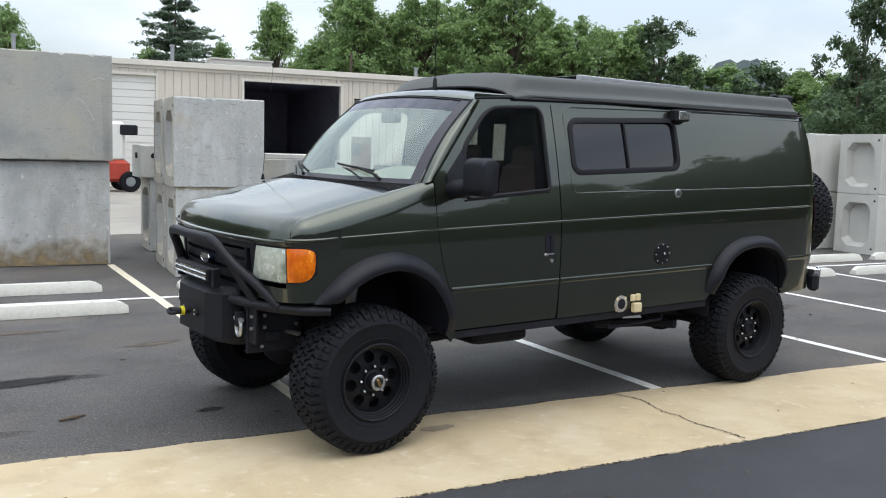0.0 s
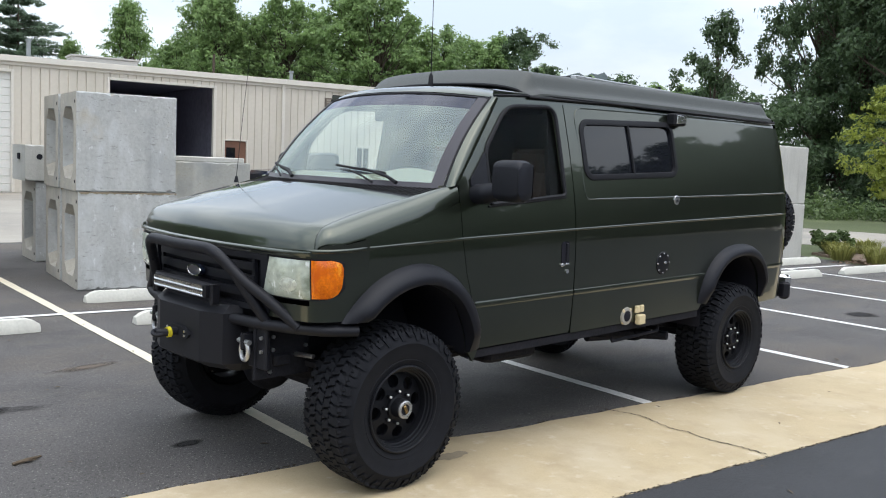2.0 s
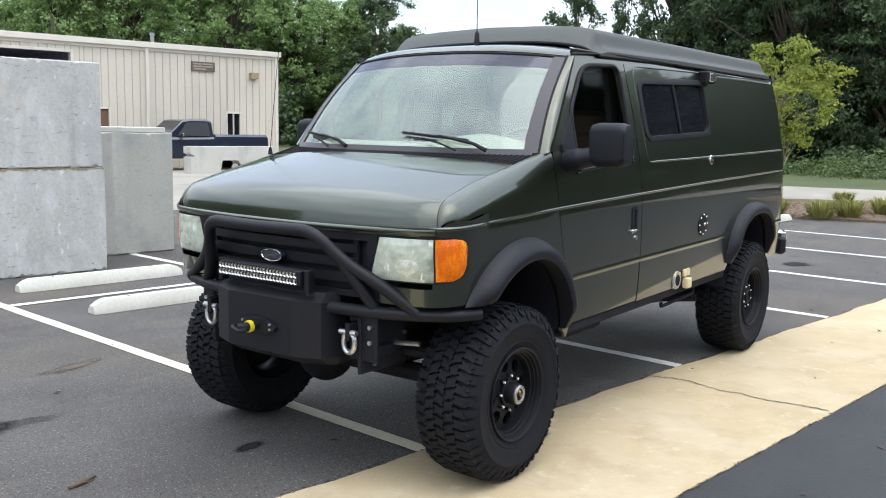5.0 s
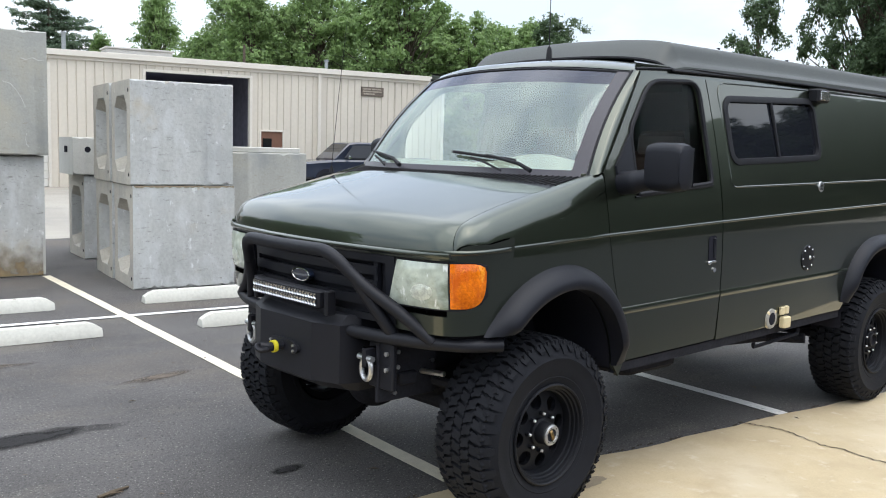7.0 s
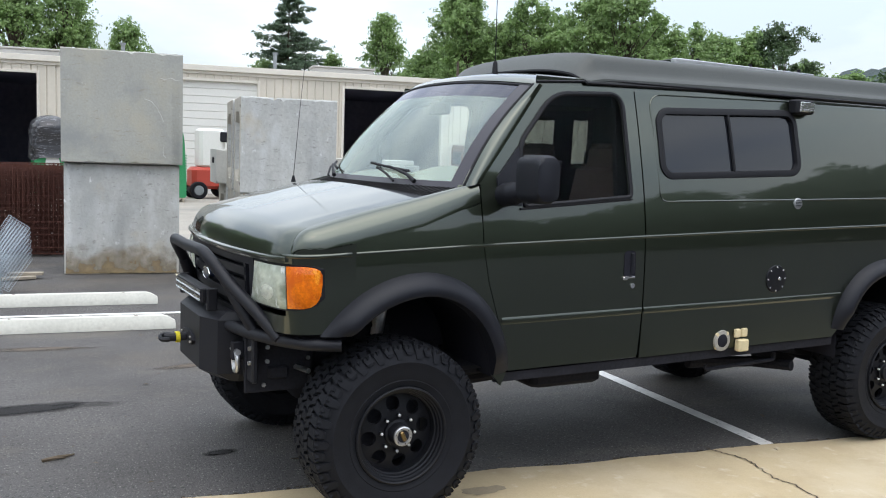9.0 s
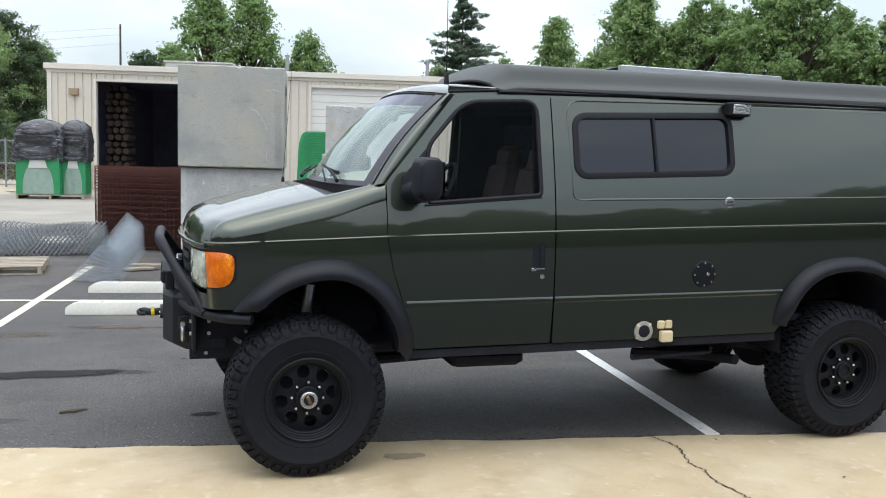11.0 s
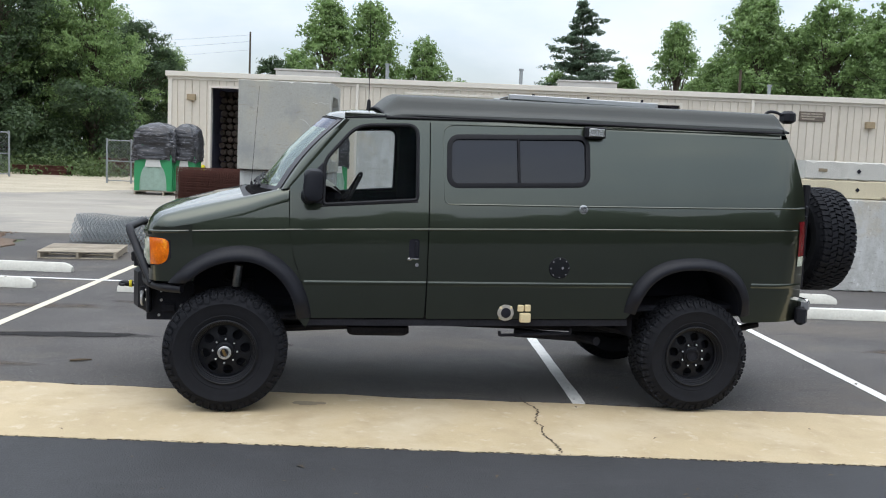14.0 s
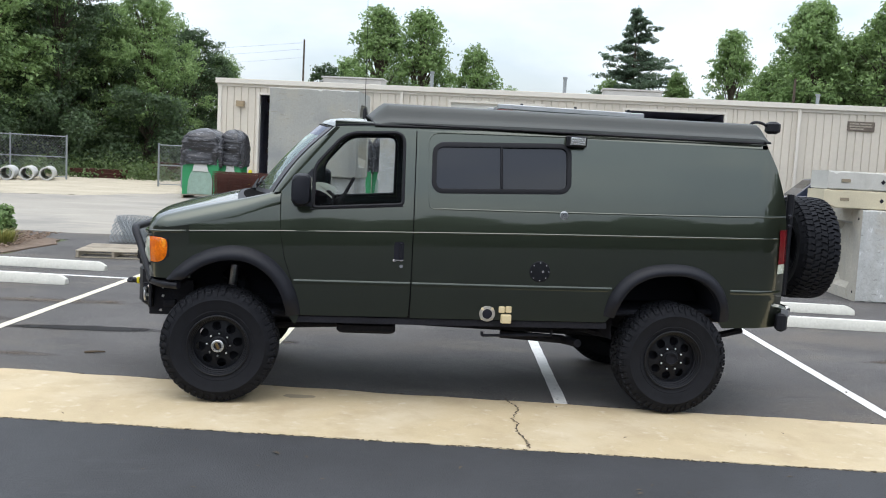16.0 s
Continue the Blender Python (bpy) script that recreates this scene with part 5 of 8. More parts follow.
def roof_pt(u, v):
    w = 2 * u - 1
    x0 = 0.670 + 0.135 * abs(w) ** 2.7
    x = x0 + (4.24 - x0) * v ** 1.6
    hw = 0.788 - 0.020 * min(1, v * 5)
    zt = 2.140 - 0.047 * abs(w) ** 2.2
    zs = 2.172 - RAKE * x + 0.048 * (1 - abs(w) ** 3)
    k = min(1, v * 4)
    k = 1 - (1 - k) ** 2.2
    return P(x, hw * w, zt * (1 - k) + zs * k)


surf(bm, roof_pt, 24, 24)
bmesh.ops.recalc_face_normals(bm, faces=bm.faces[:])
if sum(f.normal.z for f in bm.faces) < 0:
    bmesh.ops.reverse_faces(bm, faces=bm.faces[:])
part("roof", bm, M_PAINT, van, "", 60)
for s in (1, -1):
    bm = bmesh.new()
    rows = []
    for x in [0.80 + 0.105 * i for i in range(33)]:
        z1 = top_z(x)
        z2 = max(2.176, 2.126 + 0.17 * (x - 0.80)) if x < 1.1 else 2.176
        z2 -= RAKE * x
        rows.append([P(x, half(x, z1 - 0.006), z1 - 0.006, s), P(x, half(x, z1 + 0.02) - 0.002, z1 + 0.02, s), P(x, 0.780, z2 - 0.008, s), P(x, 0.766, z2, s)])
    quad_strip(bm, rows, False)
    bmesh.ops.recalc_face_normals(bm, faces=bm.faces[:])
    part("roof_shoulder", bm, M_PAINT, van, "", 60)
    bm = bmesh.new()
    tube(bm, [P(x, half(x, top_z(x) + 0.01) + 0.004, top_z(x) + 0.008 + 0.030 * min(1, max(0, (x - 0.8) / 0.5)), s) for x in [0.80 + 0.105 * i for i in range(33)]], 0.007, 6)
    part("drip_rail", bm, M_SEAL, van, "", 60)

# raised roof cap
CAP_W = (0.0, 0.50, 0.80, 0.87, 0.895, 0.912, 0.928, 0.945, 0.962, 0.985, 0.997, 1.0)
CAP_H = (0.166, 0.156, 0.143, 0.137, 0.128, 0.112, 0.082, 0.052, 0.040, 0.032, 0.022, 0.0)
cap_lip = line_of((1.0, 1.4, 2.4, 3.5, 4.3), (2.152, 2.160, 2.178, 2.181, 2.185))


def cap_pt(u, v):
    """u across, v along; the lip hugs the roof's edge while the top stays almost level."""
    w = 2 * u - 1
    fr = 1.045 + 0.065 * abs(w) ** 7
    x = fr + (4.235 - fr) * v
    full = float(np.interp(abs(w), CAP_W, CAP_H))
    low = 0.048 * (1 - abs(w) ** 2.5)
    rf, rr = min(1.0, (x - fr) / 0.125), min(1.0, (4.235 - x) / 0.075)
    k = min(0.12 + 0.88 * (1 - (1 - rf) ** 1.25), 0.10 + 0.90 * rr)
    z = low + (full - low) * k if full > low else full
    lip = cap_lip(x)
    return Vector((x, CY - 0.796 * (1 - 0.010 * (x - 1) / 3.3) * w, lip + (2.186 - lip) * (1 - abs(w) ** 8) + z))


bm = bmesh.new()
us = sorted({0.5 + sg * w / 2 for w in CAP_W + (0.25, 0.65, 0.72, 0.86, 0.884, 0.904, 0.920, 0.937) for sg in (1, -1)})
vsn = [0, 0.002, 0.006, 0.012, 0.018, 0.024, 0.030, 0.035, 0.0385, 0.042, 0.048, 0.07, 0.1, 0.2, 0.35, 0.5, 0.65, 0.8, 0.93, 0.963, 0.972, 0.982, 0.992, 1.0]
quad_strip(bm, [[cap_pt(u, v) for u in us] for v in vsn], False)
bmesh.ops.recalc_face_normals(bm, faces=bm.faces[:])
if sum(f.normal.z for f in bm.faces) < 0:
    bmesh.ops.reverse_faces(bm, faces=bm.faces[:])
cap = part("roof_cap", bm, M_CAP, van, "dark grey textured fibreglass pop-top roof", 25)
bm = bmesh.new()
rim = [cap_pt(0, v) + Vector((0, -0.004, -0.004)) for v in vsn[::-1]] + [cap_pt(u, 0) + Vector((-0.004, 0, -0.004)) for u in us] + [cap_pt(1, v) + Vector((0, 0.004, -0.004)) for v in vsn]
tube(bm, rim, 0.009, 6)
part("cap_rim", bm, M_SEAL, cap)
for i in range(22):
    x = 1.25 + i * 0.14
    bm = bmesh.new()
    p = cap_pt(0, (x - 1.11) / 3.125) + Vector((0, -0.002, 0.012))
    tube(bm, [p, p + Vector((0, -0.008, 0))], 0.007, 6)
    part("rivet", bm, M_DARK, cap)
bm = bmesh.new()
box(bm, (2.715, CY - 0.32, 2.368), (1.23, 0.05, 0.040), 0.006, pose(0, 0, 0, 0, 0.6, 0))
rk = part("roof_rail", bm, M_SOLAR, cap, "silver roof rail")
bm = bmesh.new()
box(bm, (2.715, CY + 0.30, 2.368), (1.23, 0.05, 0.040), 0.006, pose(0, 0, 0, 0, 0.6, 0))
part("roof_rail", bm, M_SOLAR, cap, "silver roof rail")
bm = bmesh.new()
box(bm, (2.715, CY, 2.377), (1.13, 0.52, 0.03), 0.006, pose(0, 0, 0, 0, 0.6, 0))
part("solar_panel", bm, M_PRIV, cap, "dark flat solar panel")
for x in (2.3, 2.75, 3.2):
    bm = bmesh.new()
    tube(bm, [(x, CY - 0.32, 2.385), (x, CY - 0.32, 2.406)], 0.012, 8)
    part("knob", bm, M_DARK, rk)
# rear work lamp on the roof
bm = bmesh.new()
box(bm, (4.36, CY - 0.52, 2.315), (0.10, 0.14, 0.10), 0.03)
wl_ = part("work_lamp", bm, M_TUBE, van, "black work lamp at the roof's rear edge")
bm = bmesh.new()
tube(bm, bend([(4.15, CY - 0.50, 2.28), (4.19, CY - 0.50, 2.355), (4.27, CY - 0.50, 2.355), (4.34, CY - 0.51, 2.315)], 0.04), 0.012, 8)
part("lamp_bracket", bm, M_TUBE, wl_)

# rear body
bm = bmesh.new()


def rear_pt(u, v):
    w = 2 * u - 1
    z = 0.555 + (2.04 - 0.555) * v
    x = rear_x(z)
    h = half(x, z)
    return P(x + 0.05 * (1 - abs(w) ** 4), h * w, z)


surf(bm, rear_pt, 16, 20)
bmesh.ops.recalc_face_normals(bm, faces=bm.faces[:])
part("rear_doors", bm, M_PAINT, van, "", 60)
for s in (1, -1):
    bm = bmesh.new()

    def tl(u, v):
        z = 1.06 + 0.27 * v
        x = rear_x(z) - 0.080 + 0.103 * u
        xx = min(x, rear_x(z) + 0.004)
        return P(x, half(xx, z) + 0.008 - max(0, u - 0.72) * 0.15, z, s)
    surf(bm, tl, 8, 8)
    bmesh.ops.recalc_face_normals(bm, faces=bm.faces[:])
    tlp = part("tail_lamp", bm, M_RED, van, "red tail lamp lens")
    bm = bmesh.new()

    def tl2(u, v):
        z = 0.985 + 0.075 * v
        x = rear_x(z) - 0.080 + 0.103 * u
        xx = min(x, rear_x(z) + 0.004)
        return P(x, half(xx, z) + 0.007 - max(0, u - 0.72) * 0.15, z, s)
    surf(bm, tl2, 8, 4)
    bmesh.ops.recalc_face_normals(bm, faces=bm.faces[:])
    part("reversing_lens", bm, M_LENS, tlp, "clear reversing lens")
bm = bmesh.new()
box(bm, (4.415, CY, 0.850), (0.075, 1.90, 0.10), 0.03)
rb_ = part("rear_bumper", bm, M_CHROME, van, "chrome rear bumper with black ends")
for s in (1, -1):
    bm = bmesh.new()
    box(bm, (4.392, CY - s * 0.905, 0.770), (0.085, 0.10, 0.15), 0.03)
    part("bumper_end", bm, M_FLARE, rb_)
bm = bmesh.new()
tube(bm, [(4.53, CY - 0.60, 0.95), (4.53, CY - 0.60, 1.78)], 0.03, 10)
tube(bm, bend([(4.53, CY - 0.60, 1.50), (4.64, CY - 0.42, 1.43), (4.68, CY - 0.25, 1.37)], 0.1), 0.025, 8)
tube(bm, bend([(4.53, CY - 0.60, 1.10), (4.64, CY - 0.42, 1.22), (4.68, CY - 0.25, 1.31)], 0.1), 0.025, 8)
part("tyre_carrier", bm, M_TUBE, van, "black swing-out tyre carrier")
for z in (1.52, 1.60):
    bm = bmesh.new()
    tube(bm, [(4.46, CY - 0.72, z), (4.56, CY - 0.58, z)], 0.016, 8)
    part("carrier_hinge", bm, M_TUBE, van)


# wheels
def wheel(name, at, out, cap_on, seed, spare=False):
    """A wheel at a hub place; out points away from the van along the axle (local -y)."""
    R, W = 0.437, 0.275
    w = thing(name, "", "", at)
    m = Matrix.Translation(at) @ out
    bm = bmesh.new()
    half_pr = [(0.224, 0.006), (0.229, -0.008), (0.245, -0.012), (0.262, -0.020), (0.266, -0.0175), (0.300, -0.029), (0.340, -0.031), (0.344, -0.0335), (0.350, -0.0335), (0.354, -0.030), (0.378, -0.020), (0.402, 0.000), (0.415, 0.028), (0.420, 0.060)]
    lathe(bm, half_pr + [(0.421, W / 2)] + [(r, W - y) for r, y in half_pr[::-1]], m, 64)
    bmesh.ops.recalc_face_normals(bm, faces=bm.faces[:])
    ty = part("tyre", bm, M_RUBBER, w, "chunky black all-terrain tyre", 40)
    # tread: five rows of zigzag lugs, the outer ones running down the sidewall
    rnd = random.Random(seed)
    bm = bmesh.new()
    n = 50
    shape = ((-1.0, -0.9), (-0.35, -1.15), (0.10, -0.72), (0.55, -1.05), (1.0, -0.85), (0.82, 0.05), (1.0, 0.9), (0.35, 1.15), (-0.10, 0.72), (-0.55, 1.05), (-1.0, 0.85), (-0.80, -0.05))
    for row, (y, wd, ln, ph) in enumerate(((0.026, 0.062, 0.80, 0.0), (0.083, 0.050, 0.86, 0.5), (0.1375, 0.050, 0.86, 0.12), (0.192, 0.050, 0.86, 0.62), (0.249, 0.062, 0.80, 0.28))):
        edge = row in (0, 4)
        for k in range(n):
            a0 = (k + ph + rnd.uniform(-0.05, 0.05)) * math.tau / n
            da = ln * math.tau / n / 2
            sk = 0.55 * (1 if row % 2 else -1)
            top, bot = [], []
            for sa, sy in shape:
                yy = y + sy * wd / 2
                ang = a0 + sa * da + sk * sy * da * 0.6
                drop = 0.011 if edge and ((row == 0) == (sy < 0)) else 0.002 if edge else 0.0
                for lst, rr, g_ in ((top, R - drop, 0.93), (bot, 0.417 - drop, 1.0)):
                    ag = a0 + (ang - a0) * g_
                    lst.append(bm.verts.new(m @ Vector((rr * math.cos(ag), yy, rr * math.sin(ag)))))
            bm.faces.new(top)
            for i in range(len(shape)):
                j = (i + 1) % len(shape)
                bm.faces.new((top[i], bot[i], bot[j], top[j]))
            if edge:
                side = -1 if row == 0 else 1
                y1 = 0.004 if row == 0 else W - 0.004
                long_ = k % 2
                prs = [(0.428, y1 + side * 0.000, 0.80), (0.408, y1 + side * 0.012, 0.78), (0.388 if long_ else 0.396, y1 + side * 0.027, 0.70), (0.366 if long_ else 0.384, y1 + side * (0.035 if long_ else 0.030), 0.52)]
                loops = []
                for r, yv, f in prs:
                    q = f * math.tau / n / 2
                    lo, hi = a0 - q, a0 + q
                    loops.append([m @ Vector((r * math.cos(g_), yy_, r * math.sin(g_))) for g_, yy_ in ((lo, yv - side * 0.02), (lo, yv), (hi, yv), (hi, yv - side * 0.02))])
                quad_strip(bm, loops, False, True)
    bmesh.ops.recalc_face_normals(bm, faces=bm.faces[:])
    tr = part("tread", bm, M_RUBBER, ty, "interlocking zigzag tread lugs", 30)
    tr["kind"] = "stuff"
    # rim: rolled lip, stepped barrel, dished face with eight round holes
    bm = bmesh.new()
    lathe(bm, [(0.222, 0.004), (0.232, -0.012), (0.231, -0.019), (0.225, -0.022), (0.219, -0.018), (0.216, -0.006), (0.208, -0.003), (0.206, 0.010), (0.200, 0.013), (0.197, 0.028), (0.190, 0.031), (0.186, 0.060), (0.182, 0.24), (0.215, 0.275)], m, 56)
    bmesh.ops.recalc_face_normals(bm, faces=bm.faces[:])
    rim_p = part("rim", bm, M_RIM, w, "satin black steel rim with eight round holes", 40)
    outer = [(0.188 * math.cos(k * math.tau / 56), 0.188 * math.sin(k * math.tau / 56)) for k in range(56)]
    holes = []
    for k in range(8):
        a = (k + 0.5) * math.tau / 8
        holes.append([(0.139 * math.cos(a) + 0.035 * math.cos(q * math.tau / 18), 0.139 * math.sin(a) + 0.035 * math.sin(q * math.tau / 18)) for q in range(18)])
    bm = flat_sheet(outer, holes)
    for v in bm.verts:
        r = math.hypot(v.co.x, v.co.z)
        v.co.y = 0.066 - 0.034 * max(0, 1 - r / 0.178) ** 0.8
    bmesh.ops.recalc_face_normals(bm, faces=bm.faces[:])
    rim_of(bm, Vector((0, 0.022, 0)))
    bmesh.ops.transform(bm, matrix=m, verts=bm.verts[:])
    part("rim_face", bm, M_RIM, rim_p, "", 30)
    bm = bmesh.new()
    lathe(bm, [(0.0, 0.13), (0.165, 0.13), (0.165, 0.15)], m, 32)
    part("brake_disc", bm, M_DARK, rim_p)
    for k in range(8):
        a = k * math.tau / 8 + 0.2
        c = Vector((0.085 * math.cos(a), 0, 0.085 * math.sin(a)))
        bm = bmesh.new()
        tube(bm, [m @ (c + Vector((0, 0.055, 0))), m @ (c + Vector((0, 0.036, 0))), m @ (c + Vector((0, 0.030, 0)))], [0.0105, 0.0105, 0.008], 6)
        nut = part("lug_nut", bm, M_RIM, rim_p, "black lug nut with a bright stud")
        bm = bmesh.new()
        tube(bm, [m @ (c + Vector((0, 0.032, 0))), m @ (c + Vector((0, 0.022, 0))), m @ (c + Vector((0, 0.019, 0)))], [0.0072, 0.0072, 0.004], 6)
        part("stud", bm, M_NUT, nut, "bright stud end")
    dpt = -0.030 if cap_on else 0.004
    bm = bmesh.new()
    lathe(bm, [(0.040, dpt + 0.008), (0.049, dpt + 0.009), (0.052, dpt + 0.014), (0.053, 0.030), (0.064, 0.034), (0.066, 0.050)], m, 28)
    bmesh.ops.recalc_face_normals(bm, faces=bm.faces[:])
    hub = part("hub", bm, M_RIM, rim_p, "black wheel hub", 30)
    if cap_on:
        bm = bmesh.new()
        lathe(bm, [(0.029, dpt + 0.004), (0.031, dpt), (0.041, dpt - 0.001), (0.046, dpt + 0.002), (0.0475, dpt + 0.008), (0.0475, dpt + 0.016)], m, 28)
        bmesh.ops.recalc_face_normals(bm, faces=bm.faces[:])
        part("hub_cap", bm, M_STEEL, rim_p, "polished steel locking hub ring", 30)
        for k in range(6):
            a = k * math.tau / 6
            c = Vector((0.0365 * math.cos(a), dpt - 0.002, 0.0365 * math.sin(a)))
            bm = bmesh.new()
            tube(bm, [m @ c, m @ (c + Vector((0, 0.004, 0)))], 0.0028, 6)
            part("hub_screw", bm, M_DARK, rim_p)
        bm = bmesh.new()
        lathe(bm, [(0.0, dpt + 0.004), (0.0295, dpt + 0.004), (0.030, dpt + 0.008)], m, 24)
        part("hub_dial", bm, M_DARK, rim_p, "dark hub dial")
        bm = bmesh.new()
        box(bm, (0, dpt + 0.001, 0), (0.050, 0.012, 0.020), 0.006)
        bmesh.ops.transform(bm, matrix=m @ pose(0, 0, 0, 0, 50, 0), verts=bm.verts[:])
        part("hub_knob", bm, M_BRONZE, rim_p, "bronze hub knob")
    else:
        bm = bmesh.new()
        lathe(bm, [(0.0, 0.03), (0.040, 0.03), (0.041, 0.012)], m, 20)
        part("hub_bore", bm, M_DARK, rim_p)
    w.parent = van
    w.matrix_parent_inverse = world_of(van).inverted()
    return w


NEAR = pose(0, 0, 0)
FARW = pose(0, 0, 0, 0, 0, 180)
wheel("front_wheel", (0.0, 0.035, 0.448), NEAR @ pose(0, 0, 0, 0, 14, 0), True, 1)
wheel("rear_wheel", (3.505, 0.055, 0.448), NEAR @ pose(0, 0, 0, 0, 31, 0), False, 2)
wheel("front_wheel", (0.0, 2 * CY - 0.035, 0.448), FARW @ pose(0, 0, 0, 0, 60, 0), True, 3)
wheel("rear_wheel", (3.485, 2 * CY + 0.025, 0.448), FARW, False, 4)
wheel("spare_wheel", (4.945, 0.75, 1.322), pose(0, 0, 0, 0, 0, 90), False, 5)
for o in van.children:
    if "wheel" in o.name and o.type == "EMPTY":
        o["label"] = "black steel wheel with a chunky all-terrain tyre"

# front bumper: winch plate, guard and light bar
bm = bmesh.new()
prf = [(-0.39, -0.60), (-0.36, -0.70), (-0.22, -0.755), (0.22, -0.755), (0.36, -0.70), (0.39, -0.60), (0.39, -0.45), (-0.39, -0.45)]
quad_strip(bm, [[(x + dx * (x < -0.65), CY + h * k, z) for h, x in prf] for z, k, dx in ((0.608, 0.95, 0.07), (0.65, 1.0, 0.0), (0.915, 1.0, 0.0), (0.955, 0.97, 0.05))], True, True)
bmesh.ops.recalc_face_normals(bm, faces=bm.faces[:])
wp_ = part("winch_bumper", bm, M_TUBE, van, "black steel winch bumper plate", 20)
bm = bmesh.new()
ov = [(0.130 * math.copysign(abs(math.cos(k * math.tau / 20)) ** 0.8, math.cos(k * math.tau / 20)), 0.036 * math.sin(k * math.tau / 20)) for k in range(20)]
quad_strip(bm, [[(-0.755, CY + y, 0.775 + z) for y, z in ov], [(-0.772, CY + y, 0.775 + z) for y, z in ov]], True, True)
bmesh.ops.recalc_face_normals(bm, faces=bm.faces[:])
fl = part("fairlead", bm, M_TUBE, wp_, "black rope fairlead")
for y in (-0.095, 0.095):
    for z in (-0.012, 0.012):
        bm = bmesh.new()
        tube(bm, [(-0.770, CY + y, 0.775 + z), (-0.778, CY + y, 0.775 + z)], 0.007, 6)
        part("bolt", bm, M_STEEL, fl)
bm = bmesh.new()
tube(bm, bend([(-0.77, CY, 0.775), (-0.84, CY, 0.772), (-0.875, CY + 0.02, 0.775)], 0.03), [0.022] * 8 + [0.018], 10)
part("winch_rope_sleeve", bm, M_TUBE, fl, "black winch rope sleeve")
bm = bmesh.new()
tube(bm, [(-0.806, CY, 0.774), (-0.826, CY, 0.773)], 0.029, 14)
part("winch_rope_stop", bm, M_YELLOW, fl, "yellow winch rope stopper ring")
bm = bmesh.new()
tube(bm, bend([(-0.83, CY + 0.01, 0.775), (-0.86, CY + 0.035, 0.785), (-0.90, CY + 0.02, 0.78), (-0.90, CY - 0.015, 0.765), (-0.86, CY - 0.02, 0.765)], 0.02), 0.012, 8)
part("winch_hook", bm, M_TUBE, fl, "black winch hook")
tubes = []
r_ = 0.029
for s in (1, -1):
    def Q(x, h, z):
        return Vector((x, CY - s * h * (1 if s > 0 or z < 1.0 else 0.90), z))
    tubes.append(bend([Q(-0.775, 0.0, 1.250), Q(-0.77, 0.375, 1.255), Q(-0.69, 0.480, 1.124), Q(-0.60, 0.665, 1.005), Q(-0.527, 0.79, 0.895)], 0.09))
    tubes.append(bend([Q(-0.695, 0.475, 1.130), Q(-0.64, 0.545, 1.005), Q(-0.577, 0.60, 0.885)], 0.05))
    tubes.append(bend([Q(-0.65, 0.34, 0.89), Q(-0.60, 0.58, 0.887), Q(-0.527, 0.79, 0.89), Q(-0.43, 0.915, 0.888), Q(-0.30, 0.972, 0.888)], 0.07))
for pts in tubes:
    bm = bmesh.new()
    tube(bm, pts, r_, 12)
    part("guard_tube", bm, M_TUBE, wp_, "black tubular brush guard")
for s in (1, -1):
    bm = bmesh.new()
    box(bm, (-0.44, CY - s * 0.513, 0.725), (0.34, 0.02, 0.28), 0.005)
    part("bumper_bracket", bm, M_DARK, wp_)
    bm = bmesh.new()
    box(bm, (-0.585, CY - s * 0.525, 0.775), (0.03, 0.17, 0.25), 0.008)
    part("bumper_side_plate", bm, M_TUBE, wp_)
    for x, z in ((-0.60, 0.743), (-0.60, 0.814), (-0.503, 0.735), (-0.503, 0.804), (-0.519, 0.621), (-0.298, 0.739)):
        bm = bmesh.new()
        if x == -0.60:
            tube(bm, [(-0.598, CY - s * 0.575, z), (-0.611, CY - s * 0.575, z)], 0.011, 6)
        else:
            tube(bm, [(x, CY - s * 0.521, z), (x, CY - s * 0.535, z)], 0.011, 6)
        part("bolt", bm, M_STEEL, wp_)
    bm = bmesh.new()
    box(bm, (-0.625, CY - s * 0.485, 0.79), (0.09, 0.025, 0.09), 0.02)
    part("tow_lug", bm, M_TUBE, wp_)
    bm = bmesh.new()
    c = Vector((-0.655, CY - s * 0.485, 0.752))
    tube(bm, [c + Vector((0.01, math.sin(a) * 0.034, -math.cos(a) * 0.048 - 0.012)) for a in [radians(-150 + 300 * k / 16) for k in range(17)]], 0.012, 8)
    tube(bm, [c + Vector((0.01, -0.045, 0.035)), c + Vector((0.01, 0.055, 0.035))], 0.014, 8)
    part("shackle", bm, M_STEEL, wp_, "galvanised bow shackle")
bm = bmesh.new()
box(bm, (-0.735, CY, 1.025), (0.055, 0.56, 0.075), 0.008)
lbx = part("light_bar", bm, M_TUBE, van, "black LED light bar with two rows of reflectors")
for i in range(24):
    for z in (1.0095, 1.0405):
        bm = bmesh.new()
        y = CY - 0.259 + i * 0.02252
        lathe(bm, [(0.0, 0.004), (0.005, 0.005), (0.0145, -0.002)], Matrix.Translation((-0.765, y, z)) @ pose(0, 0, 0, 0, 0, -90), 8)
        part("led_reflector", bm, M_REFL, lbx, "bright small reflector")
for s in (1, -1):
    bm = bmesh.new()
    box(bm, (-0.715, CY - s * 0.30, 1.01), (0.05, 0.03, 0.11), 0.006)
    part("light_bar_bracket", bm, M_TUBE, lbx)

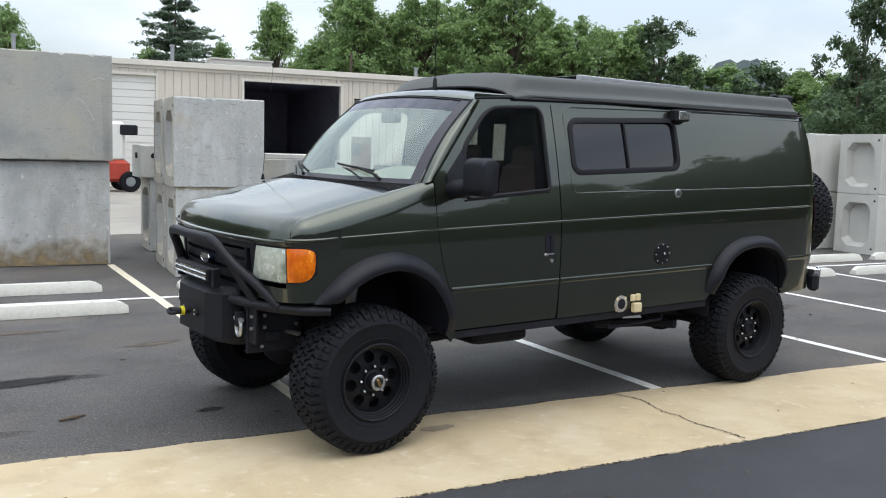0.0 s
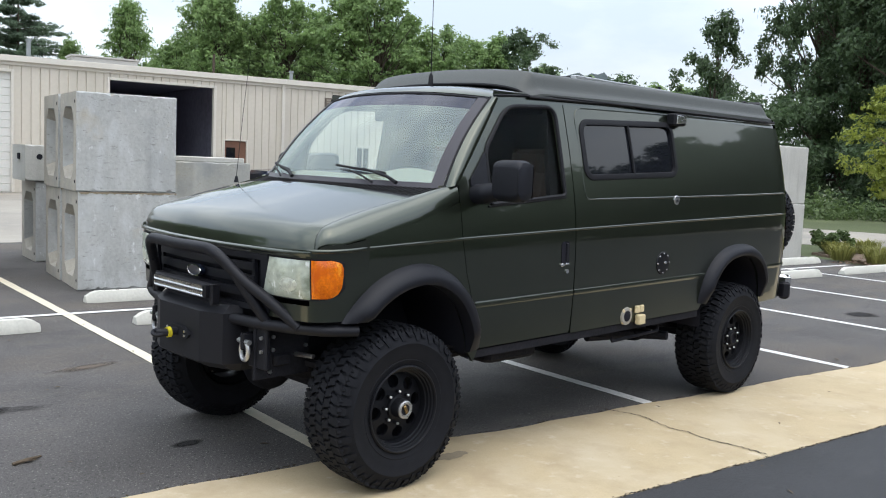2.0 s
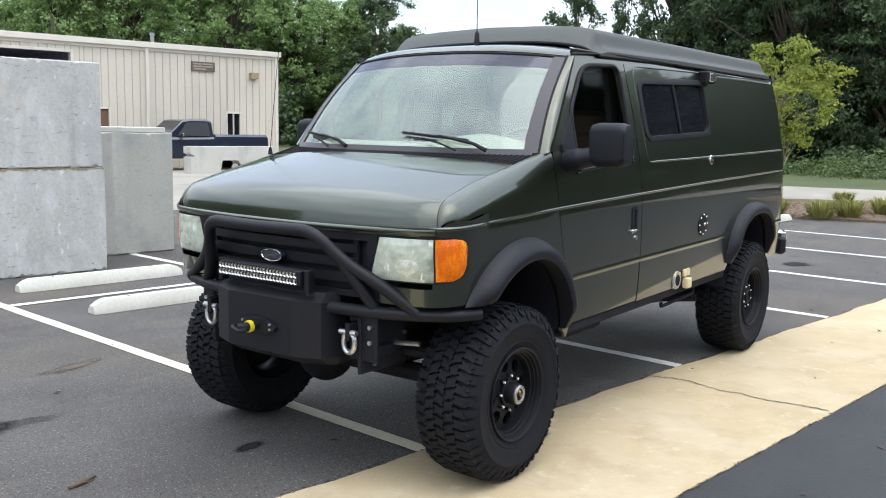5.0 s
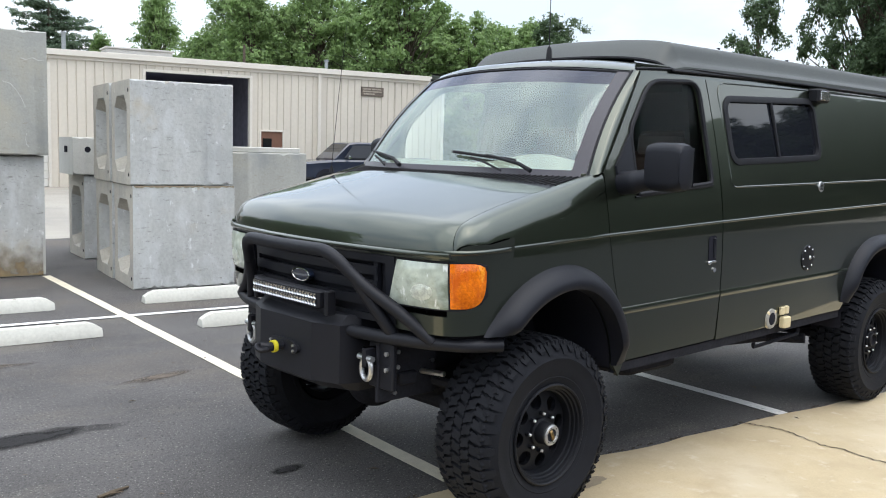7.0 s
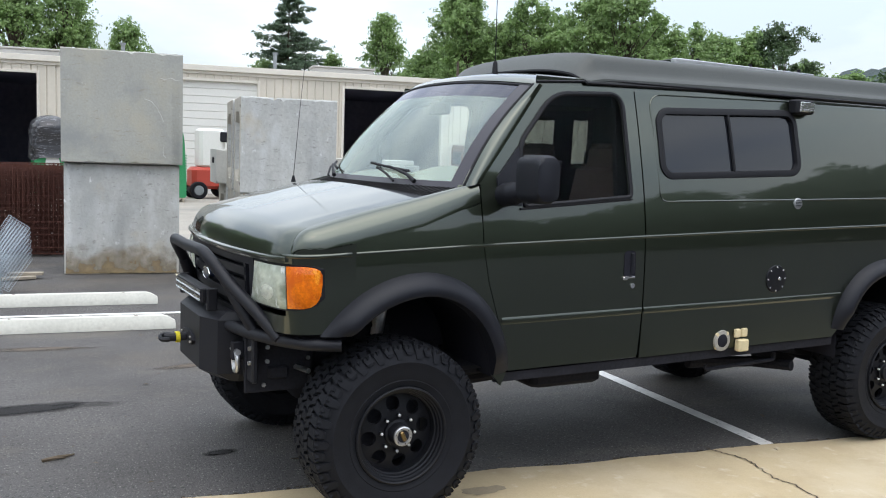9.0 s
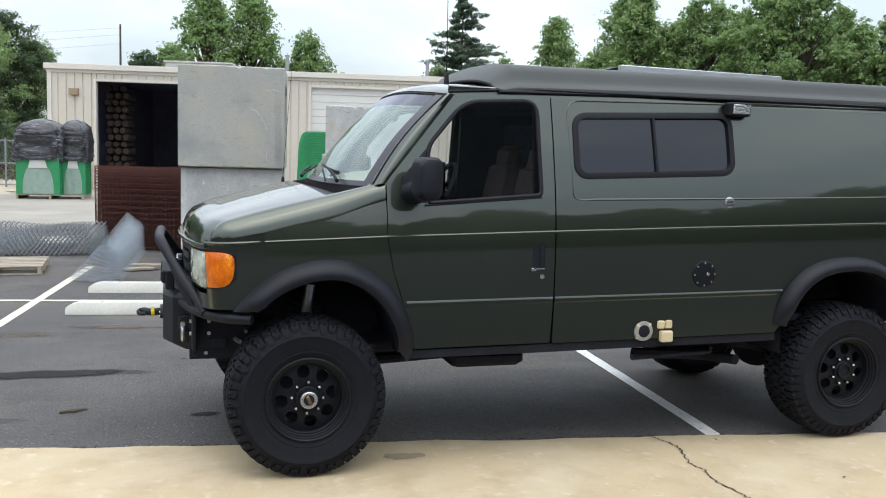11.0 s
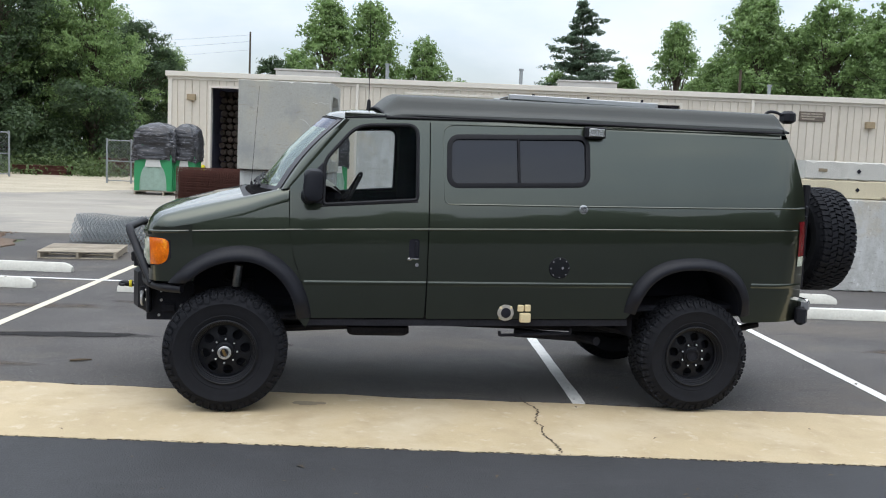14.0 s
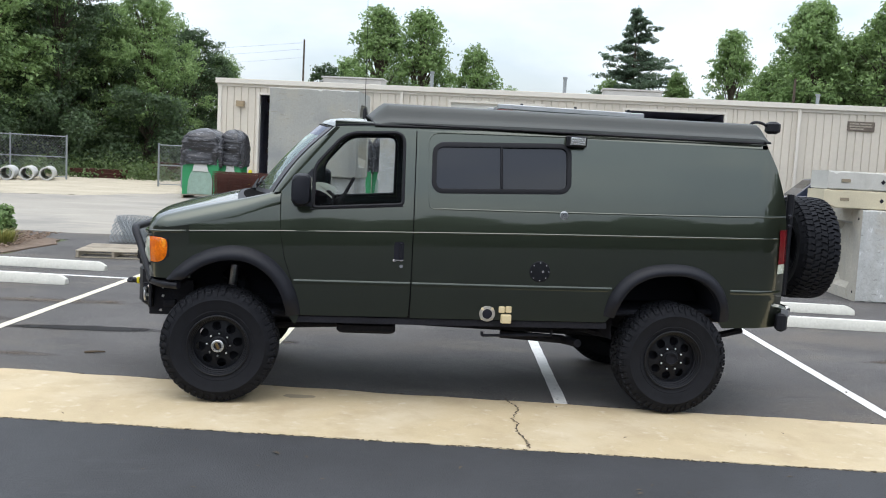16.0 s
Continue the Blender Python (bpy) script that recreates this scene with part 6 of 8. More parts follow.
# mirrors
for s in (1, -1):
    bm = bmesh.new()
    hh = Vector((0.592, CY - s * 1.150, 1.652)) if s > 0 else Vector((0.66, CY + 1.03, 1.655))
    rings = []
    for y, k in ((-0.102, 0.70), (-0.094, 0.89), (-0.06, 1.0), (0.055, 1.0), (0.090, 0.92), (0.100, 0.75)):
        rings.append([(hh.x + px * k - 0.02 * (abs(y) > 0.1), hh.y + y, hh.z + pz * k) for px, pz in round_rect(-0.072, 0.062, -0.113, 0.113, 0.045, 5)])
    quad_strip(bm, rings, True, True)
    bmesh.ops.recalc_face_normals(bm, faces=bm.faces[:])
    mir = part("door_mirror", bm, M_FLARE, van, "large black door mirror housing", 40)
    bm = bmesh.new()
    tube(bm, bend([(0.555, CY - s * 0.86, 1.560), (0.560, CY - s * (1.00 if s > 0 else 0.93), 1.578), (0.58, CY - s * (1.08 if s > 0 else 0.95), 1.60)], 0.05), [0.058] * 4 + [0.052] * 3 + [0.048], 12)
    part("mirror_arm", bm, M_FLARE, mir)
    bm = bmesh.new()
    surf(bm, lambda u, v: (hh.x + 0.067, hh.y - 0.09 + 0.18 * u, hh.z - 0.09 + 0.18 * v), 1, 1)
    part("mirror_glass", bm, M_CHROME, mir, "mirror glass")
    bm = bmesh.new()
    tri = [(0.515, 1.505), (0.652, 1.490), (0.652, 1.782), (0.515, 1.630)]
    quad_strip(bm, [[P(x, half(x, z) + 0.012, z, s) for x, z in tri], [P(x, half(x, z) - 0.01, z, s) for x, z in tri]], True, True)
    bmesh.ops.recalc_face_normals(bm, faces=bm.faces[:])
    part("mirror_base", bm, M_FLARE, mir)
# door handle, lock, vents, filler, plates
for s in (1, -1):
    bm = bmesh.new()
    pts = round_rect(1.283, 1.358, 1.088, 1.232, 0.02, 3)
    quad_strip(bm, [[P(x, half(x, z) + 0.003, z, s) for x, z in pts], [P(x + 0, half(x, z) - 0.03, z, s) for x, z in round_rect(1.290, 1.350, 1.097, 1.223, 0.014, 3)]], True, True)
    bmesh.ops.recalc_face_normals(bm, faces=bm.faces[:])
    hd = part("door_handle", bm, M_HOLE, van, "black recessed door handle")
    bm = bmesh.new()
    box(bm, P(1.335, 0.963, 1.165, s), (0.022, 0.016, 0.11), 0.005)
    part("handle_lever", bm, M_FLARE, hd)
    bm = bmesh.new()
    box(bm, P(1.318, 0.962, 1.092, s), (0.076, 0.016, 0.012), 0.004)
    box(bm, P(1.288, 0.964, 1.088, s), (0.030, 0.018, 0.018), 0.005)
    part("handle_edge", bm, M_CHROME, hd, "chrome release lever")
    bm = bmesh.new()
    p = P(1.342, 0.962, 1.045, s)
    tube(bm, [p + Vector((0, s * 0.01, 0)), p + Vector((0, -s * 0.004, 0))], 0.014, 12)
    part("door_lock", bm, M_CHROME, van, "chrome door lock")


def disc(name, x, z, r, material, label, depth=0.008, n=24, parent=None):
    bm = bmesh.new()
    p = P(x, half(x, z), z)
    lathe(bm, [(0, -depth), (r * 0.8, -depth), (r * 0.95, -depth * 0.8), (r, 0), (r, 0.01)], Matrix.Translation(p), n)
    bmesh.ops.recalc_face_normals(bm, faces=bm.faces[:])
    return part(name, bm, material, parent or van, label)


fz = 1.100 - RAKE * 2.408
fcap = disc("filler_plate", 2.408, fz, 0.082, M_RIM, "round black filler plate with screws")
for k in range(8):
    a = k * math.tau / 8
    disc("screw", 2.408 + 0.068 * math.cos(a), fz + 0.068 * math.sin(a), 0.007, M_CHROME, "", 0.012, 8, fcap)
disc("screw", 2.43, fz, 0.012, M_CHROME, "chrome lock", 0.014, 10, fcap)
vz = 1.538 - RAKE * 2.573
vp = disc("side_vent", 2.573, vz, 0.034, M_STEEL, "round slotted metal vent")
for k in range(5):
    bm = bmesh.new()
    box(bm, P(2.573, half(2.573, vz) + 0.009, vz - 0.018 + k * 0.009), (0.046, 0.003, 0.004))
    part("vent_slot", bm, M_HOLE, vp)
ez = 0.757 - RAKE * 2.02
ex = disc("exhaust_ring", 2.02, ez, 0.062, M_VENT, "pale square-lugged vent ring", 0.012)
disc("vent_opening", 2.02, ez, 0.040, M_HOLE, "dark vent opening", 0.015, 20, ex)
for k in range(4):
    a = radians(45 + 90 * k)
    disc("ring_lug", 2.02 + 0.053 * math.cos(a), ez + 0.053 * math.sin(a), 0.012, M_BEIGE, "", 0.010, 8, ex)
for x, z, w, h, d in ((2.130, 0.712, 0.047, 0.050, 0.022), (2.182, 0.712, 0.047, 0.050, 0.022), (2.165, 0.640, 0.080, 0.068, 0.042)):
    bm = bmesh.new()
    box(bm, P(x, half(x, z) + d / 2, z), (w, d, h), 0.008)
    part("socket_cover", bm, M_BEIGE, van, "beige hookup socket cover")
lm = P(2.655, half(2.655, 2.005) + 0.03, 2.005)
bm = bmesh.new()
box(bm, lm, (0.155, 0.075, 0.085), 0.012)
sl = part("side_lamp", bm, M_SEAL, van, "boxy side floodlight with a clear lens")
bm = bmesh.new()
box(bm, lm + Vector((0.005, -0.040, 0.0)), (0.12, 0.012, 0.06), 0.006)
part("lamp_lens", bm, M_REFL, sl, "clear lamp lens")
# aerials
bm = bmesh.new()
tube(bm, [(1.02, CY, 2.215), (1.02, CY, 2.30), (1.02, CY, 2.315)], [0.020, 0.014, 0.007], 10)
ant = part("roof_aerial", bm, M_SEAL, van, "black roof aerial with a thin whip")
bm = bmesh.new()
tube(bm, [(1.02, CY, 2.31), (1.015, CY, 2.8), (1.005, CY, 3.25)], [0.003, 0.0022, 0.0015], 5)
part("whip", bm, M_SEAL, ant)
bm = bmesh.new()
tube(bm, [(0.06, CY + 0.80, 1.55), (0.06, CY + 0.80, 1.592)], [0.016, 0.007], 10)
an2 = part("wing_aerial", bm, M_SEAL, van, "thin wing-mounted radio aerial")
bm = bmesh.new()
tube(bm, [(0.06, CY + 0.80, 1.59), (0.085, CY + 0.775, 2.0), (0.115, CY + 0.745, 2.42)], [0.0022, 0.0017, 0.0013], 5)
part("whip", bm, M_SEAL, an2)

# cabin
bm = bmesh.new()


def dash_pt(u, v):
    w = 1 - 2 * u
    x = 0.20 + 0.19 * abs(w) ** 1.9 + (0.58 - 0.17 * abs(w) ** 1.9) * v
    hump = 0.055 * math.exp(-((w - 0.46) / 0.27) ** 2) * math.sin(math.pi * min(1, v * 0.95)) ** 1.2
    return P(x, w * 0.83, 1.572 + 0.050 * math.sin(math.pi * min(1, v * 0.85)) - 0.05 * v ** 6 + hump)


surf(bm, dash_pt, 30, 14)
part("dashboard", bm, M_DASH, van, "pale grey dashboard top", 60)
bm = bmesh.new()
surf(bm, lambda u, v: P(0.80 - 0.02 * v, (2 * u - 1) * 0.84, 1.51 - 0.5 * v), 8, 3)
part("dash_front", bm, M_TRIMIN, van)
bm = bmesh.new()
box(bm, P(0.72, 0.40, 1.53), (0.16, 0.40, 0.12), 0.05)
part("instrument_binnacle", bm, M_TRIMIN, van)
bm = bmesh.new()
c = P(0.86, 0.42, 1.52)
tilt = pose(0, 0, 0, 0, -62, 0)
ringp = [c + tilt @ Vector((0.195 * math.cos(a), 0.195 * math.sin(a), 0)) for a in [k * math.tau / 32 for k in range(33)]]
tube(bm, ringp, 0.014, 8, False)
for a in (radians(10), radians(170), radians(-90)):
    tube(bm, [c, c + tilt @ Vector((0.19 * math.sin(a), 0.19 * math.cos(a), 0))], 0.012, 6)
tube(bm, [c, c + Vector((-0.25, 0, -0.14))], 0.03, 8)
part("steering_wheel", bm, M_TRIMIN, van, "black steering wheel")
for s in (1, -1):
    bm = bmesh.new()
    sx = 0.06 if s > 0 else 0.18
    box(bm, P(1.14 + sx, 0.46, 1.02, s), (0.50, 0.52, 0.16), 0.06)
    seat = part("cab_seat", bm, M_SEAT, van, "brown leather captain's chair")
    bm = bmesh.new()
    box(bm, P(1.40 + sx, 0.46, 1.36, s), (0.15, 0.50, 0.62), 0.06, pose(0, 0, 0, 0, 13, 0))
    part("seat_back", bm, M_SEAT, seat)
    bm = bmesh.new()
    box(bm, P(1.47 + sx, 0.46, 1.69, s), (0.11, 0.34, 0.19), 0.055, pose(0, 0, 0, 0, 8, 0))
    part("headrest", bm, M_SEAT, seat)
    bm = bmesh.new()
    x0, x1 = 0.60, 1.39
    surf(bm, lambda u, v: P(0.60 + 0.79 * u, 0.86 - 0.02 * v, 0.66 + 0.83 * v, s), 4, 3)
    part("door_lining", bm, M_TRIMIN, van)
    bm = bmesh.new()

    def lining(x0, x1, z0, z1):
        def at(u, v):
            z = z0 + (z1 - z0) * v
            return P(x0 + (x1 - x0) * u, float(np.interp(z, (0.66, 1.33, 1.38, 2.02), (0.89, 0.875, 0.80, 0.775))), z, s)
        surf(bm, at, 2, 6)
    if s > 0:
        lining(1.42, 2.95, 0.66, 2.02)
        lining(2.95, 4.02, 1.08, 2.02)
    else:
        # the passenger side's panes stay open to the cabin, with a dark post between them
        for x0, x1, z0, z1 in ((1.42, 2.95, 0.66, 1.60), (2.95, 4.02, 1.08, 1.60), (1.42, 4.02, 1.955, 2.02), (1.42, 1.72, 1.60, 1.955), (2.00, 2.17, 1.60, 1.955), (2.30, 4.02, 1.60, 1.955)):
            lining(x0, x1, z0, z1)
    part("side_lining", bm, M_TRIMIN, van)
    bm = bmesh.new()
    quad_strip(bm, [[P(x, 0.85 - 0.075 * max(0, (z - 1.2) / 0.4) if z < 1.6 else 0.775 - 0.05 * (z - 1.6) / 0.45, z, s) - Vector((0, -s * q, 0)) for x, q in ((1.35, 0.0), (1.44, 0.0), (1.44, 0.035), (1.35, 0.035))] for z in (0.7, 1.2, 1.6, 2.07)], True, True)
    bmesh.ops.recalc_face_normals(bm, faces=bm.faces[:])
    part("door_pillar_trim", bm, M_TRIMIN, van)
# added dark screen that keeps light and view out of the rear cabin
bm = bmesh.new()
box(bm, P(2.36, 0, 1.36), (0.03, 1.56, 1.45), 0.0)
part("rear_curtain", bm, M_TRIMIN, van, "added dark screen that blocks light and view behind the seats")
bm = bmesh.new()
surf(bm, lambda u, v: P(0.40 + 2.4 * v, (2 * u - 1) * 0.86, 0.68), 2, 2)
part("cabin_mat", bm, M_TRIMIN, van)
bm = bmesh.new()
surf(bm, lambda u, v: P(0.85 + 1.95 * v, (2 * u - 1) * 0.74, 2.085 - 0.05 * v), 2, 2)
part("headlining", bm, M_TRIMIN, van)
bm = bmesh.new()
box(bm, P(0.66, 0.0, 1.99), (0.03, 0.24, 0.07), 0.015)
tube(bm, [P(0.66, 0, 2.0), P(0.70, 0, 2.08)], 0.012, 8)
part("inside_mirror", bm, M_TRIMIN, van, "dark inside mirror")

# underbody
bm = bmesh.new()
box(bm, P(1.9, 0, 0.655), (4.4, 1.60, 0.05), 0.02, pose(0, 0, 0, 0, -2.2, 0))
part("floor_pan", bm, M_DARK, van)
for s in (1, -1):
    bm = bmesh.new()
    box(bm, P(2.2, 0.42, 0.585, s), (4.0, 0.09, 0.14), 0.01, pose(0, 0, 0, 0, -2.2, 0))
    part("chassis_rail", bm, M_DARK, van)
    bm = bmesh.new()
    box(bm, P(-0.02, 0.42, 0.70, s), (0.98, 0.07, 0.13), 0.01)
    box(bm, P(0.05, 0.47, 0.80, s), (0.22, 0.14, 0.20), 0.03)
    part("frame_horn", bm, M_DARK, van)
    bm = bmesh.new()
    n_ = 9
    tube(bm, [(0.02 + 0.062 * math.cos(k * math.tau / 12), CY - s * (0.52 + 0.062 * math.sin(k * math.tau / 12)), 0.54 + 0.036 * k * 12 / 12 * 0.36) for k in range(12 * n_ // 3)], 0.010, 6)
    part("coil_spring", bm, M_DARK, van, "black coil spring")
    bm = bmesh.new()
    tube(bm, [(0.0, CY - s * 0.55, 0.50), (0.06, CY - s * 0.60, 1.02)], 0.032, 10)
    sh = part("shock_absorber", bm, M_STEEL, van, "grey shock absorber")
    bm = bmesh.new()
    tube(bm, [(0.12 + 0.0, CY - s * 0.50, 0.52), (1.1, CY - s * 0.45, 0.56)], 0.03, 8)
    part("radius_arm", bm, M_DARK, van)
    bm = bmesh.new()
    pts = [(2.75 + 1.5 * i / 10, CY - s * 0.50, 0.62 - 0.12 * math.sin(math.pi * i / 10)) for i in range(11)]
    tube(bm, pts, 0.03, 6)
    part("leaf_spring", bm, M_DARK, van)
bm = bmesh.new()
tube(bm, [(0, 0.2, 0.45), (0, 2 * CY - 0.2, 0.45)], 0.05, 10)
bmesh.ops.create_uvsphere(bm, u_segments=14, v_segments=10, radius=0.16, matrix=Matrix.Translation((0.0, CY + 0.28, 0.45)))
part("front_axle", bm, M_DARK, van)
bm = bmesh.new()
tube(bm, [(3.505, 0.25, 0.45), (3.505, 2 * CY - 0.25, 0.45)], 0.055, 10)
bmesh.ops.create_uvsphere(bm, u_segments=14, v_segments=10, radius=0.18, matrix=Matrix.Translation((3.505, CY, 0.45)))
part("rear_axle", bm, M_DARK, van)
bm = bmesh.new()
tube(bm, [(0.35, CY - 0.10, 0.56), (1.0, CY - 0.1, 0.55), (3.4, CY, 0.47)], 0.045, 8)
part("drive_shaft", bm, M_DARK, van)
bm = bmesh.new()
box(bm, (1.10, CY - 0.62, 0.575), (0.46, 0.30, 0.085), 0.03)
part("step_box", bm, M_DARK, van)
bm = bmesh.new()
box(bm, (0.25, CY, 0.62), (0.9, 0.7, 0.28), 0.08)
part("engine_sump", bm, M_DARK, van)
bm = bmesh.new()
tube(bm, bend([(2.0, CY - 0.86, 0.60), (2.0, CY - 0.86, 0.57), (2.55, CY - 0.86, 0.59), (2.55, CY - 0.86, 0.63)], 0.02), 0.012, 6)
part("vent_guard", bm, M_DARK, van)
bm = bmesh.new()
tube(bm, [(2.2, CY - 0.5, 0.52), (2.7, CY - 0.55, 0.50), (2.78, CY - 0.80, 0.52)], 0.035, 8)
part("exhaust_pipe", bm, M_DARK, van)
bm = bmesh.new()
box(bm, (-0.45, CY, 0.68), (0.10, 1.1, 0.06), 0.01)
part("front_crossmember", bm, M_DARK, van)
bm = bmesh.new()
tube(bm, bend([(-0.36, CY - 0.50, 0.695), (-0.35, CY - 0.58, 0.70), (-0.34, CY - 0.66, 0.705)], 0.03), 0.013, 8)
part("steering_link", bm, M_STEEL, van, "bright steering link")


# ---- yard things ----
def rod_grid(bm, o, u, v, nu, nv, r, n=4):
    """A welded mesh: rods along u and v from a corner o."""
    o, u, v = Vector(o), Vector(u), Vector(v)
    for i in range(nu + 1):
        p = o + u * (i / nu)
        tube(bm, [p, p + v], r, n, False)
    for j in range(nv + 1):
        p = o + v * (j / nv)
        tube(bm, [p, p + u], r, n, False)


rebar = thing("rebar_mesh_bundle", "rusty brown bundle of standing reinforcing mesh sheets", "rebar mesh", (-1.2, 11.9, 0))
rnd = random.Random(8)
for k in range(26):
    bm = bmesh.new()
    y = 11.45 + k * 0.046
    rod_grid(bm, (-1.90 + rnd.uniform(-0.05, 0.05), y + 0.22, 0.03 + rnd.uniform(0, 0.03)), (1.62, -0.26, rnd.uniform(-0.02, 0.02)), (rnd.uniform(-0.03, 0.03), 0.02, 1.33 + rnd.uniform(-0.05, 0.04)), 23 + k % 4, 13 + k % 2, 0.0060)
    part("mesh_sheet", bm, M_RUST, rebar)

pallet = thing("wooden_pallet", "weathered wooden pallet lying flat on the asphalt", "pallet", (-3.0, 9.0, 0))
pm = pose(-3.0, 9.07, 0, 0, 0, 2)
for i in range(7):
    bm = bmesh.new()
    box(bm, (0, -0.52 + i * 0.173, 0.118), (1.20, 0.105, 0.018), 0.004, None)
    bmesh.ops.transform(bm, matrix=pm @ pose(0, 0, 0, 0, 0, random.uniform(-0.8, 0.8)), verts=bm.verts[:])
    part("deck_board", bm, M_WOOD, pallet)
for x in (-0.565, 0, 0.565):
    bm = bmesh.new()
    box(bm, (x, 0, 0.062), (0.045, 1.14, 0.09), 0.004)
    bmesh.ops.transform(bm, matrix=pm, verts=bm.verts[:])
    part("stringer", bm, M_WOOD, pallet)
for y in (-0.5, 0, 0.5):
    bm = bmesh.new()
    box(bm, (0, y, 0.011), (1.20, 0.10, 0.016), 0.004)
    bmesh.ops.transform(bm, matrix=pm, verts=bm.verts[:])
    part("bottom_board", bm, M_WOOD, pallet)


def chain_link(bm, f, nu, nv, r):
    """Diamond wire mesh over a surface f(u, v)."""
    for k in range(-nv, nu):
        pts, pts2 = [], []
        for j in range(nv + 1):
            if 0 <= k + j <= nu:
                pts.append(f((k + j) / nu, j / nv))
                pts2.append(f(1 - (k + j) / nu, j / nv))
        for p in (pts, pts2):
            if len(p) > 1:
                tube(bm, p, r, 3, False)


fold = thing("folded_wire_mesh", "galvanised welded mesh folded like a concertina on the asphalt", "wire mesh", (-1.6, 7.95, 0))
def quad_grid(bm, c00, c10, c11, c01, nu, nv, r):
    """A welded mesh stretched between four corners."""
    c00, c10, c11, c01 = (Vector(c) for c in (c00, c10, c11, c01))
    for i in range(nu + 1):
        tube(bm, [c00.lerp(c10, i / nu), c01.lerp(c11, i / nu)], r, 3, False)
    for j in range(nv + 1):
        tube(bm, [c00.lerp(c01, j / nv), c10.lerp(c11, j / nv)], r, 3, False)


# bent sheets nested in one another: one leg leans up steeply, the other slopes to the ground
for k in range(8):
    d = Vector((0.010 * (k % 2) + 0.003 * k, 0.006 * (k % 3), -0.052 * k))
    bm = bmesh.new()
    quad_grid(bm, Vector((-1.55, 7.72, 0.53)) + d, Vector((-1.34, 7.62, 0.41)) + d, Vector((-1.06, 8.02, 0.74)) + d, Vector((-1.27, 8.22, 0.88)) + d, 8, 20, 0.0025)
    part("mesh_leaf", bm, M_WIRE, fold)
for k in range(3):
    d = Vector((0.022 * k, 0.008 * k, 0.010 * k))
    bm = bmesh.new()
    quad_grid(bm, Vector((-2.00, 7.98, 0.012)) + d, Vector((-1.42, 7.62, 0.012)) + d, Vector((-1.36, 7.66, 0.37)) - d, Vector((-1.56, 7.76, 0.50)) - d, 16, 9, 0.0025)
    part("mesh_leaf", bm, M_WIRE, fold)

roll = thing("chain_link_roll", "loose roll of galvanised chain-link fencing on the ground", "fence roll", (-2.6, 11.2, 0))
for k in range(3):
    bm = bmesh.new()

    def tent(u, v, k=k):
        a = math.pi * (0.02 + 0.96 * v)
        return Vector((-3.62 + 1.90 * u + 0.04 * math.cos(a), 11.15 + 0.33 * math.cos(math.pi * v) + 0.03 * k, 0.02 + (0.50 - 0.05 * k) * (1 - abs(2 * v - 1)) ** 0.95 + 0.02 * math.sin(9 * u + k)))
    chain_link(bm, tent, 26, 10, 0.0065)
    part("mesh_layer", bm, M_GALV, roll)


def chamber_plate(m, cx, y, w, h, th, arch_h):
    """A moulded frame: a rounded plate with an arched opening, standing on its end."""
    outer, inner = [], []
    for i in range(21):
        a = math.pi * i / 20
        c, sn = math.cos(a), math.sin(a)
        outer.append((cx + w / 2 * math.copysign(min(1, abs(c) ** 0.35 if abs(c) > 1e-6 else 0), c), h * min(1, sn ** 0.35)))
        inner.append((cx + w * 0.36 * math.copysign(abs(c) ** 0.8, c), arch_h * sn ** 0.8))
    bm = bmesh.new()
    pt = lambda p, yy: m @ Vector((p[0], yy, 0.15 + max(0, p[1])))
    quad_strip(bm, [[pt(p, y) for p in inner], [pt(p, y) for p in outer], [pt(p, y + th) for p in outer], [pt(p, y + th) for p in inner]], False)
    bmesh.ops.recalc_face_normals(bm, faces=bm.faces[:])
    return bm


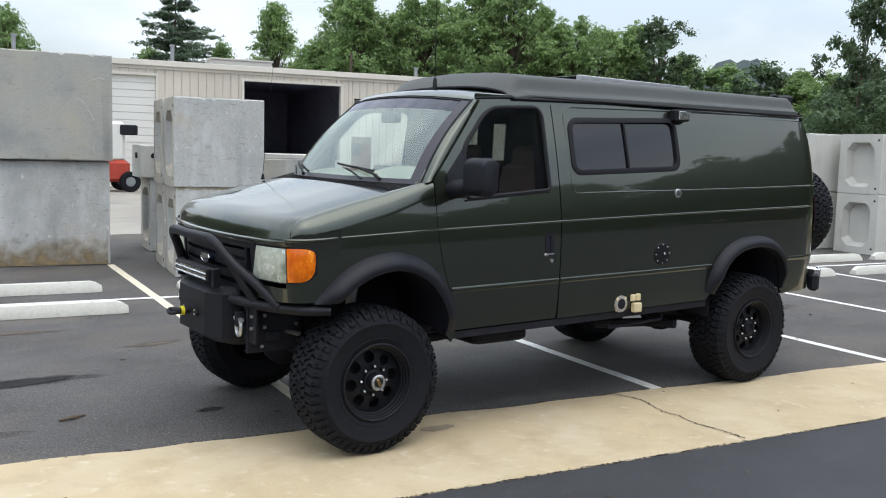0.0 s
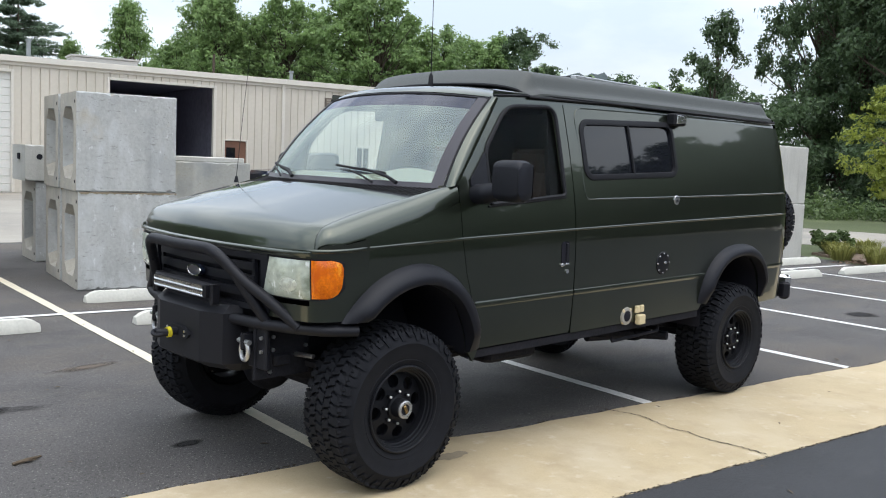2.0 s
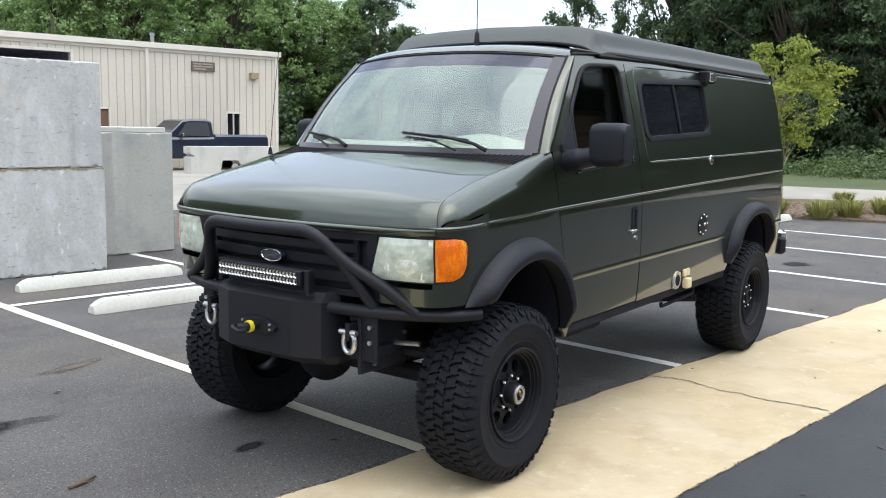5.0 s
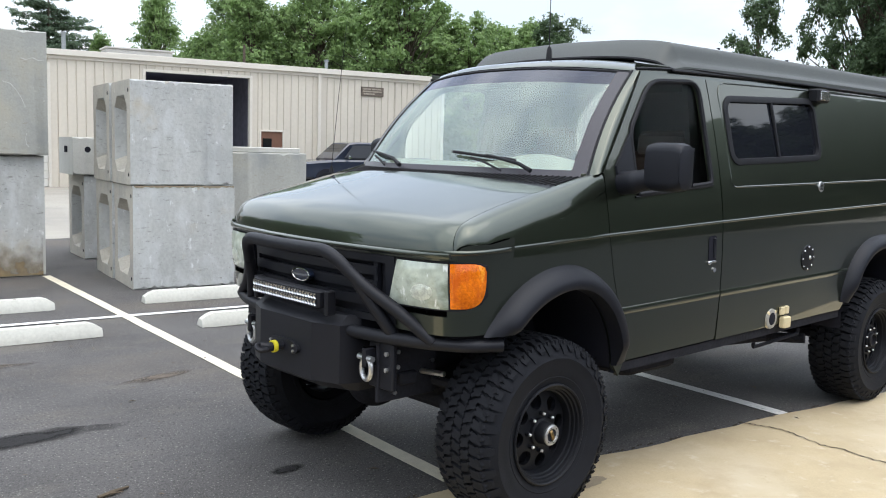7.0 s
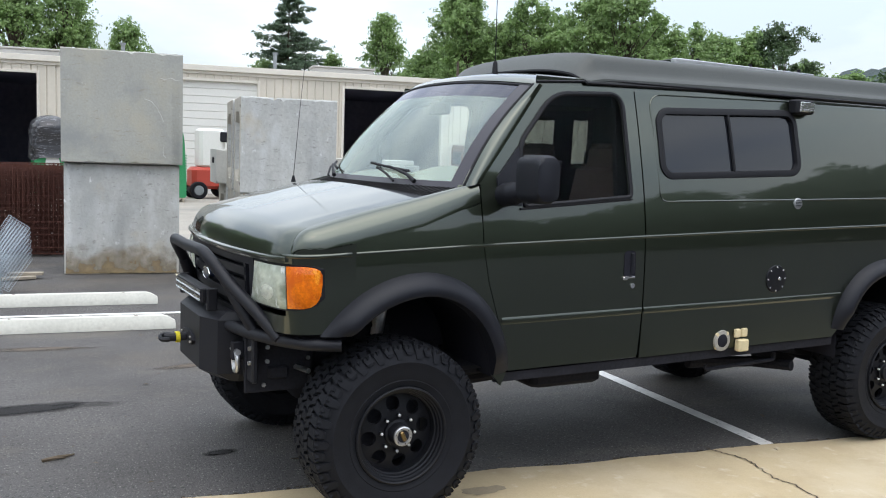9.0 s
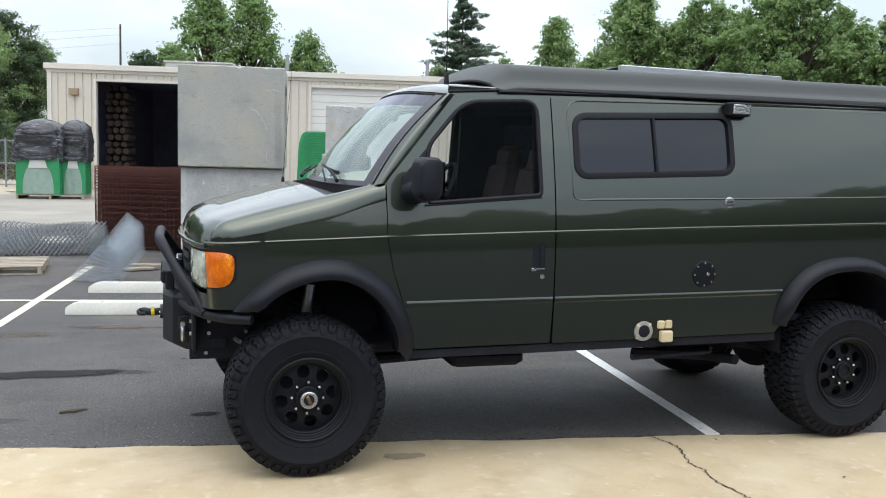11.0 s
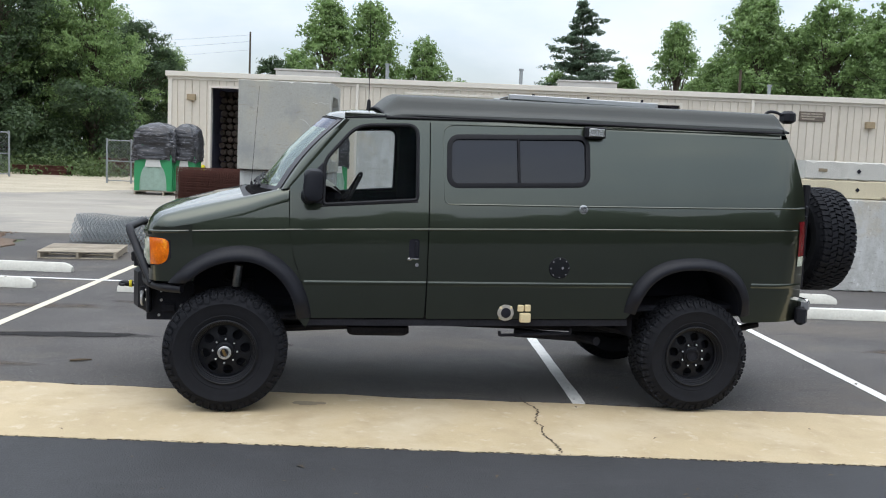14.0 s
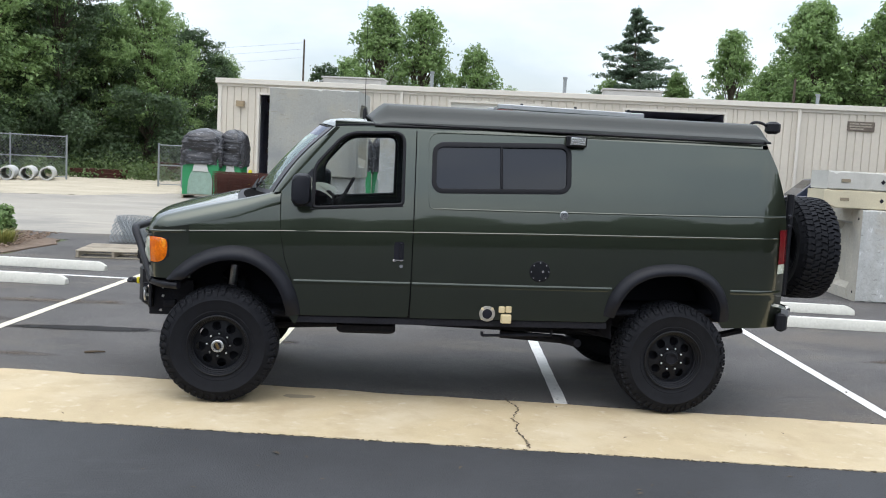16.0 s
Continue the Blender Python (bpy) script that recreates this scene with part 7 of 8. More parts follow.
def film_stack(at, turn, cols, d, n, h, film, seed, label):
    """Green moulded chambers nested on end upon a pallet, in stretch film."""
    ob = thing("chamber_stack", label, "pallet load", (*at, 0))
    m = pose(*at, 0, 0, 0, turn)
    x0, x1 = min(c - w / 2 for c, w, q in cols), max(c + w / 2 for c, w, q in cols)
    for i in range(6):
        bm = bmesh.new()
        box(bm, ((x0 + x1) / 2, -d / 2 + d * i / 5, 0.135), (x1 - x0, 0.1, 0.022))
        bmesh.ops.transform(bm, matrix=m, verts=bm.verts[:])
        part("pallet_board", bm, M_WOOD, ob)
    for x in (x0 + 0.06, (x0 + x1) / 2, x1 - 0.06):
        bm = bmesh.new()
        box(bm, (x, 0, 0.062), (0.06, d + 0.1, 0.12))
        bmesh.ops.transform(bm, matrix=m, verts=bm.verts[:])
        part("pallet_bearer", bm, M_WOOD, ob)
    for cx, w, dy in cols:
        for i in range(n):
            y = -d / 2 + dy + (d - dy - 0.06) * i / (n - 1)
            sw = w * (1.0 if i % 2 else 0.955)
            part("chamber", chamber_plate(m, cx, y, sw, (h - 0.20) * (0.74 if film else 1) + (0.03 if i % 2 else 0), 0.045, h * 0.42), M_GREENP, ob)
        if not film:
            for q in [0.55 + 0.0375 * k for k in range(13)]:
                bm = bmesh.new()
                tube(bm, [m @ Vector((cx + w / 2 * q * math.copysign(abs(math.cos(a)) ** 0.6, math.cos(a)), -d / 2 - 0.01, 0.16 + (h - 0.22) * q * math.sin(a) ** 0.6)) for a in [math.pi * k / 24 for k in range(25)]], 0.019, 6)
                part("rib", bm, M_GREENP, ob)
            for k in range(16):
                bm = bmesh.new()
                box(bm, m @ Vector((cx + w / 2 + 0.02, 0, 0.22 + 0.085 * k)), (0.05, d, 0.035), 0, pose(0, 0, 0, 0, 0, turn))
                part("rib", bm, M_GREENP, ob)
        bm = bmesh.new()
        surf(bm, lambda u, v: m @ Vector((cx + (2 * u - 1) * w * 0.37, -d / 2 + dy + 0.012 + 0.012 * math.sin(17 * u + 3 * v), 0.17 + h * 0.41 * v * math.sin(math.pi * (0.12 + 0.76 * u)) ** 0.5)), 14, 6)
        part("clear_wrap", bm, M_FILM, ob, "hazy clear stretch film")
        if not film:
            continue
        bm = bmesh.new()
        surf(bm, lambda u, v: m @ Vector((cx + (2 * u - 1) * w * 0.21 * (1 - 0.25 * v), -d / 2 + dy - 0.012 - 0.02 * math.sin(3 * v), 0.15 + h * (0.35 + 0.13 * v))), 6, 4)
        part("paper_sheet", bm, M_WHITEPL, ob, "white paper sheet under the film")
        bm = bmesh.new()

        def fp(u, v):
            a = u * math.tau
            ca, sa = math.cos(a), math.sin(a)
            wr = noise.noise((ca * 3 + seed, sa * 3, v * 3.0 + cx * 5)) * 0.12 + abs(noise.noise((ca * 5 + v * 3, sa * 5 + seed, v * 13.0 + ca * 4))) * 0.11 - 0.03 + abs(noise.noise((ca * 11, sa * 11 + seed, v * 34.0 + ca * 5))) * 0.05
            tp = max(0.0, (v - 0.55) / 0.45)
            sh = math.sqrt(max(0, 1 - tp ** 3.0)) * (1 + wr)
            x = (w / 2 + 0.06) * sh * (abs(ca) ** 0.30 * math.copysign(1, ca))
            yy = ((d - dy) / 2 + 0.075) * sh * (abs(sa) ** 0.30 * math.copysign(1, sa))
            return m @ Vector((cx + x, dy / 2 + yy, 0.10 + h * 0.46 + h * 0.55 * v + 0.05 * math.sin(3 * a + cx)))
        surf(bm, fp, 84, 40)
        bmesh.ops.recalc_face_normals(bm, faces=bm.faces[:])
        part("stretch_film", bm, M_BLACKP, ob, "wrinkled black stretch film", 60)
    return ob


film_stack((-4.40, 27.6), -4, [(-0.30, 1.36, 0.0), (0.70, 0.80, 0.30)], 1.5, 13, 2.40, True, 3, "green plastic chambers on a pallet under black stretch film")
film_stack((4.30, 26.6), -10, [(-0.20, 1.25, 0.0)], 1.3, 14, 2.45, False, 5, "green plastic chambers nested on a pallet in clear film")
film_stack((1.15, 28.2), 0, [(-0.30, 1.1, 0.0), (0.60, 0.65, 0.3)], 1.3, 10, 2.45, True, 7, "green plastic chambers on a pallet under black stretch film")

# stacked bark-coloured rolls inside the left doorway
logs = thing("stacked_rolls", "column of brown burlap rolls stacked inside the doorway", "stacked rolls", tuple(wp(-2.9, -1.2, 0)))
for j in range(15):
    for i in range(3):
        bm = bmesh.new()
        c = wp(-3.34 + 0.285 * i + 0.09 * (j % 2), -1.3 + rnd.uniform(-0.12, 0.12), 0.17 + j * 0.275)
        tube(bm, [c, c - WN * -0.02 + WN * 0.05, c + WN * 1.2], [0.12, 0.14, 0.14], 10)
        part("roll", bm, M_LOG, logs)
bm = bmesh.new()
c = wp(-3.62, 0.35, 0)
tube(bm, [c, c + Vector((0, 0, 0.95)), c + Vector((0, 0, 1.0))], [0.08, 0.08, 0.04], 12)
solo("bollard", bm, M_YELLOW, "yellow steel bollard beside the warehouse doorway", "bollard")

for k, (x, y, a) in enumerate(((-1.15, 8.9, 20), (-1.05, 9.05, -8))):
    bm = bmesh.new()
    box(bm, (x, y, 0.03 + 0.035 * k), (0.42, 0.12, 0.035), 0.004, pose(0, 0, 0, 0, 0, a))
    solo("timber_offcut", bm, M_WOOD, "short weathered timber board lying on the asphalt", "timber", "timber offcuts")

# low barrier beyond the blocks
bar = thing("concrete_barrier", "pale concrete barrier block with a notched end", "barrier", (17.2, 24.0, 0))
bm = bmesh.new()
bpf = [(-1.7, 0.0), (-1.7, 0.55), (-1.55, 0.62), (-1.7, 0.70), (-1.7, 0.94), (1.7, 0.94), (1.7, 0.3), (0.2, 0.3), (0.1, 0.45), (-0.5, 0.45), (-0.6, 0.0)]
m = pose(18.27, 23.68, 0, 0, 0, -14)
quad_strip(bm, [[m @ Vector((x, y, z)) for x, z in bpf] for y in (-0.3, 0.3)], True, True)
bmesh.ops.recalc_face_normals(bm, faces=bm.faces[:])
part("body", bm, M_CONCP, bar)


# pickup
def pickup(at, turn):
    ob = thing("pickup_truck", "dark navy blue pickup truck parked beside the warehouse", "truck", (*at, 0))
    m = pose(*at, 0, 0, 0, turn) @ Matrix.Diagonal((1, 1, 1.05, 1))

    def loft(name, secs, material, label="", angle=35):
        bm = bmesh.new()
        quad_strip(bm, [[m @ Vector(p) for p in s] for s in secs], True, True)
        bmesh.ops.recalc_face_normals(bm, faces=bm.faces[:])
        return part(name, bm, material, ob, label, angle)

    def sec(x, hw, z0, z1, r=0.08):
        return [(x, -hw + r, z0), (x, -hw, z0 + r), (x, -hw * 0.99, z1 - r), (x, -hw + r, z1), (x, hw - r, z1), (x, hw * 0.99, z1 - r), (x, hw, z0 + r), (x, hw - r, z0)]
    loft("body", [sec(-2.75, 0.84, 0.52, 0.98), sec(-2.68, 0.92, 0.46, 1.06), sec(-1.45, 0.96, 0.42, 1.16), sec(0.35, 0.96, 0.42, 1.18), sec(0.4, 0.96, 0.44, 1.27), sec(2.6, 0.95, 0.47, 1.27), sec(2.66, 0.93, 0.5, 1.23)], M_NAVY)
    cabin = loft("cabin", [sec(-1.5, 0.90, 1.1, 1.19, 0.03), sec(-0.85, 0.80, 1.1, 1.76, 0.06), sec(-0.5, 0.79, 1.1, 1.80, 0.06), sec(0.1, 0.79, 1.1, 1.80, 0.06), sec(0.28, 0.84, 1.1, 1.74, 0.06), sec(0.34, 0.88, 1.1, 1.18, 0.03)], M_NAVY)
    for s in (-1, 1):
        loft("side_glass", [[(x, s * (0.90 + o) - s * 0.11 * (z - 1.2) / 0.56, z) for x, z in ((-1.12, 1.22), (-0.72, 1.68), (0.14, 1.70), (0.20, 1.22))] for o in (0.0, 0.012)], M_PRIV, "dark side glass")
        bm = bmesh.new()
        box(bm, m @ Vector((-0.95, s * 1.0, 1.24)), (0.10, 0.16, 0.12), 0.02)
        part("door_mirror", bm, M_CHROME, ob, "bright door mirror")
        for x in (-1.85, 1.75):
            bm = bmesh.new()
            mm = m @ Matrix.Translation((x, s * 0.855, 0.37)) @ pose(0, 0, 0, 0, 0, 0 if s < 0 else 180)
            lathe(bm, [(0.0, -0.10), (0.2, -0.10), (0.22, -0.13), (0.33, -0.12), (0.37, -0.06), (0.37, 0.1)], mm, 24)
            bmesh.ops.recalc_face_normals(bm, faces=bm.faces[:])
            wh = part("wheel", bm, M_RUBBER, ob)
            bm = bmesh.new()
            lathe(bm, [(0.0, -0.125), (0.12, -0.12), (0.2, -0.105)], mm, 20)
            part("hubcap", bm, M_STEEL, wh, "bright hubcap")
            # a flat black disc paints in the shade of the open wheel arch
            bm = bmesh.new()
            lathe(bm, [(0.0, -0.108), (0.43, -0.108), (0.45, -0.112), (0.46, -0.10), (0.46, -0.05)], mm, 28)
            part("wheel_arch", bm, M_HOLE, wh, "black disc painted in for the shaded wheel opening")
    loft("windscreen", [[(x, y, z) for x, y, z in ((-1.43 - o, -0.78, 1.22), (-0.90 - o, -0.70, 1.72), (-0.90 - o, 0.70, 1.72), (-1.43 - o, 0.78, 1.22))] for o in (0.0, 0.02)], M_PRIV, "pickup windscreen")
    bm = bmesh.new()
    box(bm, (-2.79, 0, 0.56), (0.12, 1.8, 0.16), 0.03)
    bmesh.ops.transform(bm, matrix=m, verts=bm.verts[:])
    part("front_bumper", bm, M_CHROME, ob, "chrome front bumper")
    bm = bmesh.new()
    box(bm, (-2.765, 0, 0.82), (0.06, 1.3, 0.22), 0.02)
    bmesh.ops.transform(bm, matrix=m, verts=bm.verts[:])
    part("grille", bm, M_DARK, ob)
    for s in (-1, 1):
        bm = bmesh.new()
        box(bm, (-2.76, s * 0.74, 0.84), (0.07, 0.24, 0.18), 0.02)
        bmesh.ops.transform(bm, matrix=m, verts=bm.verts[:])
        part("headlight", bm, M_LENS, ob, "clear headlight")
        bm = bmesh.new()
        box(bm, (2.66, s * 0.86, 0.85), (0.05, 0.14, 0.36), 0.02)
        bmesh.ops.transform(bm, matrix=m, verts=bm.verts[:])
        part("tail_lamp", bm, M_RED, ob, "red tail lamp")
    return ob


pickup((18.75, 26.4), -11.3)

# forklift, mostly hidden behind the blocks
fork = thing("forklift", "red and white forklift standing in the yard", "forklift", (6.3, 28.4, 0))
bm = bmesh.new()
box(bm, (5.95, 28.5, 0.72), (1.3, 1.0, 0.75), 0.15)
part("body", bm, M_REDV, fork)
bm = bmesh.new()
box(bm, (6.0, 28.5, 1.75), (0.9, 0.85, 1.35), 0.12)
part("cab", bm, M_ROLL, fork, "white cab panel")
bm = bmesh.new()
box(bm, (6.55, 28.5, 2.15), (0.6, 1.0, 0.35), 0.05)
part("mast_carriage", bm, M_DARK, fork)
for y in (27.95, 29.05):
    for x, r in ((6.55, 0.36), (5.5, 0.30)):
        bm = bmesh.new()
        lathe(bm, [(0, -0.08), (0.18, -0.08), (0.2, -0.11), (r - 0.03, -0.11), (r, -0.07), (r, 0.1)], Matrix.Translation((x, y, r)), 20)
        bmesh.ops.recalc_face_normals(bm, faces=bm.faces[:])
        whl = part("wheel", bm, M_RUBBER, fork)
        bm = bmesh.new()
        lathe(bm, [(0, -0.10), (0.15, -0.095), (0.17, -0.08)], Matrix.Translation((x, y, r)), 16)
        part("wheel_rim", bm, M_GALV, whl)


# chain-link fence with posts
def fence(name, a, b, h, n, label, mesh_n):
    a, b = Vector((*a, 0)), Vector((*b, 0))
    ob = thing(name, label, "fence", tuple(a))
    for i in range(n + 1):
        bm = bmesh.new()
        p = a.lerp(b, i / n)
        tube(bm, [p, p + Vector((0, 0, h + 0.08))], 0.045 if i in (0, n) else 0.035, 8)
        part("post", bm, M_GALV, ob)
    for z in (h, 0.12, h * 0.52):
        bm = bmesh.new()
        tube(bm, [a + Vector((0, 0, z)), b + Vector((0, 0, z))], 0.024, 6)
        part("rail", bm, M_GALV, ob)
    bm = bmesh.new()
    chain_link(bm, lambda u, v: a.lerp(b, u) + Vector((0, 0, 0.1 + (h - 0.1) * v)), mesh_n, 14, 0.0045)
    o = part("wire_mesh", bm, M_GALV, ob)
    o["kind"] = "stuff"
    return ob


fence("chain_link_fence", (-24.5, 35.0), (-12.75, 37.6), 2.0, 5, "grey galvanised chain-link fence on steel posts", 90)
fence("chain_link_gate", (-7.95, 34.9), (-5.9, 34.7), 1.85, 2, "open chain-link gate panel near the warehouse", 16)
for i in range(4):
    bm = bmesh.new()
    m = pose(-14.75 + i * 0.60, 33.3 + 0.72 * i, 0.31, 0, 0, 14)
    lathe(bm, [(0.30, 0.0), (0.30, 2.2), (0.24, 2.2), (0.24, 0.0), (0.30, 0.0)], m, 24)
    bmesh.ops.recalc_face_normals(bm, faces=bm.faces[:])
    solo("concrete_pipe", bm, M_PIPE, "pale concrete drain pipe lying on the gravel", "pipe", "concrete pipes")
def beam(parent, c, length, deg):
    """A rolled steel joist: two flanges and a web."""
    bm = bmesh.new()
    m = pose(*c, 0, 0, deg)
    for z, w_, h_ in ((0.012, 0.20, 0.024), (0.11, 0.03, 0.172), (0.208, 0.20, 0.024)):
        box(bm, (0, 0, z), (length, w_, h_), 0.004)
    bmesh.ops.transform(bm, matrix=m, verts=bm.verts[:])
    part("beam", bm, M_RUST, parent)


rnd = random.Random(2)
for at, layers, rows_, span, ln in (((-12.4, 41.6), 2, 3, 0.35, 2.4), ((-9.7, 44.2), 4, 3, 0.30, 1.5), ((-7.9, 44.4), 3, 3, 0.30, 1.7)):
    pile = thing("steel_pile", "pile of rusty steel joists lying before the woods", "steel beams", (*at, 0), "steel piles")
    for j in range(layers):
        for i in range(rows_):
            if j == layers - 1 and i == 1:
                continue
            beam(pile, (at[0] + rnd.uniform(-0.25, 0.25), at[1] - 0.3 + i * span + rnd.uniform(-0.03, 0.03), 0.01 + j * 0.222), ln * rnd.uniform(0.8, 1.15), rnd.uniform(-4, 4))
pole = thing("utility_pole", "thin wooden utility pole behind the warehouse", "utility pole", (-5, 84, 0))
bm = bmesh.new()
tube(bm, [(-5, 84, 0), (-5, 84, 12.6)], [0.13, 0.08], 8)
part("pole", bm, M_BARK, pole)
for z, e in ((12.3, 11.6), (11.7, 10.4), (10.9, 9.6)):
    bm = bmesh.new()
    tube(bm, [Vector((-5, 84, z)).lerp(Vector((-60, 88, e + 1)), k / 12) - Vector((0, 0, 2.2 * math.sin(math.pi * k / 12))) for k in range(13)], 0.008, 4)
    part("wire", bm, M_DARK, pole)
lines = thing("power_lines", "sagging power lines before the far trees", "power line", (60, 45, 0))
for x, y in ((34, 62), (92, 8)):
    bm = bmesh.new()
    tube(bm, [(x, y, 0), (x, y, 9.4)], [0.16, 0.1], 8)
    part("pole", bm, M_BARK, lines)
for z in (9.2, 8.5, 7.2):
    bm = bmesh.new()
    tube(bm, [Vector((34, 62, z)).lerp(Vector((92, 8, z)), k / 16) - Vector((0, 0, 1.6 * math.sin(math.pi * k / 16))) for k in range(17)], 0.010, 4)
    part("wire", bm, M_DARK, lines)


# ---- planting ----
def leaf_mesh(centres, spreads, count, size, seed, material, droop=0.0, name="leaves", long=1.5, three=True, sprays=0):
    """Many small leaf faces scattered about clump centres."""
    rng = np.random.default_rng(seed)
    c = np.asarray(centres, float)
    sp = np.asarray(spreads, float)
    k = rng.integers(0, len(c), count)
    d = rng.normal(size=(count, 3))
    d /= np.linalg.norm(d, axis=1)[:, None]
    if sprays:
        # each clump is made of sprays, with gaps between them
        off = rng.normal(size=(len(c), sprays, 3))
        off /= np.linalg.norm(off, axis=2)[:, :, None]
        off *= rng.random((len(c), sprays, 1)) ** 0.40
        j = rng.integers(0, sprays, count)
        fine = rng.normal(size=(count, 3)) * np.array((0.26, 0.26, 0.17)) * rng.uniform(0.7, 1.3, (len(c), sprays))[k, j][:, None]
        pos = c[k] + sp[k] * (off[k, j] * 1.15 + fine)
        d = off[k, j] * 0.6 + fine * 1.4
    else:
        pos = c[k] + d * sp[k] * rng.random((count, 1)) ** 0.45
    n = rng.normal(size=(count, 3)) * 0.7 + np.array((0, 0, 0.7)) + d * 0.9
    n /= np.linalg.norm(n, axis=1)[:, None]
    t = np.cross(n, rng.normal(size=(count, 3)))
    t /= np.linalg.norm(t, axis=1)[:, None] + 1e-9
    b = np.cross(n, t)
    s = size * rng.uniform(0.6, 1.35, (count, 1))
    t[:, 2] -= droop
    v = np.stack([pos - t * s * long * 0.5, pos + b * s * (0.8 if three else 0.42) + n * s * 0.1, pos + t * s * long * 0.5 - np.array((0, 0, 1)) * s * 0.15, pos - b * s * 0.42 + n * s * 0.1], 1).reshape(-1, 3)
    if three:
        v = v.reshape(-1, 4, 3)[:, (0, 1, 2)].reshape(-1, 3)
    f = np.arange(len(v)).reshape(-1, 3 if three else 4)
    me = bpy.data.meshes.new(name)
    me.from_pydata(v.tolist(), [], f.tolist())
    me.materials.append(material)
    return me


def broadleaf(h, w, seed, material, bark, leaves=5200, size=0.42, base=0.22, clumps=46, name="tree", label="", lean_=0.0, gap=1.0, girth=1.0, point=0.0):
    """A tapered trunk with limbs and a ragged crown of leaf clumps; stands at the origin."""
    rnd = random.Random(seed)
    ob = thing(name, label, "tree", (0, 0, 0), "trees")
    bm = bmesh.new()
    tp = [Vector((lean_ * h * t * t + 0.25 * math.sin(t * 5 + seed) * t, 0.25 * math.cos(t * 4 + seed) * t, h * 0.86 * t)) for t in [i / 9 for i in range(10)]]
    r0 = (0.018 * h + 0.02) * girth
    tube(bm, tp, [r0 * (1.25 - 1.15 * i / 9) for i in range(10)], 9)
    cs, sp = [], []
    for k in range(clumps):
        t = base + (1.0 - base) * rnd.random() ** 0.85
        q = (t - base) / (1 - base)
        prof_ = math.sin(math.pi * min(1, q * 0.80 + 0.16)) ** 0.7 if not point else min(1.0, 0.55 + 2.2 * q) * (1 - q) ** point + 0.05
        a = rnd.uniform(0, math.tau)
        r = w / 2 * prof_ * rnd.uniform(0.35, 1.08)
        i = min(8, int(t / 0.86 * 9)) if t < 0.86 else 8
        root = tp[max(0, i - 2)]
        c = Vector((tp[i].x + r * math.cos(a), tp[i].y + r * math.sin(a), h * t))
        cs.append(c)
        sp.append([w * rnd.uniform(0.08, 0.17) * gap, w * rnd.uniform(0.08, 0.17) * gap, h * rnd.uniform(0.045, 0.09) * gap])
        if k % 2 == 0:
            mid = root.lerp(c, 0.5) + Vector((0, 0, 0.06 * h * rnd.uniform(-0.3, 1)))
            tube(bm, [root, mid, c], [r0 * 0.36, r0 * 0.2, r0 * 0.06], 5)
    part("trunk", bm, bark, ob)
    me = leaf_mesh(cs, sp, leaves, size, seed, material, three=size > 0.12, sprays=11)
    cr = new("crown", me)
    cr.parent = ob
    return ob


def conifer(h, w, seed, name, label):
    """A pine: open tiers of long, almost level boughs with needle sprays along their outer parts."""
    rnd = random.Random(seed)
    ob = thing(name, label, "tree", (0, 0, 0), "trees")
    bm = bmesh.new()
    tube(bm, [(0, 0, 0), (0.1, 0, h * 0.5), (0, 0.05, h)], [0.013 * h, 0.008 * h, 0.0015 * h], 8)
    cs, sp = [], []
    lv = 21
    for i in range(lv):
        t = 0.20 + 0.79 * i / lv
        R = w / 2 * min(1.0, (1 - t) * 1.55) ** 0.75 * rnd.uniform(0.72, 1.12) + 0.30
        for k in range(9 if i < 14 else 5):
            a = rnd.uniform(0, math.tau)
            L = R * rnd.uniform(0.45, 1.12)
            z = h * (t + rnd.uniform(-0.014, 0.014))
            tip = Vector((L * math.cos(a), L * math.sin(a), z + L * rnd.uniform(-0.02, 0.20)))
            tube(bm, [(0, 0, z), tip], [0.055, 0.014], 4)
            for q in (0.30, 0.48, 0.64, 0.80, 0.93, 1.02):
                side = Vector((-math.sin(a), math.cos(a), 0)) * rnd.uniform(-0.22, 0.22) * L * q
                cs.append(Vector((0, 0, z)).lerp(tip, q) + side * 0.6)
                sp.append([0.11 * L + 0.28, 0.11 * L + 0.28, 0.27])
    part("trunk", bm, M_BARK, ob)
    cr = new("crown", leaf_mesh(cs, sp, 36000, 0.18, seed, M_PINE, 0.1, long=2.4, sprays=5))
    cr.parent = ob
    return ob


LT = "broad green tree with a dense ragged crown"
LD = "tall dark green tree at the edge of the woods"
mids = [broadleaf(16, 9.5, 11 + k, M_LEAF, M_BARK, 22000, 0.235, 0.06, 190, "tree", LT, point=(0.0, 0.75, 0.0)[k], gap=0.62) for k in range(3)]
tall = [broadleaf(18, 10.5, 31 + k, M_LEAF, M_BARK, 22000, 0.235, 0.05, 200, "tree", LT, point=0.5, gap=0.66) for k in range(2)]
darks = [broadleaf(15, 10.0, 21 + k, M_LEAFD, M_BARK, 42000, 0.155, 0.05, 170, "tree", LD, gap=0.62) for k in range(3)]
backs = [broadleaf(15, 10.0, 51 + k, M_LEAFD, M_BARK, 9000, 0.34, 0.04, 60, "tree", LD) for k in range(2)]
rears = [broadleaf(16, 10.0, 81 + k, M_LEAFR, M_BARK, 22000, 0.34, 0.04, 120, "tree", LD, gap=0.95) for k in range(2)]
lefts = [broadleaf(15, 10.0, 71 + k, M_LEAF, M_BARK, 46000, 0.155, 0.05, 170, "tree", "broad mid-green tree at the edge of the woods", gap=0.72) for k in range(2)]
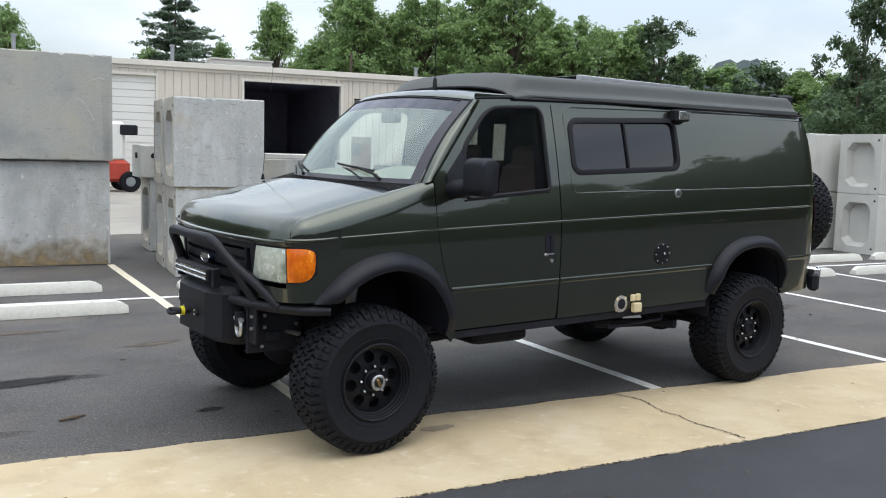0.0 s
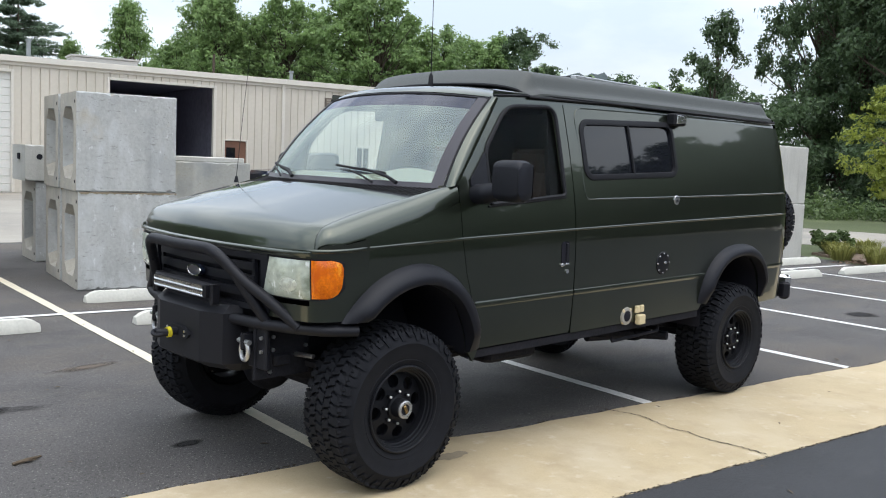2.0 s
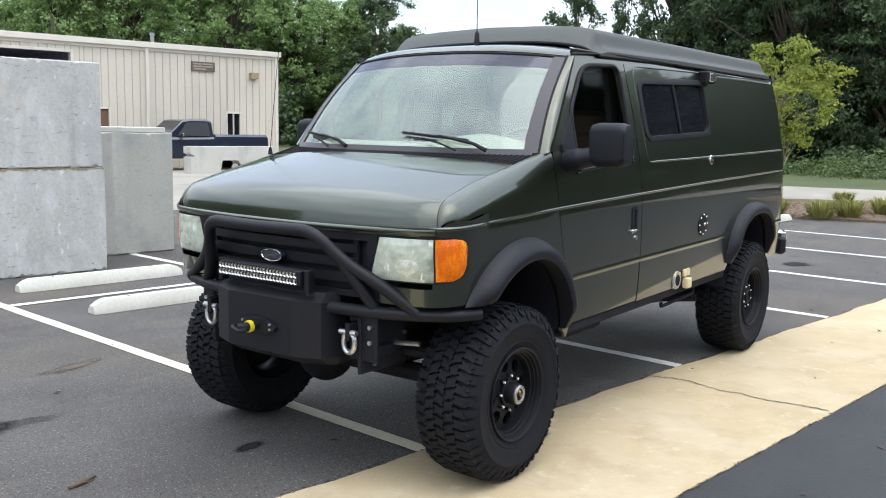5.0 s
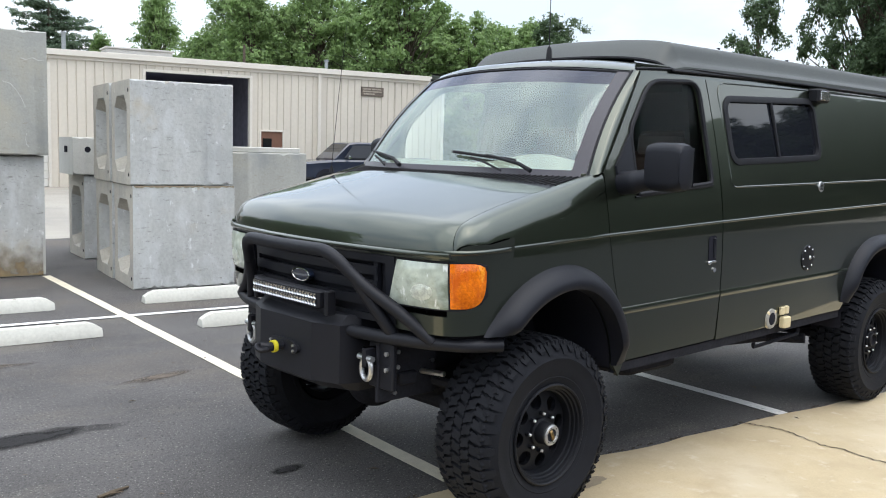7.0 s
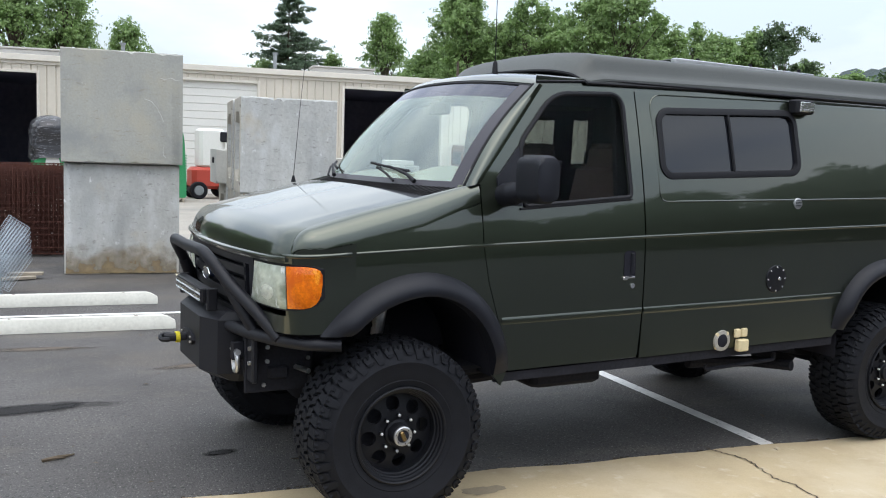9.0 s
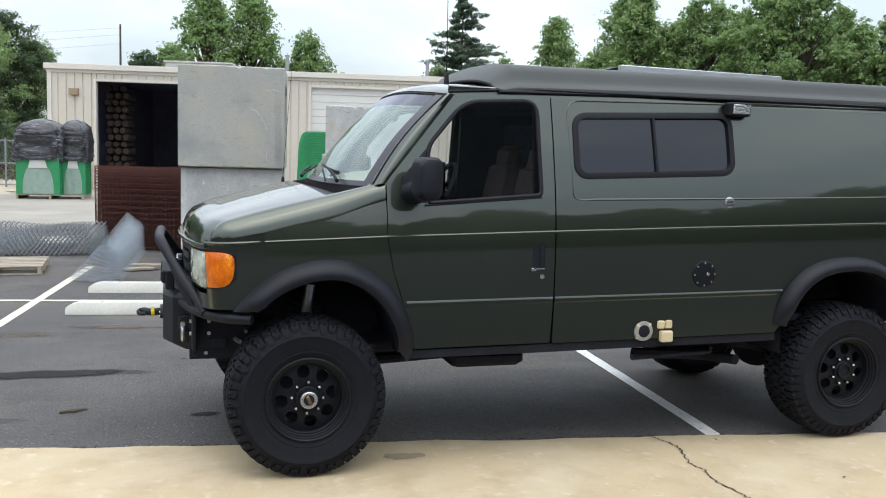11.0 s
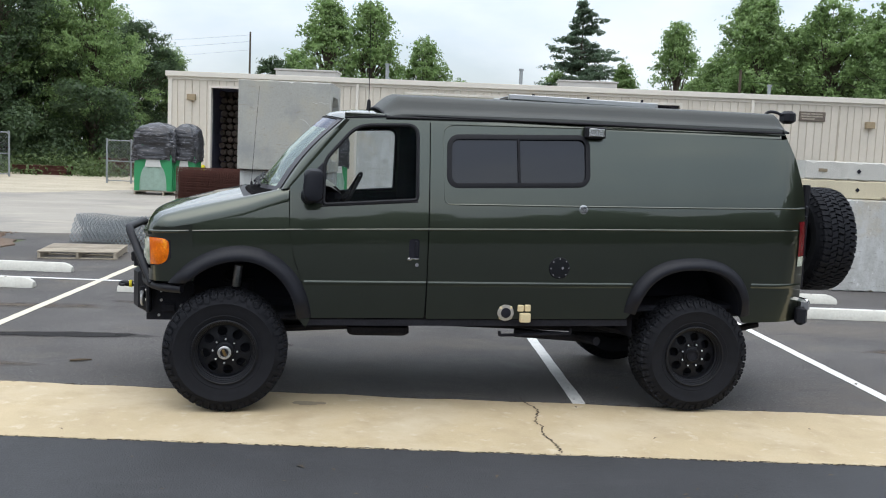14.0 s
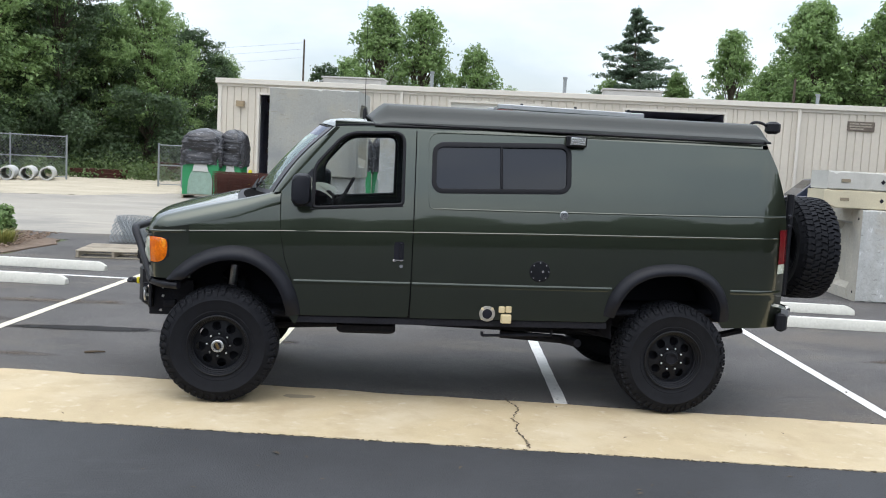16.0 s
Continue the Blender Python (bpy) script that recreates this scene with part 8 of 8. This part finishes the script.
airy = [broadleaf(13, 7.5, 41, M_LEAFD, M_BARK, 9000, 0.20, 0.35, 30, "tree", "thin open-crowned dark tree against the sky", gap=0.8)]
used = set()


def plant(proto, x, y, s=1.0, sz=None, turn=None):
    m = pose(x, y, -0.02, 0, 0, random.uniform(0, 360) if turn is None else turn) @ Matrix.Diagonal((s, s, sz or s, 1))
    if proto.name not in used:
        used.add(proto.name)
        proto.matrix_basis = m
        return proto
    c = copy_thing(proto, pose(x, y, -0.02, 0, 0, random.uniform(0, 360)))
    c.scale = (s, s, sz or s)
    return c


def polar(o, az, r):
    return o[0] + r * math.sin(radians(az)), o[1] + r * math.cos(radians(az))


random.seed(77)
O16, O0, O3 = (1.0, -6.8), (-2.7, -4.5), (-3.4, -2.5)
# behind the warehouse, from its left end to the right
plant(tall[0], *polar(O16, 0.9, 82), 0.78, 0.80)
plant(tall[1], *polar(O16, 3.3, 84), 0.78, 0.82)
plant(mids[0], *polar(O16, 6.7, 88), 0.62, 0.76)
plant(airy[0], *polar(O16, -2.6, 95), 0.9, 0.80)
plant(mids[2], *polar(O16, -0.9, 98), 0.7, 0.72)
plant(mids[1], *polar(O16, 9.0, 92), 0.55, 0.56)
con = conifer(21.5, 12.0, 5, "pine_tree", "tall blue-green pine with layered branches")
plant(con, *polar(O16, 16.4, 115), 1.0)
plant(mids[0], *polar(O16, 15.0, 118), 0.7, 0.78)
plant(mids[1], *polar(O16, 19.0, 112), 0.75, 0.82)
plant(tall[0], *polar(O16, 22.1, 112), 0.85, 0.98)
plant(mids[2], *polar(O16, 24.3, 105), 0.75, 0.80)
plant(tall[1], *polar(O16, 26.3, 96), 0.98, 1.02)
for az, r, k, s, sz in ((27.0, 100, 0, 0.8, 0.80), (29.6, 92, 1, 1.0, 1.08), (31.5, 95, 2, 0.95, 0.95), (33.3, 92, 0, 0.95, 1.05), (35.2, 96, 1, 0.9, 1.0), (37.0, 88, 0, 1.0, 1.05), (38.8, 86, 2, 1.0, 1.08), (40.6, 92, 1, 0.9, 0.95), (42.4, 88, 0, 0.9, 0.86), (44.2, 92, 2, 0.9, 0.86), (46.2, 88, 1, 0.85, 0.84)):
    plant((mids + tall)[k] if az < 38 else mids[k], *polar(O0, az, r), s, sz)
    plant(backs[k % 2], *polar(O0, az + 0.8, r + 9), s * 0.95, sz * 0.68)
plant(airy[0], *polar(O0, 47.6, 84), 1.0, 1.02)
for az, r, k, s, sz in ((49.0, 95, 0, 0.9, 0.72), (51.2, 96, 1, 0.9, 0.66), (53.4, 92, 2, 0.9, 0.68), (55.6, 90, 0, 0.9, 0.60), (57.8, 86, 1, 0.9, 0.56), (59.6, 80, 2, 0.9, 0.60)):
    plant((mids + backs)[k + 1], *polar(O0, az, r), s, sz)
# tall woods to the right, beyond the side road
for az, r, k, s, sz in ((60.7, 62, 9, 0.66, 0.90), (66.6, 58, 0, 0.72, 1.2), (69.0, 55, 1, 0.8, 1.2), (70.5, 56, 2, 1.0, 1.25), (73.2, 52, 0, 0.95, 1.2), (76, 54, 1, 1.0, 1.2), (79, 52, 2, 1.0, 1.15), (82.5, 54, 0, 1.0, 1.1), (86, 55, 1, 1.0, 1.1), (90, 58, 2, 1.0, 1.1), (94, 60, 0, 1.0, 1.0)):
    plant(airy[0] if k == 9 else darks[k], *polar(O3, az, r), s, sz)
for az in range(70, 96, 4):
    plant(backs[az // 4 % 2], *polar(O3, az + 1.5, 66 + az % 5), 1.1, 1.0)
# woods to the left
for az, r, k, s, sz in ((-30, 56, 0, 1, 1.05), (-27.5, 58, 1, 1.0, 0.98), (-25.2, 60, 2, 1.0, 0.95), (-22.8, 57, 0, 1.0, 0.92), (-20.2, 60, 1, 1.0, 0.92), (-17.6, 58, 2, 0.8, 0.80), (-15.0, 60, 0, 0.6, 0.64), (-12.8, 58, 1, 0.62, 0.70), (-10.4, 62, 2, 0.6, 0.61), (-8.6, 64, 0, 0.4, 0.52), (-34, 55, 2, 1, 1.1), (-38, 54, 1, 1, 1.1)):
    plant((lefts + darks)[k] if k < 2 else darks[0], *polar(O16, az, r), s, sz)
for az in range(-40, -11, 4):
    plant(backs[az // 4 % 2], *polar(O16, az, 72 + (az * 7) % 6), 0.7 if az > -20 else 1.0, 0.66 if az > -20 else 1.05)
# behind the viewer, seen only in reflections
for i in range(58):
    az = 98 + i * 3.4
    plant(rears[i % 2], *polar((0, 0), az, 52 + (i * 13) % 11), 1.0, (0.92 if az < 125 else 0.80 if az < 131 else 0.62 if az < 205 else 0.42) + 0.24 * ((i * 5) % 7) / 7)


def underwood(name, o, a0, a1, r0, r1, h, count, seed, material, label, size=0.32):
    rng = random.Random(seed)
    cs, sp = [], []
    for k in range(150 if a1 - a0 < 100 else 420):
        x, y = polar(o, rng.uniform(a0, a1), rng.uniform(r0, r1))
        z = rng.uniform(0.1, h) * rng.random() ** 0.4
        cs.append((x, y, z))
        sp.append((rng.uniform(0.7, 1.9), rng.uniform(0.7, 1.9), rng.uniform(0.4, 1.0)))
    return tagged(new(name, leaf_mesh(cs, sp, count, size, seed, material)), label, "undergrowth", "", "stuff")


underwood("underwood", O16, -42, -9, 52, 60, 5.0, 70000, 3, M_LEAFD, "dense dark undergrowth along the wood's edge", 0.15)
underwood("underwood", O16, -42, -9, 49, 53, 0.75, 15000, 4, M_WEED, "lighter green weeds and bushes before the woods", 0.12)
underwood("underwood", O3, 56, 100, 46, 56, 5.5, 70000, 5, M_LEAFD, "dense dark undergrowth along the wood's edge", 0.16)
underwood("underwood", O3, 56, 100, 41, 46, 0.7, 22000, 6, M_WEED, "lighter green weeds before the woods", 0.12)
# unseen hedge behind the viewer, added to close gaps in the reflected treeline
underwood("underwood", (0, 0), 96, 298, 47, 56, 8.0, 60000, 8, M_LEAFR, "dense dark undergrowth along the wood's edge", 0.6)
underwood("underwood", O0, 26, 58, 78, 92, 6.0, 22000, 7, M_LEAFD, "dark bushes under the far trees", 0.34)

# young tree in the mulched bed and its neighbours
sheet("side_road", [(16.3, 13.5), (18.6, 9.6), (20.4, 6.5), (21.3, 4.6), (22.6, 3.0), (25.5, -2.5), (31, -10), (40, -20), (52, -20), (38, -9), (31, -3), (28.6, 3.0), (27.9, 7.5), (27.0, 11), (25, 16)], 0.004, M_FAR, "pale side road beyond the planted bed", "road", jag=0.06)
sheet("mulch_bed", [(15.75, 3.62), (16.35, 0.9), (18.6, -4.2), (22.5, -6.5), (24.3, -1.5), (22.2, 3.0), (21.1, 4.75), (20.5, 5.5), (17.2, 5.6)], 0.05, M_MULCH, "brown bark mulch bed beside the parking lot", "mulch bed", jag=0.05)
young = broadleaf(4.05, 3.0, 61, M_LEAFY, M_BARKP, 6500, 0.075, 0.34, 44, "young_tree", "slender young tree with bright yellow-green leaves", gap=0.82, girth=0.55)
tagged(young, group="young trees")
young.matrix_basis = pose(20.75, 5.0, 0.03, 0, 0, 40)


def tuft(name, at, h, w, n, material, label, seed):
    rnd_ = np.random.default_rng(seed)
    a = rnd_.uniform(0, math.tau, n)
    r = rnd_.random(n) ** 0.5 * w * 0.25
    hh = h * rnd_.uniform(0.5, 1.1, n)
    out = w * 0.5 * rnd_.uniform(0.2, 1.0, n)
    v, f = [], []
    for i in range(n):
        d = np.array((math.cos(a[i]), math.sin(a[i])))
        s = np.array((-d[1], d[0])) * 0.011
        p0, p1, p2 = d * r[i], d * (r[i] + out[i] * 0.45), d * (r[i] + out[i])
        k = len(v)
        v += [(*(p0 - s), 0), (*(p0 + s), 0), (*(p1 - s), hh[i] * 0.75), (*(p1 + s), hh[i] * 0.75), (*p2, hh[i] * 0.85)]
        f += [(k, k + 1, k + 3, k + 2), (k + 2, k + 3, k + 4)]
    me = bpy.data.meshes.new(name)
    me.from_pydata(v, [], f)
    me.materials.append(material)
    ob = tagged(new(name, me), label, "grass", "ornamental grasses")
    ob.location = at
    return ob


random.seed(5)
tf = [tuft("grass_tuft", (17.9, 1.9, 0.04), 0.44, 0.95, 230, M_TUFT, "yellowish ornamental grass tuft in the mulch bed", 1)]
for x, y, s in ((16.0, 3.7, 0.95), (16.05, 2.75, 0.95), (16.5, 2.3, 1.0), (16.1, 4.5, 0.85), (17.3, 5.15, 0.85), (18.3, 4.85, 0.9), (16.9, 1.2, 1.05), (17.4, 0.2, 1.0), (18.2, -0.9, 1.1), (19.3, -2.4, 1.1), (20.6, 3.4, 0.8)):
    c = copy_thing(tf[0], pose(x, y, 0.04, 0, 0, random.uniform(0, 360)))
    c.scale = (s, s, s)


def shrub(at, h, w, seed, material, label):
    rnd_ = random.Random(seed)
    cs = [(rnd_.uniform(-w, w) * 0.4, rnd_.uniform(-w, w) * 0.4, h * rnd_.uniform(0.2, 0.8)) for _ in range(16)]
    sp = [(w * 0.2, w * 0.2, h * 0.2)] * 16
    ob = thing("shrub", label, "shrub", at)
    bm = bmesh.new()
    for c in cs[:9]:
        tube(bm, [(0, 0, 0), (c[0] * 0.4, c[1] * 0.4, c[2] * 0.6), c], [0.014, 0.01, 0.004], 4)
    st = part("stems", bm, M_BARK, ob)
    st.matrix_parent_inverse = Matrix()
    cr = new("foliage", leaf_mesh(cs, sp, 2600, 0.06, seed, material, three=False))
    cr.parent = ob
    return ob


shrub((17.6, 5.35, 0.04), 0.58, 0.75, 1, M_WEED, "leafy green shrub in the mulch bed")
shrub((20.6, 0.9, 0.04), 0.9, 1.2, 3, M_LEAF, "leafy green shrub in the mulch bed")
# bed at the other end of the lot
sheet("mulch_bed", [(-4.62, 11.0), (-4.45, 10.2), (-4.75, 8.7), (-9, 8.9), (-12, 13), (-8, 13.2)], 0.022, M_MULCH, "brown bark mulch bed beside the parking lot", "mulch bed", jag=0.06)
shrub((-5.75, 10.6, 0.01), 0.7, 0.7, 5, M_LEAF, "leafy green shrub in the mulch bed")
c = copy_thing(tf[0], pose(-5.25, 9.9, 0.01, 0, 0, 30))
c.scale = (0.75, 0.75, 0.7)
bm = bmesh.new()
rnd = random.Random(9)
for i in range(2600):
    k = i % 2
    x, y = (rnd.uniform(15.2, 19.5), rnd.uniform(-1, 4.4)) if k else (rnd.uniform(-7.5, -4.9), rnd.uniform(9.0, 12.0))
    if k and x < 16.4 - 0.45 * (y - 0.9) + 0.1:
        continue
    box(bm, (x, y, 0.056), (rnd.uniform(0.03, 0.09), rnd.uniform(0.012, 0.03), 0.012), 0, pose(0, 0, 0, rnd.uniform(-20, 20), rnd.uniform(-20, 20), rnd.uniform(0, 180)))
solo("bark_chips", bm, M_CHIP, "loose bark chips over the mulch", "bark chips", "", "stuff")
# far hill
bm = bmesh.new()


def hill_pt(u, v):
    az = 40 + 34 * u
    hgt = 74 * math.exp(-((az - 51.5) / 4.0) ** 2) + 42 * math.exp(-((az - 57.5) / 5.0) ** 2) + 18 * math.sin(math.pi * u)
    hgt += 2.5 * math.sin(az * 3.1) + 1.5 * math.sin(az * 7.7)
    r = 780 + 200 * v
    x, y = polar(O0, az, r)
    return Vector((x, y, hgt * math.sin(math.pi * min(1, v * 1.0) * 0.5) - 2))


surf(bm, hill_pt, 90, 12)
solo("far_hill", bm, M_HILL, "blue-green wooded hill in the distance", "hill", "", "structure", 80)

# a broken twig on the asphalt
twig = thing("twig", "short broken brown twig lying on the asphalt", "twig", (-1.335, 1.62, 0))
for pts, r in (([(-1.42, 1.60, 0.010), (-1.34, 1.615, 0.014), (-1.25, 1.65, 0.009)], [0.010, 0.012, 0.006]), ([(-1.36, 1.61, 0.012), (-1.30, 1.585, 0.016)], [0.006, 0.003])):
    bm = bmesh.new()
    tube(bm, pts, r, 6)
    part("stick", bm, M_LITTER, twig)
# dry leaves, twigs and crumbs lying about the asphalt and the strip
bm = bmesh.new()
rnd = random.Random(17)
for i in range(420):
    x, y = rnd.uniform(-4.5, 9.0), rnd.uniform(-3.2, 6.2)
    if abs(y + 0.13 * x) < 0.68 and rnd.random() < 0.6:
        continue
    z = 0.016 if -0.64 < y + 0.13 * x < 0.66 else 0.006
    l = rnd.uniform(0.006, 0.022) if i % 9 else rnd.uniform(0.022, 0.040)
    a, w_ = rnd.uniform(0, math.pi), rnd.uniform(0.25, 0.6)
    c, sn = math.cos(a) * l, math.sin(a) * l
    f = [(x - c, y - sn, z), (x + sn * w_, y - c * w_, z + l * 0.25), (x + c, y + sn, z + l * 0.1), (x - sn * w_, y + c * w_, z + l * 0.3)]
    bm.faces.new([bm.verts.new(p) for p in f])
solo("leaf_litter", bm, M_LITTER, "scattered dry leaves and crumbs on the asphalt", "debris", "", "stuff")
